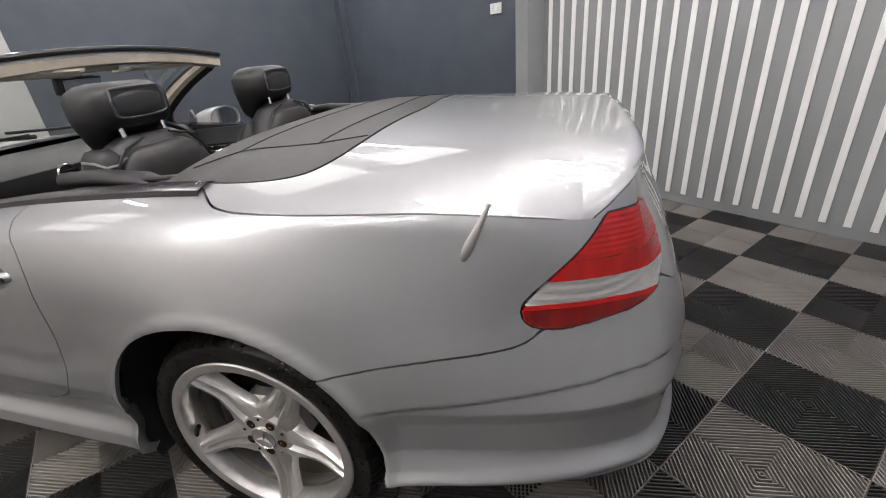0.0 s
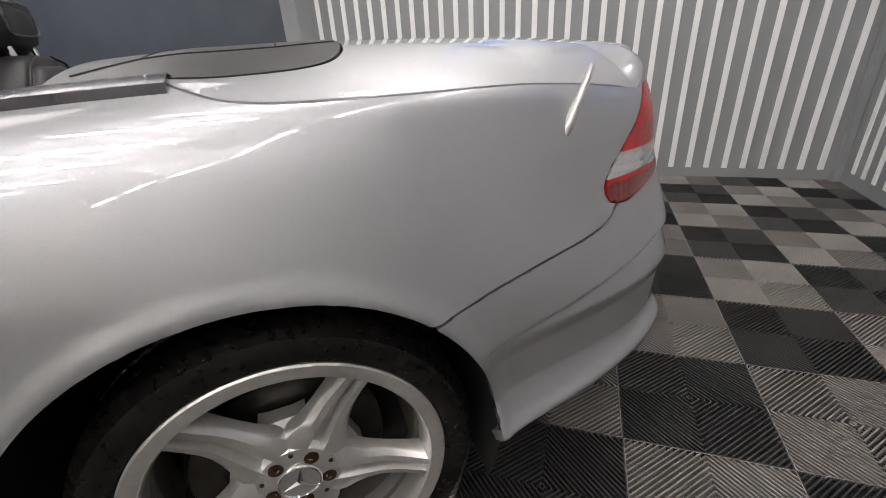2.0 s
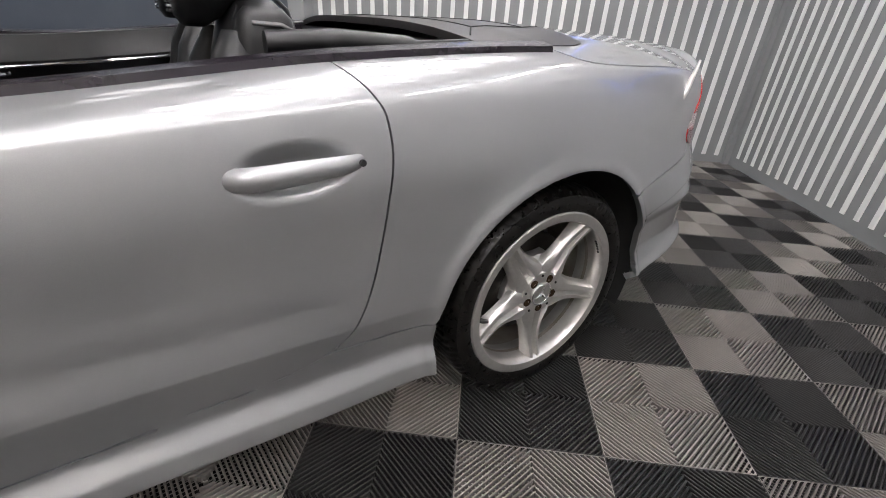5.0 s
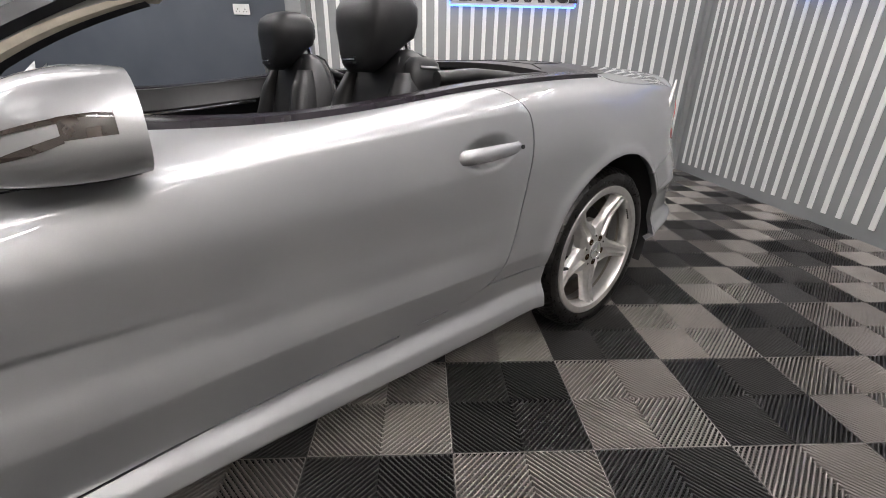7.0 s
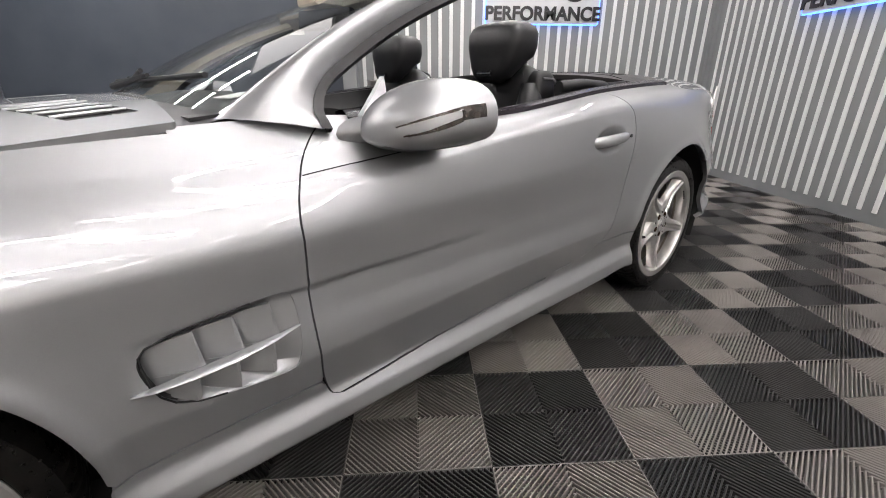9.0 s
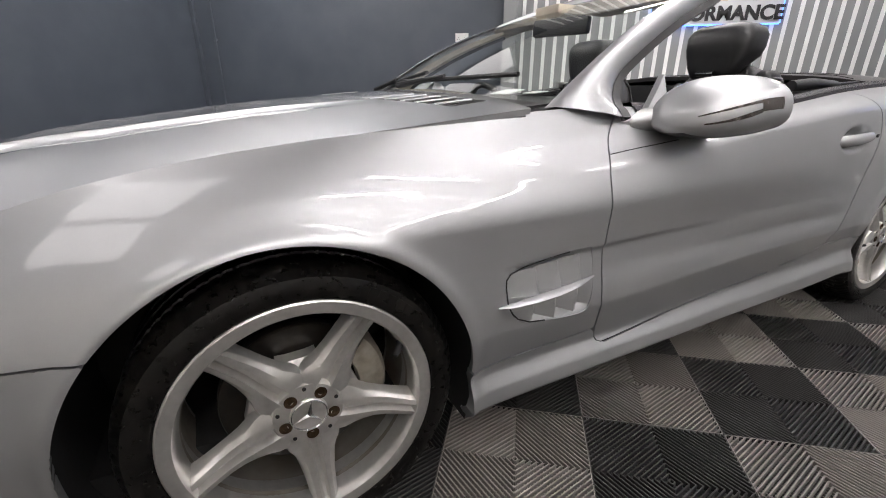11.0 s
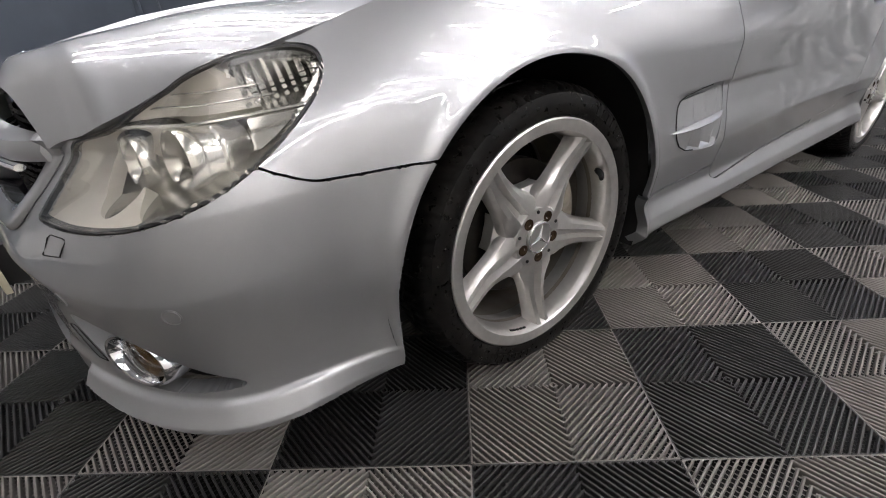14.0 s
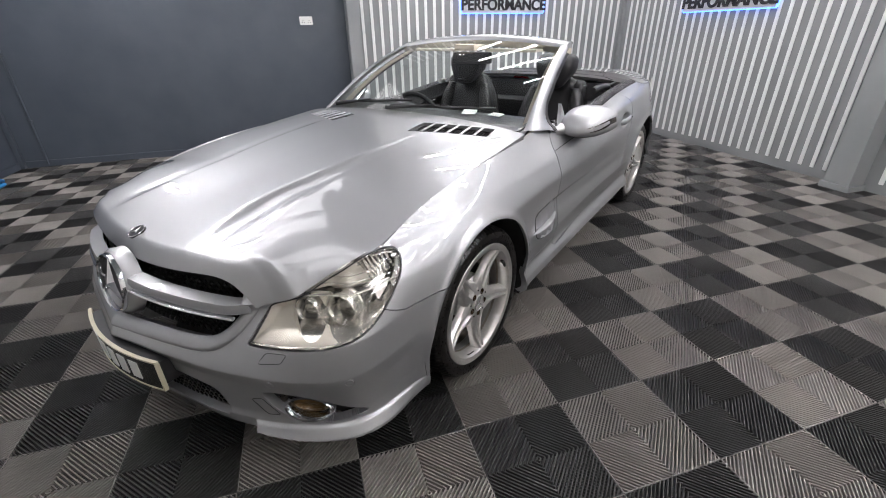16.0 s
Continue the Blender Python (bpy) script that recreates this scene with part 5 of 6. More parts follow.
    # bright shelf between the two halves, and thin rods above it
    for name, rise, deep, thick, x0, x1 in (("lamp_divider", 0.0, 0.006, 0.0045, 3.236, 2.990), ("lamp_rod", 0.019, 0.014, 0.0022, 3.20, 3.05), ("lamp_rod", 0.033, 0.014, 0.0022, 3.165, 3.06)):
        bm = bmesh.new()
        pts = []
        for x in np.linspace(x0, x1, 14):
            zz = split(x) + rise
            k = min(((abs(c[0] - x) + abs(c[2] - zz)) + 0.0, tuple(c)) for c in P[z > 0.004])[1]
            pts.append((k[0] - deep, s * (k[1] - deep), zz))
        tube(bm, pts, thick, 8, squash=0.7)
        part(name, bm, LAMP_CHROME, lens, "bright bar inside the headlamp")

# ---- tail lamps ----
for s in (1, -1):
    P = grid_between(0.6, 3.4, 200, 6.0, 10.0, 90)
    z = tail_zone(P)
    q = (-P[..., 0] - P[..., 1]) * 0.7071
    mid = 0.768 - 0.05 * (q + 0.09)
    band = np.minimum(0.025 - np.abs(P[..., 2] - mid), q + 0.106 - 0.8 * (P[..., 2] - 0.735))
    R = P.copy()
    R[..., 0] -= 0.0007 * np.sin((P[..., 2] - mid) * 2 * math.pi / 0.0105)
    lamp = part("tail_lamp", sheet(R, np.minimum(z - 0.0018, -band + 0.0008), 0.012, mirror=s < 0, lift=0.002), RED_LENS, car, "glossy red tail lamp lens")
    R = P.copy()
    R[..., 1] += 0.0013 * np.sin((P[..., 2] - mid) * 2 * math.pi / 0.0105)
    part("clear_band", sheet(R, np.minimum(z - 0.004, band), 0.012, mirror=s < 0, lift=0.001), CLEAR_LENS, lamp, "clear ribbed band of the tail lamp")
    for line in (0.066,):
        part("lens_joint", sheet(P, np.minimum(z - 0.004, 0.0016 - np.abs(P[..., 2] - mid - line)), 0.004, mirror=s < 0, lift=0.0034), RED_DARK, lamp, "dark red joint across the lens")
    low = np.minimum(z - 0.004, mid - 0.034 - P[..., 2])
    part("fog_segment", sheet(P, low, 0.004, mirror=s < 0, lift=0.003), RED_DARK, lamp, "darker red lower segment of the lens")
    part("lamp_seal", sheet(P, np.minimum(z + 0.0012, 0.0018 - z), 0.012, mirror=s < 0), TRIM_BLACK, lamp, "thin black seal")

# ---- nose: grille, star, plate, intakes, fog lamps ----
def nose_x(y, z):
    c = [(abs(col[j, 1]), col[j, 0]) for col, j in ((col, int(np.argmin(np.abs(col[:, 2] - z)))) for col in NOSE)]
    c.sort()
    return float(np.interp(abs(y), [a for a, b in c], [b for a, b in c]))


def outline_of(ring):
    """A four-sided outline with straight sides and small round corners."""
    out = []
    for k in range(4):
        a, b, c = (np.array(ring[(k + j) % 4]) for j in (-1, 0, 1))
        out += [tuple(b + (a - b) * 0.5), tuple(b + (a - b) * 0.16), tuple(b + (a - b) * 0.04 + (c - b) * 0.04), tuple(b + (c - b) * 0.16)]
    return out


NOSE = grid_between(9.6, 12.0, 60, nv=120)


def nose_frame(y, z, s):
    """A frame on the bumper skin, its third axis pointing outwards."""
    e = 0.02
    n = Vector((1.0, s * (nose_x(y - e, z) - nose_x(y + e, z)) / (2 * e), (nose_x(y, z - e) - nose_x(y, z + e)) / (2 * e)))
    return Matrix.Translation((nose_x(y, z), s * y, z)) @ n.to_track_quat("Z", "Y").to_matrix().to_4x4()
grille = part("grille", bmesh.new(), MESHBLACK, car, "black mesh grille with one silver bar and a large emblem")
bm = bmesh.new()
rows = []
for y in np.linspace(-0.52, 0.52, 40):
    rows.append([bm.verts.new((3.412 - (0.03 if z > 0.6 else 0) - 0.42 * y * y, y, z)) for z in (0.49, 0.60, 0.63, 0.682)])
for p, q in zip(rows, rows[1:]):
    for i in range(3):
        bm.faces.new((p[i], q[i], q[i + 1], p[i + 1]))
bmesh.ops.recalc_face_normals(bm, faces=bm.faces)
part("grille_backing", bm, SHELL_BLACK, grille)
bm = bmesh.new()
for r in range(12):
    z = 0.512 + 0.014 * r
    for k in range(44):
        y = -0.505 + 0.0235 * k + (0.01175 if r % 2 else 0)
        if abs(y) < 0.43 + 0.8 * (z - 0.512):
            x = 3.440 - (0.036 if z > 0.625 else 0) - 0.42 * y * y
            add_box(bm, -0.003, 0.003, -0.0085, 0.0085, -0.0042, 0.0042, 0.0, Matrix.Translation((x, y, z)) @ Matrix.Rotation(-0.84 * y, 4, "Z") @ Matrix.Rotation(0.5, 4, "Y"))
part("grille_mesh", bm, MESHBLACK, grille, "fine black honeycomb mesh", 0)["kind"] = "stuff"
for s in (1, -1):
    bm = bmesh.new()
    rows = []
    for y in np.linspace(0.05, 0.535, 20):
        x = 3.482 - 0.42 * y * y - 7.0 * max(0.0, y - 0.475) ** 2
        zc = 0.641 - 0.016 * (y / 0.5)
        h = 0.021
        rows.append([bm.verts.new((xx, s * y, zz)) for xx, zz in ((x - 0.05, zc + h), (x - 0.006, zc + h * 0.8), (x, zc), (x - 0.004, zc - h * 0.75), (x - 0.05, zc - h))])
    for p, q in zip(rows, rows[1:]):
        for i in range(4):
            bm.faces.new((p[i], q[i], q[i + 1], p[i + 1]))
    bm.faces.new(rows[-1])
    bmesh.ops.recalc_face_normals(bm, faces=bm.faces)
    part("grille_bar", bm, PAINT, grille, "silver horizontal grille bar")
    bm = bmesh.new()
    tube(bm, [(3.482 - 0.42 * y * y, s * y, 0.641 - 0.016 * (y / 0.5) - 0.0225) for y in np.linspace(0.06, 0.511, 14)], 0.0085, 8, squash=0.7)
    part("chrome_strip", bm, CHROME, grille, "bright strip under the grille bar")
P = grid_between(9.6, 12.0, 200, 4.0, 10.0, 130)
gz = nose_zone(P, GRILLE)
ridge = np.sqrt(np.clip(1 - ((gz + 0.020) / 0.021) ** 2, 0, 1))
P[..., 0] += 0.013 * ridge
part("grille_frame", sheet(P, np.minimum.reduce([gz + 0.041, -gz, 0.6425 - P[..., 2]]), 0.03, both=True), PAINT, grille, "silver frame round the grille", 60)
star_m = pose(3.492, 0, 0.614, 0, 80)
bm = bmesh.new()
lathe(bm, [(0.091, -0.012), (0.0925, 0.004), (0.0962, 0.008), (0.0998, 0.004), (0.1015, -0.012), (0.101, -0.05)], star_m, 72)
part("emblem_ring", bm, CHROME, grille, "large chrome emblem ring")
bm = bmesh.new()
for k in range(3):
    a = math.pi + 2 * math.pi * k / 3
    pts = [(0.092 * math.cos(a), 0.092 * math.sin(a), 0.0), (0.014 * math.cos(a + 1.05), 0.014 * math.sin(a + 1.05), -0.004), (0.014 * math.cos(a - 1.05), 0.014 * math.sin(a - 1.05), -0.004), (0, 0, 0.014)]
    vt, vl, vr, vc = (bm.verts.new(star_m @ Vector(p)) for p in pts)
    bm.faces.new((vt, vl, vc))
    bm.faces.new((vt, vc, vr))
bmesh.ops.recalc_face_normals(bm, faces=bm.faces)
part("emblem_star", bm, CHROME, grille, "chrome three-armed emblem", 0)
bm = bmesh.new()
lathe(bm, [(0.0895, -0.006), (0.0001, -0.006)], star_m, 48)
part("emblem_backing", bm, SIGN_BLACK, grille, "black disc behind the emblem")
bm = bmesh.new()
lathe(bm, [(0.115, -0.055), (0.113, -0.02), (0.103, -0.006)], star_m, 48)
part("emblem_collar", bm, PAINT, grille, "silver collar behind the emblem")
# small round badge on the bonnet
bx = 3.372
badge_m = Matrix.Translation((bx, 0, float(bonnet_z(np.array(bx), np.array(0.0))) + 0.002)) @ Matrix.Rotation(radians(24), 4, "Y")
bm = bmesh.new()
lathe(bm, [(0.0295, -0.004), (0.0295, 0.002), (0.028, 0.0032), (0.024, 0.002), (0.0001, 0.003)], badge_m, 36)
badge = part("bonnet_badge", bm, SIGN_BLACK, bonnet, "small round dark badge with a bright emblem")
bm = bmesh.new()
lathe(bm, [(0.0255, 0.002), (0.0275, 0.0042), (0.0295, 0.002)], badge_m, 36)
for k in range(3):
    a = math.pi + 2 * math.pi * k / 3
    vt, vl, vr, vc = (bm.verts.new(badge_m @ Vector(p)) for p in ((0.019 * math.cos(a), 0.019 * math.sin(a), 0.0032), (0.004 * math.cos(a + 1.05), 0.004 * math.sin(a + 1.05), 0.0032), (0.004 * math.cos(a - 1.05), 0.004 * math.sin(a - 1.05), 0.0032), (0, 0, 0.006)))
    bm.faces.new((vt, vl, vc))
    bm.faces.new((vt, vc, vr))
part("badge_emblem", bm, CHROME, badge, "bright ring and three arms", 0)
# number plate, bent round the bumper, its characters as bars
def plate_x(y):
    return 3.574 - 0.62 * y * y


def plate_piece(y0, y1, z0, z1, out, thick, n=24):
    """A bent slab in front of the bumper."""
    bm = bmesh.new()
    rows = []
    for y in np.linspace(y0, y1, n):
        x = plate_x(y) + out
        rows.append([bm.verts.new(p) for p in ((x - thick, y, z0), (x, y, z0), (x, y, z1), (x - thick, y, z1))])
    for p, q in zip(rows, rows[1:]):
        for k in range(4):
            bm.faces.new((p[k], q[k], q[(k + 1) % 4], p[(k + 1) % 4]))
    bm.faces.new(rows[0])
    bm.faces.new(rows[-1][::-1])
    bmesh.ops.recalc_face_normals(bm, faces=bm.faces)
    return bm


plate = part("number_plate", plate_piece(-0.260, 0.260, 0.318, 0.424, 0.0, 0.006), PLATE_BLACK, car, "black number plate bent round the bumper, in a pale edge", 20)
for y0, y1, z0, z1 in ((-0.264, 0.264, 0.4245, 0.4305), (-0.264, 0.264, 0.3115, 0.3175), (-0.266, -0.2605, 0.318, 0.424), (0.2605, 0.266, 0.318, 0.424)):
    part("plate_edge", plate_piece(y0, y1, z0, z1, 0.002, 0.012, 24 if y1 - y0 > 0.1 else 2), YELLOW_REFLECT, plate, "pale reflective edge", 20)
for k in range(6):
    y = -0.195 + 0.066 * k
    part("plate_bar", plate_piece(y, y + 0.042, 0.338, 0.405, 0.0025, 0.004, 4), PLASTIC_WHITE, plate, "pale bar in place of a character", 20)
part("plate_carrier", plate_piece(-0.25, 0.25, 0.325, 0.415, -0.0065, 0.07), TRIM_BLACK, plate, "black plate carrier", 20)
# lower intake and fog lamp recesses
P = grid_between(9.4, 12.0, 160, 0.0, 8.0, 110)
for nm, outline in (("lower_intake", INTAKE), ("fog_recess", FOG)):
    f = nose_zone(P, outline) + 0.014
    back = P.copy()
    back[..., 0] -= 0.06
    back[..., 1] = np.maximum(back[..., 1] - 0.02, 0) if nm == "fog_recess" else back[..., 1]
    if nm == "fog_recess":
        for s in (1, -1):
            part(nm, sheet(back, f, 0.0, mirror=s < 0), TRIM_BLACK, front_bumper, "black recess of the fog lamp")
    else:
        part(nm, sheet(back, f, 0.0, both=True), TRIM_BLACK, front_bumper, "black recess in the bumper")
bm = bmesh.new()
for r in range(7):
    z = 0.255 + 0.016 * r
    for k in range(42):
        y = -0.42 + 0.02 * k + (0.01 if r % 2 else 0)
        if abs(y) < 0.44 - max(0, z - 0.25) * 0.9:
            add_box(bm, -0.002, 0.002, -0.007, 0.007, -0.004, 0.004, 0.0, Matrix.Translation((3.480 - 0.36 * y * y, y, z)))
part("intake_mesh", bm, MESHBLACK, front_bumper, "black mesh in the lower intake", 0)["kind"] = "stuff"
for s in (1, -1):
    m = Matrix.Translation((3.318, s * 0.712, 0.316)) @ Vector((0.86, s * 0.50, 0.10)).to_track_quat("Z", "Y").to_matrix().to_4x4() @ Matrix.Diagonal((0.96, 0.55, 1.0, 1.0))
    bm = bmesh.new()
    lathe(bm, [(0.060, -0.040), (0.062, -0.012), (0.066, 0.000), (0.071, 0.006), (0.077, 0.007), (0.082, 0.002), (0.085, -0.010), (0.084, -0.04)], m, 72)
    fog = part("fog_lamp", bm, CHROME, front_bumper, "oval fog lamp in a chrome ring")
    bm = bmesh.new()
    lathe(bm, [(0.0615, -0.022), (0.04, -0.012), (0.0001, -0.006)], m, 40)
    part("fog_lens", bm, LENS_GLASS, fog, "clear fog lamp glass")
    bm = bmesh.new()
    lathe(bm, [(0.0615, -0.026), (0.045, -0.04), (0.02, -0.05), (0.0001, -0.05)], m, 40)
    part("fog_reflector", bm, AMBER_DARK, fog, "dark amber fog lamp reflector")
    # parking sensor and washer cover outlines
    bm = bmesh.new()
    lathe(bm, [(0.0001, 0.0016), (0.0108, 0.0016), (0.0114, -0.001), (0.0128, -0.001), (0.0134, 0.0012)], nose_frame(0.836, 0.433, s), 24)
    part("parking_sensor", bm, PAINT, front_bumper, "round silver parking sensor")
    bm = bmesh.new()
    lathe(bm, [(0.0001, 0.0016), (0.0108, 0.0016), (0.0114, -0.001), (0.0128, -0.001), (0.0134, 0.0012)], nose_frame(0.637, 0.421, s), 24)
    part("parking_sensor", bm, PAINT, front_bumper, "round silver parking sensor")
    bm = bmesh.new()
    ring = [(0.622, 0.520), (0.685, 0.526), (0.672, 0.497), (0.600, 0.485)]
    pts = [(nose_x(y, z) + 0.0005, s * y, z) for y, z in outline_of(ring)]
    tube(bm, pts, 0.0010, 5, closed=True)
    part("washer_seam", bm, SHELL_BLACK, front_bumper, "fine seam of the washer cover")
    bm = bmesh.new()
    ring = [(0.552, 0.339), (0.590, 0.349), (0.634, 0.284), (0.591, 0.279)]
    pts = [(nose_x(y, z) + 0.0005, s * y, z) for y, z in outline_of(ring)]
    tube(bm, pts, 0.0010, 5, closed=True)
    part("tow_cover_seam", bm, SHELL_BLACK, front_bumper, "fine seam of a square cover")

# ---- windscreen, pillars, header ----
def screen(t, q):
    """t from the left (-1 right) across, q from the foot (0) to the header (1)."""
    foot = np.array([1.96 - 0.11 * t * t, 0.715 * t, 0.938 - 0.030 * t * t])
    head = np.array([1.140 + 0.03 * t * t, 0.595 * t, 1.295 - 0.042 * t * t])
    p = foot + (head - foot) * q
    p[2] += 0.035 * math.sin(math.pi * q)
    return p


G = np.array([[screen(t, q) for q in np.linspace(0, 1, 24)] for t in np.linspace(-0.985, 0.985, 50)])
bm = sheet(G, np.ones(G.shape[:2]), 0.0)
ws = part("windscreen", bm, GLASS, car, "clear raked windscreen")
ws.visible_shadow = False
for s in (1, -1):
    bm = bmesh.new()
    rows = []
    qs = np.linspace(-0.03, 1.0, 26)
    for q in qs:
        c = screen(s * 1.0, q)
        w = 0.062 - 0.020 * q + 0.105 * max(0.0, 1 - q / 0.30) ** 2
        n_out = Vector((0.05, s * 0.92, 0.40)).normalized()
        n_back = Vector((-0.98, s * 0.34, -0.10)).lerp(Vector((-0.70, s * 0.16, -0.70)), min(1, max(0, q) / 0.30)).normalized()
        c = Vector(c)
        sec = [c + n_back * 0.0 - n_out * 0.004 + Vector((0.010, -s * 0.012, 0.008)), c + n_out * 0.016 + Vector((0.004, 0, 0.004)), c + n_out * 0.026 + n_back * w * 0.30, c + n_out * 0.020 + n_back * w * 0.72, c + n_out * 0.006 + n_back * w]
        rows.append([bm.verts.new(p) for p in sec])
    for p, q in zip(rows, rows[1:]):
        for i in range(4):
            bm.faces.new((p[i], q[i], q[i + 1], p[i + 1]))
    bmesh.ops.recalc_face_normals(bm, faces=bm.faces)
    pillar = part("windscreen_pillar", bm, PAINT, car, "silver windscreen pillar", 60)
    bm = bmesh.new()
    rows = []
    for q in qs:
        c = Vector(screen(s * 1.0, q))
        w = 0.062 - 0.020 * q + 0.105 * max(0.0, 1 - q / 0.30) ** 2
        n_out = Vector((0.05, s * 0.92, 0.40)).normalized()
        n_back = Vector((-0.98, s * 0.34, -0.10)).lerp(Vector((-0.70, s * 0.16, -0.70)), min(1, max(0, q) / 0.30)).normalized()
        sec = [c + n_out * 0.008 + n_back * w, c + n_out * 0.010 + n_back * (w + 0.022), c - n_out * 0.014 + n_back * (w + 0.026), c - n_out * 0.034 + n_back * (w * 0.9)]
        rows.append([bm.verts.new(p) for p in sec])
    for p, q in zip(rows, rows[1:]):
        for i in range(3):
            bm.faces.new((p[i], q[i], q[i + 1], p[i + 1]))
    bmesh.ops.recalc_face_normals(bm, faces=bm.faces)
    part("pillar_seal", bm, TRIM_BLACK, pillar, "black rubber seal along the pillar")
    bm = bmesh.new()
    rows = []
    for q in qs:
        c = Vector(screen(s * 1.0, q))
        w = 0.062 - 0.020 * q + 0.105 * max(0.0, 1 - q / 0.30) ** 2
        n_out = Vector((0.05, s * 0.92, 0.40)).normalized()
        n_back = Vector((-0.98, s * 0.34, -0.10)).lerp(Vector((-0.70, s * 0.16, -0.70)), min(1, max(0, q) / 0.30)).normalized()
        sec = [c - n_out * 0.034 + n_back * (w * 0.9), c - n_out * 0.050 + n_back * (w * 0.45), c - n_out * 0.036 + Vector((0.004, -s * 0.012, -0.004))]
        rows.append([bm.verts.new(p) for p in sec])
    for p, q in zip(rows, rows[1:]):
        for i in range(2):
            bm.faces.new((p[i], q[i], q[i + 1], p[i + 1]))
    bmesh.ops.recalc_face_normals(bm, faces=bm.faces)
    part("pillar_lining", bm, CREAM, pillar, "cream inner pillar lining")
bm = bmesh.new()
bl = bmesh.new()
rows, rl = [], []
for t in np.linspace(-1.03, 1.03, 40):
    c = Vector(screen(t, 1.0))
    rows.append([bm.verts.new(c + Vector(o)) for o in ((0.014, 0, -0.006), (0.006, 0, 0.010), (-0.024, 0, 0.022), (-0.068, 0, 0.028), (-0.086, 0, 0.016), (-0.088, 0, -0.006))])
    rl.append([bl.verts.new(c + Vector(o)) for o in ((-0.088, 0, -0.007), (-0.082, 0, -0.038), (-0.02, 0, -0.044), (0.014, 0, -0.008))])
for b, rr in ((bm, rows), (bl, rl)):
    for p, q in zip(rr, rr[1:]):
        for i in range(len(p) - 1):
            b.faces.new((p[i], q[i], q[i + 1], p[i + 1]))
    b.faces.new(rr[0])
    b.faces.new(rr[-1][::-1])
    bmesh.ops.recalc_face_normals(b, faces=b.faces)
header = part("screen_header", bm, PAINT, car, "silver windscreen header rail", 60)
part("header_lining", bl, CREAM, header, "cream lining under the header rail", 60)
bm = bmesh.new()
tube(bm, [tuple(Vector(screen(t, 1.0)) + Vector((-0.094, 0, 0.016))) for t in np.linspace(-1.02, 1.02, 24)], 0.011, 8)
part("header_seal", bm, TRIM_BLACK, header, "black rubber seal on the header rail")
for s in (1, -1):
    c = Vector(screen(s * 0.48, 1.0))
    part("sun_visor", box_bm(c.x - 0.03, c.x + 0.10, c.y - 0.17, c.y + 0.17, c.z - 0.062, c.z - 0.045, 0.006), CREAM, header, "cream folded sun visor")
bm = bmesh.new()
turned = Matrix.Translation((1.27, 0.03, 1.188)) @ Matrix.Rotation(0.34, 4, "Z") @ Matrix.Rotation(-0.12, 4, "Y")
add_box(bm, -0.018, 0.018, -0.128, 0.128, -0.034, 0.034, 0.016, turned)
mirror_in = part("rear_view_mirror", bm, TRIM_BLACK, header, "black rear-view mirror under the header")
bm = bmesh.new()
add_box(bm, -0.0215, -0.0185, -0.116, 0.116, -0.025, 0.025, 0.001, turned)
part("mirror_glass", bm, MIRROR, mirror_in, "mirror glass", 0)
bm = bmesh.new()
add_box(bm, 1.14, 1.33, -0.075, 0.075, 1.232, 1.268, 0.014)
part("mirror_foot", bm, CREAM, mirror_in, "cream overhead console over the mirror")
# cowl, wipers
bm = bmesh.new()
rows = []
for t in np.linspace(-1, 1, 40):
    f0 = screen(t, 0.02)
    ye = 0.735 * t
    zf = float(bonnet_z(np.array(1.94), np.array(ye))) - 0.022
    rows.append([bm.verts.new(p) for p in ((f0[0] - 0.02, f0[1], f0[2] - 0.012), (f0[0] + 0.01, f0[1], f0[2] - 0.012), (1.97, ye, zf), (2.02, ye, zf - 0.03))])
for p, q in zip(rows, rows[1:]):
    for i in range(3):
        bm.faces.new((p[i], q[i], q[i + 1], p[i + 1]))
bmesh.ops.recalc_face_normals(bm, faces=bm.faces)
part("cowl", bm, TRIM_BLACK, car, "black cowl under the windscreen")
for y0, y1 in ((-0.10, 0.52), (-0.58, 0.02)):
    bm = bmesh.new()
    a, b = Vector(screen(y0 / 0.7, 0.035)), Vector(screen(y1 / 0.7, 0.10))
    tube(bm, [tuple(a.lerp(b, k / 8) + Vector((0.010, 0, 0.018))) for k in range(9)], 0.007, 8)
    wiper = part("wiper", bm, TRIM_BLACK, car, "black windscreen wiper")
    bm = bmesh.new()
    tube(bm, [tuple(a + Vector((0.02, -0.03, 0.004))), tuple(a.lerp(b, 0.45) + Vector((0.014, 0, 0.028)))], [0.012, 0.006], 8)
    part("wiper_arm", bm, TRIM_BLACK, wiper)

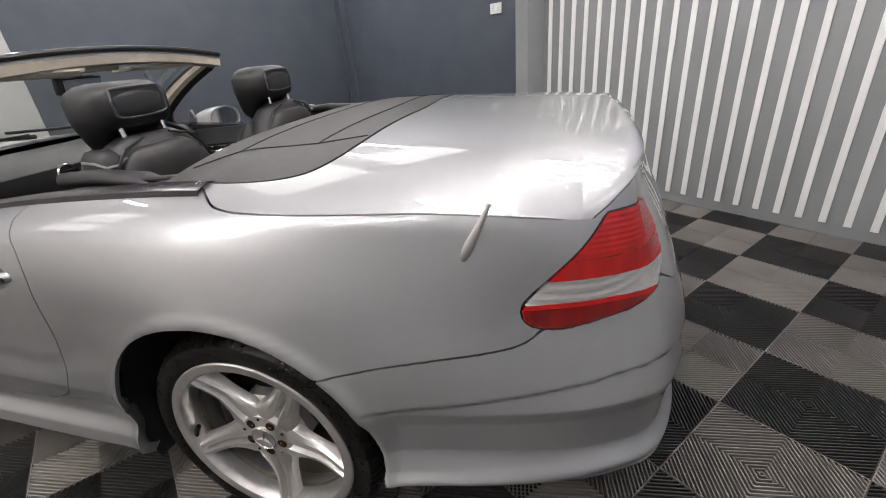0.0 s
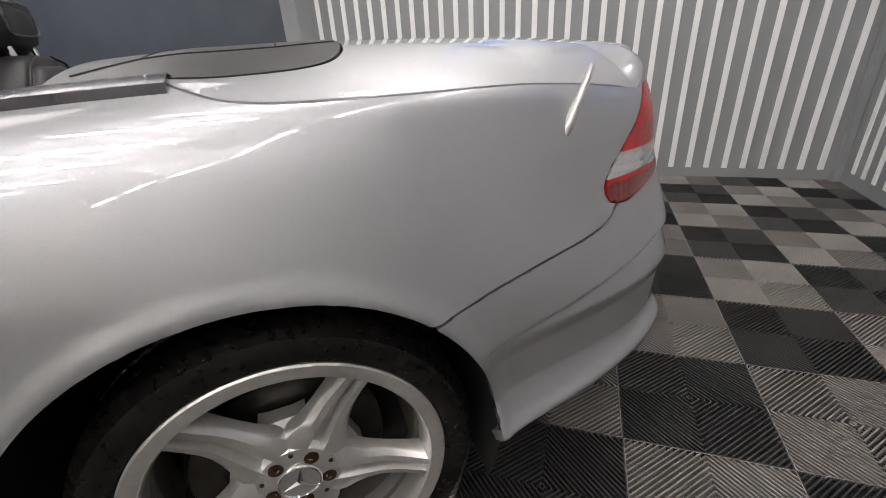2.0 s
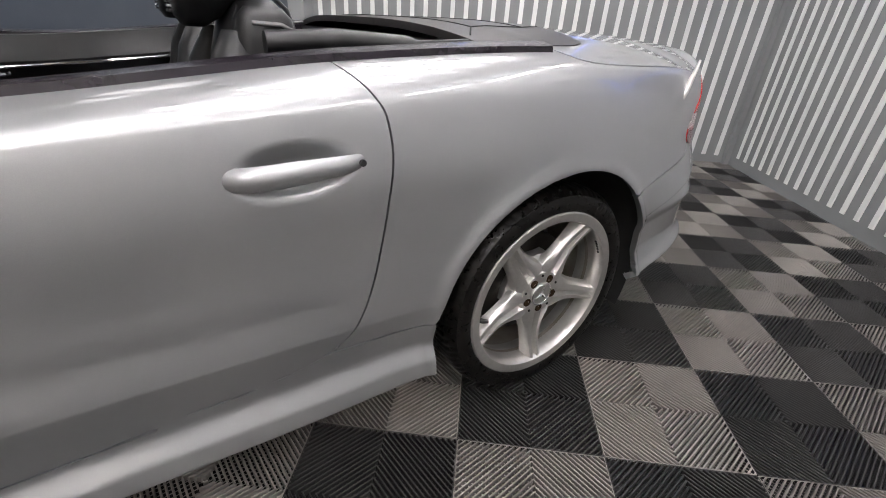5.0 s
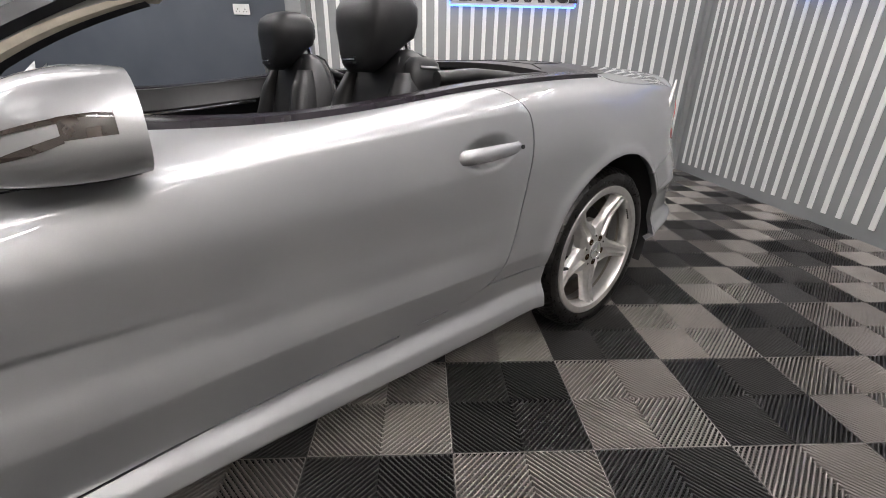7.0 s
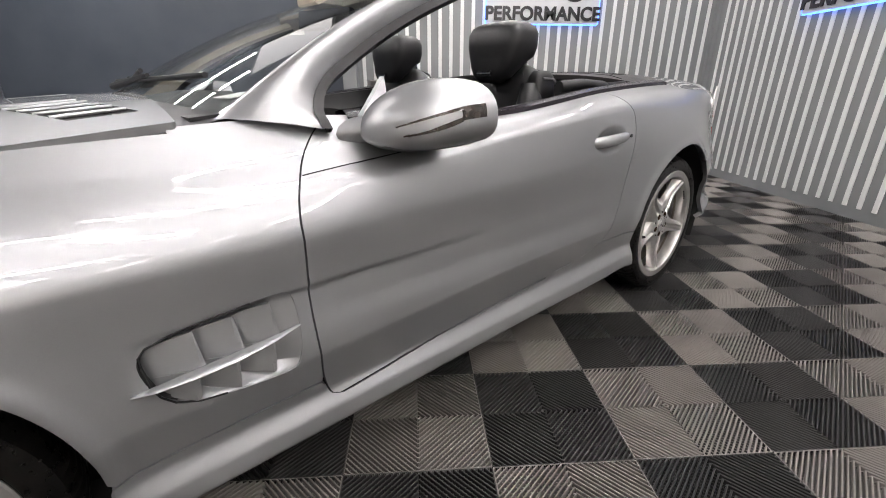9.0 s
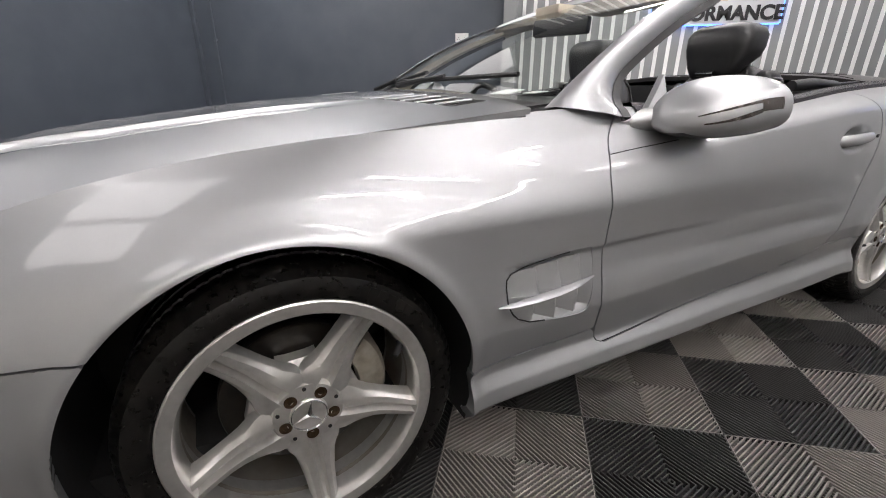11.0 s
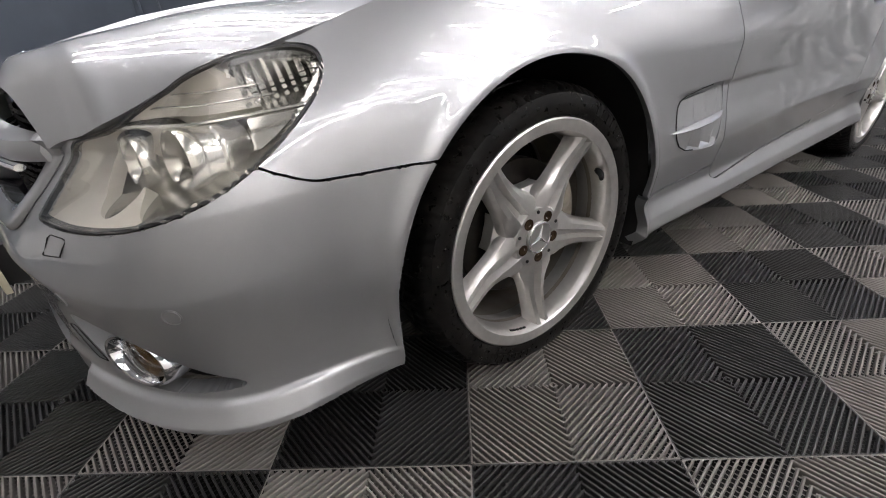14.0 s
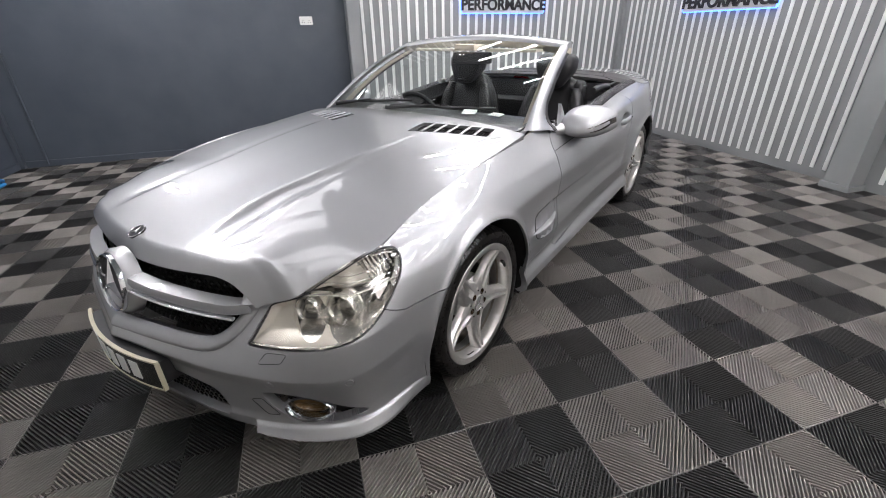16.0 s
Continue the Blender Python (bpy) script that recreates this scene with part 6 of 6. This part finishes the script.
# ---- door mirrors ----
for s in (1, -1):
    m = new("door_mirror")
    m.parent = car
    m.location = (-0.075, -0.004 * s, -0.006)
    m["label"] = "silver door mirror with a dark indicator slot"
    def skin(t, a, out=0.0):
        """A place on the shell: t from the glass (0) to the front (1), a round the section."""
        k = max(1 - t ** 2.4, 0.0) ** 0.5
        kz = max(1 - ((t - 0.25) / 0.75) ** 2, 0.0) ** 0.5 if t > 0.25 else 1 - 0.07 * ((0.25 - t) / 0.25) ** 2
        hy, hz = 0.132 * k + out, 0.085 * kz + out
        ca, sa = math.cos(a), math.sin(a)
        y = 0.900 - 0.035 * t + math.copysign(abs(ca) ** 0.82, ca) * hy
        z = 0.905 - 0.012 * t - 0.02 * t * t + math.copysign(abs(sa) ** 0.82, sa) * hz * (1.0 if sa > 0 else 0.74)
        return Vector((1.482 + 0.222 * t - 0.10 * max(0, y - 0.86) * t, s * y, z))
    bm = bmesh.new()
    ts = [0, 0.03, 0.1, 0.2, 0.3, 0.4, 0.5, 0.6, 0.7, 0.78, 0.85, 0.9, 0.94, 0.97, 0.985, 0.997]
    rows = [[bm.verts.new(skin(0.03, 2 * math.pi * j / 32, -0.012) + Vector((0.02, 0, 0))) for j in range(32)], [bm.verts.new(skin(0.0, 2 * math.pi * j / 32, -0.007)) for j in range(32)]]
    rows += [[bm.verts.new(skin(t, 2 * math.pi * j / 32)) for j in range(32)] for t in ts]
    for p, q in zip(rows, rows[1:]):
        for j in range(32):
            bm.faces.new((p[j], q[j], q[(j + 1) % 32], p[(j + 1) % 32]))
    bm.faces.new(rows[-1])
    bmesh.ops.recalc_face_normals(bm, faces=bm.faces)
    part("shell", bm, PAINT, m, "silver mirror shell", 60)

    def patch(bm, t0, t1, low, high):
        """A thin strip laid on the shell between two angles, which may change along it."""
        g = [[bm.verts.new(skin(t, low(t) + (high(t) - low(t)) * k / 4, 0.0012)) for k in range(5)] for t in np.linspace(t0, t1, 14)]
        for p, q in zip(g, g[1:]):
            for k in range(4):
                bm.faces.new((p[k], q[k], q[k + 1], p[k + 1]))
    bm = bmesh.new()
    patch(bm, 0.14, 0.40, lambda t: 0.05, lambda t: 0.33)
    patch(bm, 0.39, 0.90, lambda t: 0.255 - 0.1 * (t - 0.34), lambda t: 0.33 - 0.12 * (t - 0.34))
    patch(bm, 0.39, 0.86, lambda t: 0.05 - 0.40 * (t - 0.34), lambda t: 0.13 - 0.40 * (t - 0.34))
    bmesh.ops.recalc_face_normals(bm, faces=bm.faces)
    part("indicator", bm, DARK_GLASS, m, "dark arrow-shaped indicator slots")
    bm = bmesh.new()
    patch(bm, 0.06, 0.92, lambda t: -2.4, lambda t: -1.0)
    bmesh.ops.recalc_face_normals(bm, faces=bm.faces)
    part("underside", bm, TRIM_BLACK, m, "black plastic underside")
    bm = bmesh.new()
    rows = []
    for t in np.linspace(0, 1, 8):
        c = Vector((1.665 - 0.10 * t, s * (0.775 + 0.085 * t), 0.870 + 0.020 * t))
        r = 0.046 - 0.012 * t
        rows.append([bm.verts.new(c + Vector((r * 1.5 * math.cos(a), 0.012 * s * math.cos(a), r * 0.75 * math.sin(a)))) for a in (2 * math.pi * k / 14 for k in range(14))])
    for p, q in zip(rows, rows[1:]):
        for j in range(14):
            bm.faces.new((p[j], q[j], q[(j + 1) % 14], p[(j + 1) % 14]))
    bmesh.ops.recalc_face_normals(bm, faces=bm.faces)
    part("mirror_arm", bm, PAINT, m, "silver mirror foot", 60)
    bm = bmesh.new()
    vs = [(1.672, 0.782, 0.893), (1.590, 0.792, 0.885), (1.572, 0.742, 0.990)]
    a = [bm.verts.new((x, s * y, z)) for x, y, z in vs]
    b = [bm.verts.new((x, s * (y - 0.018), z)) for x, y, z in vs]
    bm.faces.new(a)
    bm.faces.new(b[::-1])
    for i in range(3):
        bm.faces.new((a[i], b[i], b[(i + 1) % 3], a[(i + 1) % 3]))
    bmesh.ops.recalc_face_normals(bm, faces=bm.faces)
    part("mirror_sail", bm, PAINT, m, "silver triangle at the foot of the mirror", 20)
    bm = bmesh.new()
    lathe(bm, [(0.0001, 0.0), (0.072, 0.0), (0.074, -0.003)], Matrix.Translation((1.492, s * 0.900, 0.912)) @ Matrix.Rotation(-math.pi / 2, 4, "Y") @ Matrix.Diagonal((0.90, 1.60, 1, 1)), 40)
    part("mirror_glass", bm, MIRROR, m, "mirror glass")

# ---- aerial on the rear quarter ----
bm = bmesh.new()
tube(bm, [(-0.530, 0.772, 0.806), (-0.543, 0.782, 0.832), (-0.558, 0.786, 0.866), (-0.590, 0.782, 0.930), (-0.602, 0.779, 0.956)], [0.004, 0.0105, 0.0105, 0.006, 0.0035], 12)
part("aerial", bm, ALLOY, car, "short silver-grey stub aerial")

# ---- cabin ----
def loft(name, rings, material, parent, label="", smooth=60, caps=True):
    """A closed skin through rings of equal counts."""
    bm = bmesh.new()
    rows = [[bm.verts.new(p) for p in r] for r in rings]
    n = len(rows[0])
    for a, b in zip(rows, rows[1:]):
        for i in range(n):
            bm.faces.new((a[i], b[i], b[(i + 1) % n], a[(i + 1) % n]))
    if caps:
        bm.faces.new(rows[0])
        bm.faces.new(rows[-1][::-1])
    bmesh.ops.recalc_face_normals(bm, faces=bm.faces)
    return part(name, bm, material, parent, label, smooth)


def oval(c, ax, az, n=20, power=0.7, axis="x"):
    """A rounded rectangle of half sizes ax (across) and az (fore and aft) in the level plane at c."""
    out = []
    for k in range(n):
        a = 2 * math.pi * k / n
        u = math.copysign(abs(math.cos(a)) ** power, math.cos(a)) * ax
        v = math.copysign(abs(math.sin(a)) ** power, math.sin(a)) * az
        out.append((c[0] + v, c[1] + u, c[2]))
    return out


part("cabin_floor", box_bm(0.15, 1.95, -0.70, 0.70, 0.24, 0.30, 0.01), CARPET, car, "dark carpet floor")
part("bulkhead", box_bm(0.12, 0.20, -0.69, 0.69, 0.28, 0.965, 0.02), LEATHER, car, "black leather rear bulkhead")
part("rear_shelf", box_bm(0.19, 0.42, -0.68, 0.68, 0.62, 0.83, 0.03), LEATHER, car, "black trim behind the seats")
part("tunnel", box_bm(0.35, 1.75, -0.13, 0.13, 0.28, 0.62, 0.03), LEATHER, car, "black centre console")
for y in (-0.37, 0.37):
    seat = new("seat")
    seat.parent = car
    seat.location = (-0.045, 0, -0.015)
    seat["label"] = "black leather sports seat with integrated belts"
    rings = []
    for z, dx, w, d in ((0.50, 0.02, 0.23, 0.07), (0.60, 0.02, 0.255, 0.09), (0.74, 0.005, 0.25, 0.092), (0.85, -0.01, 0.232, 0.088), (0.93, -0.018, 0.205, 0.080), (0.99, -0.022, 0.172, 0.068), (1.03, -0.025, 0.135, 0.052), (1.052, -0.028, 0.09, 0.032)):
        rings.append(oval((0.68 + dx, y, z), w, d, 28, 0.62))
    loft("backrest", rings, LEATHER, seat)
    # hard shell at the back of the seat, with its pale edge
    rings = []
    for z, w, d in ((0.55, 0.235, 0.05), (0.75, 0.228, 0.055), (0.88, 0.205, 0.052), (0.96, 0.168, 0.045), (1.005, 0.125, 0.034), (1.02, 0.09, 0.02)):
        rings.append(oval((0.612 + 0.02 * (1.02 - z), y, z), w, d, 24, 0.62))
    loft("back_shell", rings, DECK_PLASTIC, seat, "black shell at the back of the seat")
    for q in (-1, 1):
        rings = []
        for z, dx, w, d in ((0.48, 0.05, 0.04, 0.06), (0.62, 0.065, 0.05, 0.075), (0.78, 0.052, 0.052, 0.07), (0.91, 0.03, 0.045, 0.055), (0.985, 0.012, 0.03, 0.03)):
            rings.append(oval((0.70 + dx, y + q * (0.20 - 0.05 * max(0, z - 0.8) / 0.2), z), w, d, 16, 0.8))
        loft("side_bolster", rings, LEATHER, seat)
        bm = bmesh.new()
        tube(bm, [(0.765, y + q * 0.150, 0.54), (0.755, y + q * 0.150, 0.74), (0.735, y + q * 0.135, 0.92), (0.70, y + q * 0.105, 1.03)], 0.0035, 6)
        part("piping", bm, TRIM_BLACK, seat, "dark seam of the seat back")
        bm = bmesh.new()
        tube(bm, [(0.60, y + q * 0.222, 0.80), (0.598, y + q * 0.205, 0.90), (0.598, y + q * 0.172, 0.975), (0.600, y + q * 0.125, 1.026), (0.604, y + q * 0.05, 1.046)], 0.0045, 8)
        part("shell_edge", bm, LEATHER, seat, "piped edge of the seat shell")
    rings = []
    for z, w, d, dx in ((0.985, 0.050, 0.022, 0.062), (1.005, 0.080, 0.044, 0.052), (1.04, 0.104, 0.062, 0.036), (1.072, 0.122, 0.080, 0.014), (1.085, 0.130, 0.090, 0.004), (1.12, 0.139, 0.095, 0.0), (1.165, 0.141, 0.092, -0.002), (1.19, 0.128, 0.080, -0.004), (1.205, 0.104, 0.058, -0.004), (1.211, 0.070, 0.034, -0.004)):
        rings.append(oval((0.715 + dx, y, z), w, d, 36, 0.55))
    hr = loft("headrest", rings, LEATHER, seat, "black padded headrest")
    bm = bmesh.new()
    pts = rounded([(-0.072, 1.108), (0.072, 1.108), (0.092, 1.135), (0.088, 1.180), (0.068, 1.192), (-0.068, 1.192), (-0.088, 1.180), (-0.092, 1.135)], 4)

    def rear_face(z):
        return 0.6245 + 0.20 * max(0.0, z - 1.165) + 0.05 * max(0.0, 1.13 - z)
    tube(bm, [(rear_face(z), y + u, z) for u, z in pts], 0.0042, 8, closed=True)
    part("headrest_frame", bm, STITCH_DARK, hr, "grey rim on the back of the headrest")
    bm = bmesh.new()
    vs = [bm.verts.new((rear_face(z) - 0.0015, y + u * 0.97, z)) for u, z in pts]
    bm.faces.new(vs)
    part("headrest_panel", bm, CARPET, hr, "dark cloth panel on the back of the headrest")
    for k in range(3):
        part("headrest_slot", box_bm(0.812, 0.822, y - 0.036, y + 0.036, 1.010 + 0.009 * k, 1.015 + 0.009 * k, 0.001), CHROME if k == 1 else TRIM_BLACK, hr, "thin slot at the foot of the headrest")
    for q in (-1, 1):
        bm = bmesh.new()
        tube(bm, [(0.640, y + q * 0.075, 1.02), (0.652, y + q * 0.075, 1.085)], 0.0085, 10)
        part("headrest_post", bm, CHROME, seat, "bright headrest post")
        bm = bmesh.new()
        lathe(bm, [(0.019, 0.0), (0.017, 0.007), (0.009, 0.009)], pose(0.644, y + q * 0.075, 1.038), 16)
        part("post_collar", bm, ALLOY, seat, "bright collar of the headrest post")
    # belt outlet on the outer shoulder
    sgn = 1 if y > 0 else -1
    rings = []
    for z, w, d in ((0.90, 0.040, 0.060), (0.97, 0.040, 0.062), (1.01, 0.034, 0.054), (1.03, 0.022, 0.036)):
        rings.append(oval((0.66, y + sgn * 0.165, z), w, d, 18, 0.6))
    loft("belt_outlet", rings, LEATHER, seat, "black belt outlet on the seat shoulder")
    bm = bmesh.new()
    tube(bm, [(0.600, y + sgn * 0.130, 1.000), (0.600, y + sgn * 0.165, 0.985), (0.602, y + sgn * 0.198, 0.985), (0.635, y + sgn * 0.206, 1.000), (0.69, y + sgn * 0.200, 1.002)], 0.004, 8)
    part("belt_guide", bm, STITCH, seat, "pale edge of the belt outlet")
    rings = []
    for x, z, h in ((0.66, 0.50, 0.06), (0.85, 0.50, 0.075), (1.05, 0.52, 0.075), (1.15, 0.53, 0.05)):
        rings.append([(x, y + 0.25 * math.copysign(abs(math.cos(a)) ** 0.6, math.cos(a)), z - 0.05 + h * math.copysign(abs(math.sin(a)) ** 0.6, math.sin(a))) for a in (2 * math.pi * k / 20 for k in range(20))])
    loft("cushion", rings, LEATHER, seat)

# roll bar covers and bright hinge fittings behind the seats
for s in (1, -1):
    rings = []
    for x, z, w in ((0.26, 0.93, 0.03), (0.34, 0.958, 0.035), (0.50, 0.965, 0.035), (0.64, 0.955, 0.02)):
        rings.append([(x, s * 0.640 + w * math.cos(a), z + 0.022 * math.sin(a)) for a in (2 * math.pi * k / 14 for k in range(14))])
    loft("hinge_cover", rings, LEATHER, car, "black padded cover by the roof hinge")
    if s < 0:
        bm = bmesh.new()
        add_box(bm, 0.60, 0.68, s * 0.650 - 0.018, s * 0.650 + 0.018, 0.952, 0.985, 0.008)
        part("roof_latch", bm, ALLOY, car, "bright metal roof latch")
    bm = bmesh.new()
    tube(bm, [(0.40, s * 0.64, 0.962), (0.28, s * 0.66, 0.968), (0.18, s * 0.665, 0.975)], 0.012, 8, squash=0.5)
    part("quarter_trim", bm, TRIM_BLACK, car, "black trim by the rear quarter")

# dashboard with vents and binnacle
rings = []
for y in np.linspace(-0.69, 0.69, 25):
    lump = 0.035 * math.exp(-((y + 0.37) / 0.13) ** 2)
    rings.append([(1.90, y, 0.70), (1.92, y, 0.905), (1.72, y, 0.925 + lump * 0.5), (1.54, y, 0.905 + lump), (1.47, y, 0.86 + lump * 0.5), (1.46, y, 0.78), (1.50, y, 0.60), (1.60, y, 0.50)])
dash = loft("dashboard", rings, LEATHER, car, "black leather dashboard with round vents", 45)
for y in (-0.60, -0.10, 0.10, 0.60):
    bm = bmesh.new()
    lathe(bm, [(0.034, 0.0), (0.042, 0.006), (0.047, 0.0), (0.047, -0.02)], pose(1.462, y, 0.825, 0, -85), 32)
    vent = part("air_vent", bm, CHROME, dash, "round chrome-edged air vent")
    bm = bmesh.new()
    for k in range(4):
        add_box(bm, 1.452, 1.468, y - 0.03, y + 0.03, 0.804 + 0.012 * k, 0.807 + 0.012 * k)
    part("vent_slats", bm, TRIM_BLACK, vent, "", 0)
part("console_panel", box_bm(1.40, 1.475, -0.12, 0.12, 0.58, 0.77, 0.012), TRIM_BLACK, dash, "black control panel with rows of buttons")
# steering wheel on the right-hand side
sw = new("steering_wheel")
sw.parent = car
sw["label"] = "black leather steering wheel with spokes"
sm = pose(1.33, -0.37, 0.80, 0, -66)
bm = bmesh.new()
rows = []
for k in range(48):
    a = 2 * math.pi * k / 48
    c = Vector((0.178 * math.cos(a), 0.178 * math.sin(a), 0))
    rows.append(sm @ c)
tube(bm, rows, 0.015, 10, closed=True)
part("rim", bm, LEATHER, sw)
rings = []
for z, r in ((-0.035, 0.05), (0.0, 0.068), (0.018, 0.055)):
    rings.append([tuple(sm @ Vector((r * math.cos(a), r * 1.1 * math.sin(a), z))) for a in (2 * math.pi * k / 24 for k in range(24))])
loft("hub", rings, LEATHER, sw)
for a in (math.pi / 2, -math.pi / 2, math.pi):
    bm = bmesh.new()
    tube(bm, [tuple(sm @ Vector((0.05 * math.cos(a), 0.05 * math.sin(a), 0))), tuple(sm @ Vector((0.172 * math.cos(a), 0.172 * math.sin(a), 0)))], [0.022, 0.013], 10, squash=0.6)
    part("spoke", bm, ALLOY, sw, "grey steering wheel spoke")
# papers lying on the dashboard behind the glass
for x, y, w, a in ((1.70, 0.28, 0.10, 20), (1.72, 0.46, 0.05, -12)):
    bm = bmesh.new()
    add_box(bm, -w / 2, w / 2, -0.04, 0.04, 0.0, 0.002, 0.0, pose(x, y, 0.935, 0, 8, a))
    tagged(part("paper", bm, PAPER, None, "", 0), "small white paper lying on the dashboard", "paper").matrix_world = car.matrix_world.copy()

# ---- ribbed floor tiles ----
def tile_mesh(name, material):
    """One 40 cm tile: four quarters of slanting ribs that form nested diamonds, over low cross bars and a rim."""
    bm = bmesh.new()
    half, step, w, top, low = T / 2, 0.0167, 0.0024, 0.0, -0.0195

    def bar(ax, ay, bx, by, wd, zt, zb, sides=True):
        """A rib with a rounded top, or a plain strip."""
        dx, dy = bx - ax, by - ay
        ln = math.hypot(dx, dy)
        if ln < 0.003:
            return
        ux, uy = -dy / ln, dx / ln
        prof = ((wd, zb), (wd, zt - 0.0016), (wd * 0.55, zt), (-wd * 0.55, zt), (-wd, zt - 0.0016), (-wd, zb)) if sides else ((wd, zt), (-wd, zt))
        p = [bm.verts.new((ax + ux * o, ay + uy * o, z)) for o, z in prof]
        q = [bm.verts.new((bx + ux * o, by + uy * o, z)) for o, z in prof]
        for k in range(len(prof) - 1):
            bm.faces.new((p[k], p[k + 1], q[k + 1], q[k]))
    e = half - 0.0015
    for sx in (1, -1):
        for sy in (1, -1):
            c = step * 0.5
            while c < 2 * e - 0.004:
                x0, y0 = (c, 0.0) if c <= e else (e, c - e)
                x1, y1 = (0.0, c) if c <= e else (c - e, e)
                bar(sx * x0, sy * y0, sx * x1, sy * y1, w, top, low)
                c += step
            k = -e + 0.02
            while k < e:
                x0, y0 = (max(k, 0), max(-k, 0))
                x1, y1 = (e, e - k) if k >= 0 else (e + k, e)
                bar(sx * x0, sy * y0, sx * x1, sy * y1, 0.0015, -0.0095, -0.012, False)
                k += 0.0167
    for a, b, c, d in ((-e, -e, e, -e), (e, -e, e, e), (e, e, -e, e), (-e, e, -e, -e)):
        bar(a, b, c, d, 0.0014, -0.001, low, False)
    me = bpy.data.meshes.new(name)
    bm.to_mesh(me)
    bm.free()
    me.materials.append(material)
    return me


far_places = []
TILES = [tile_mesh("grey_tile", TILE_GREY), tile_mesh("black_tile", TILE_BLACK)]
for i in range(math.floor(WEST / T), math.ceil(EAST / T)):
    for j in range(math.floor(SOUTH / T), math.ceil(NORTH / T)):
        me = TILES[(i + j) % 2]
        cx, cy = (i + 0.5) * T, (j + 0.5) * T
        if -4.4 <= cx and -3.0 <= cy <= 3.3:
            o = new("floor_tile", me)
            o.parent = floor
            o.location = (cx, cy, 0)
        else:
            far_places.append(((i + j) % 2, cx, cy))
for which, nm in ((0, "far_grey_tiles"), (1, "far_black_tiles")):
    src = TILES[which]
    n = len(src.vertices)
    co = np.empty(n * 3)
    src.vertices.foreach_get("co", co)
    co = co.reshape(-1, 3)
    fs = [tuple(p.vertices) for p in src.polygons]
    vs, faces = [], []
    for w, cx, cy in far_places:
        if w == which:
            base = len(vs)
            vs.extend(map(tuple, co + np.array([cx, cy, 0])))
            faces.extend(tuple(base + k for k in q) for q in fs)
    me = bpy.data.meshes.new(nm)
    me.from_pydata(vs, [], faces)
    me.materials.append(TILE_GREY if which == 0 else TILE_BLACK)
    o = tagged(new(nm, me), "ribbed plastic floor tiles along the far edges of the bay", kind="stuff")
    o.parent = floor
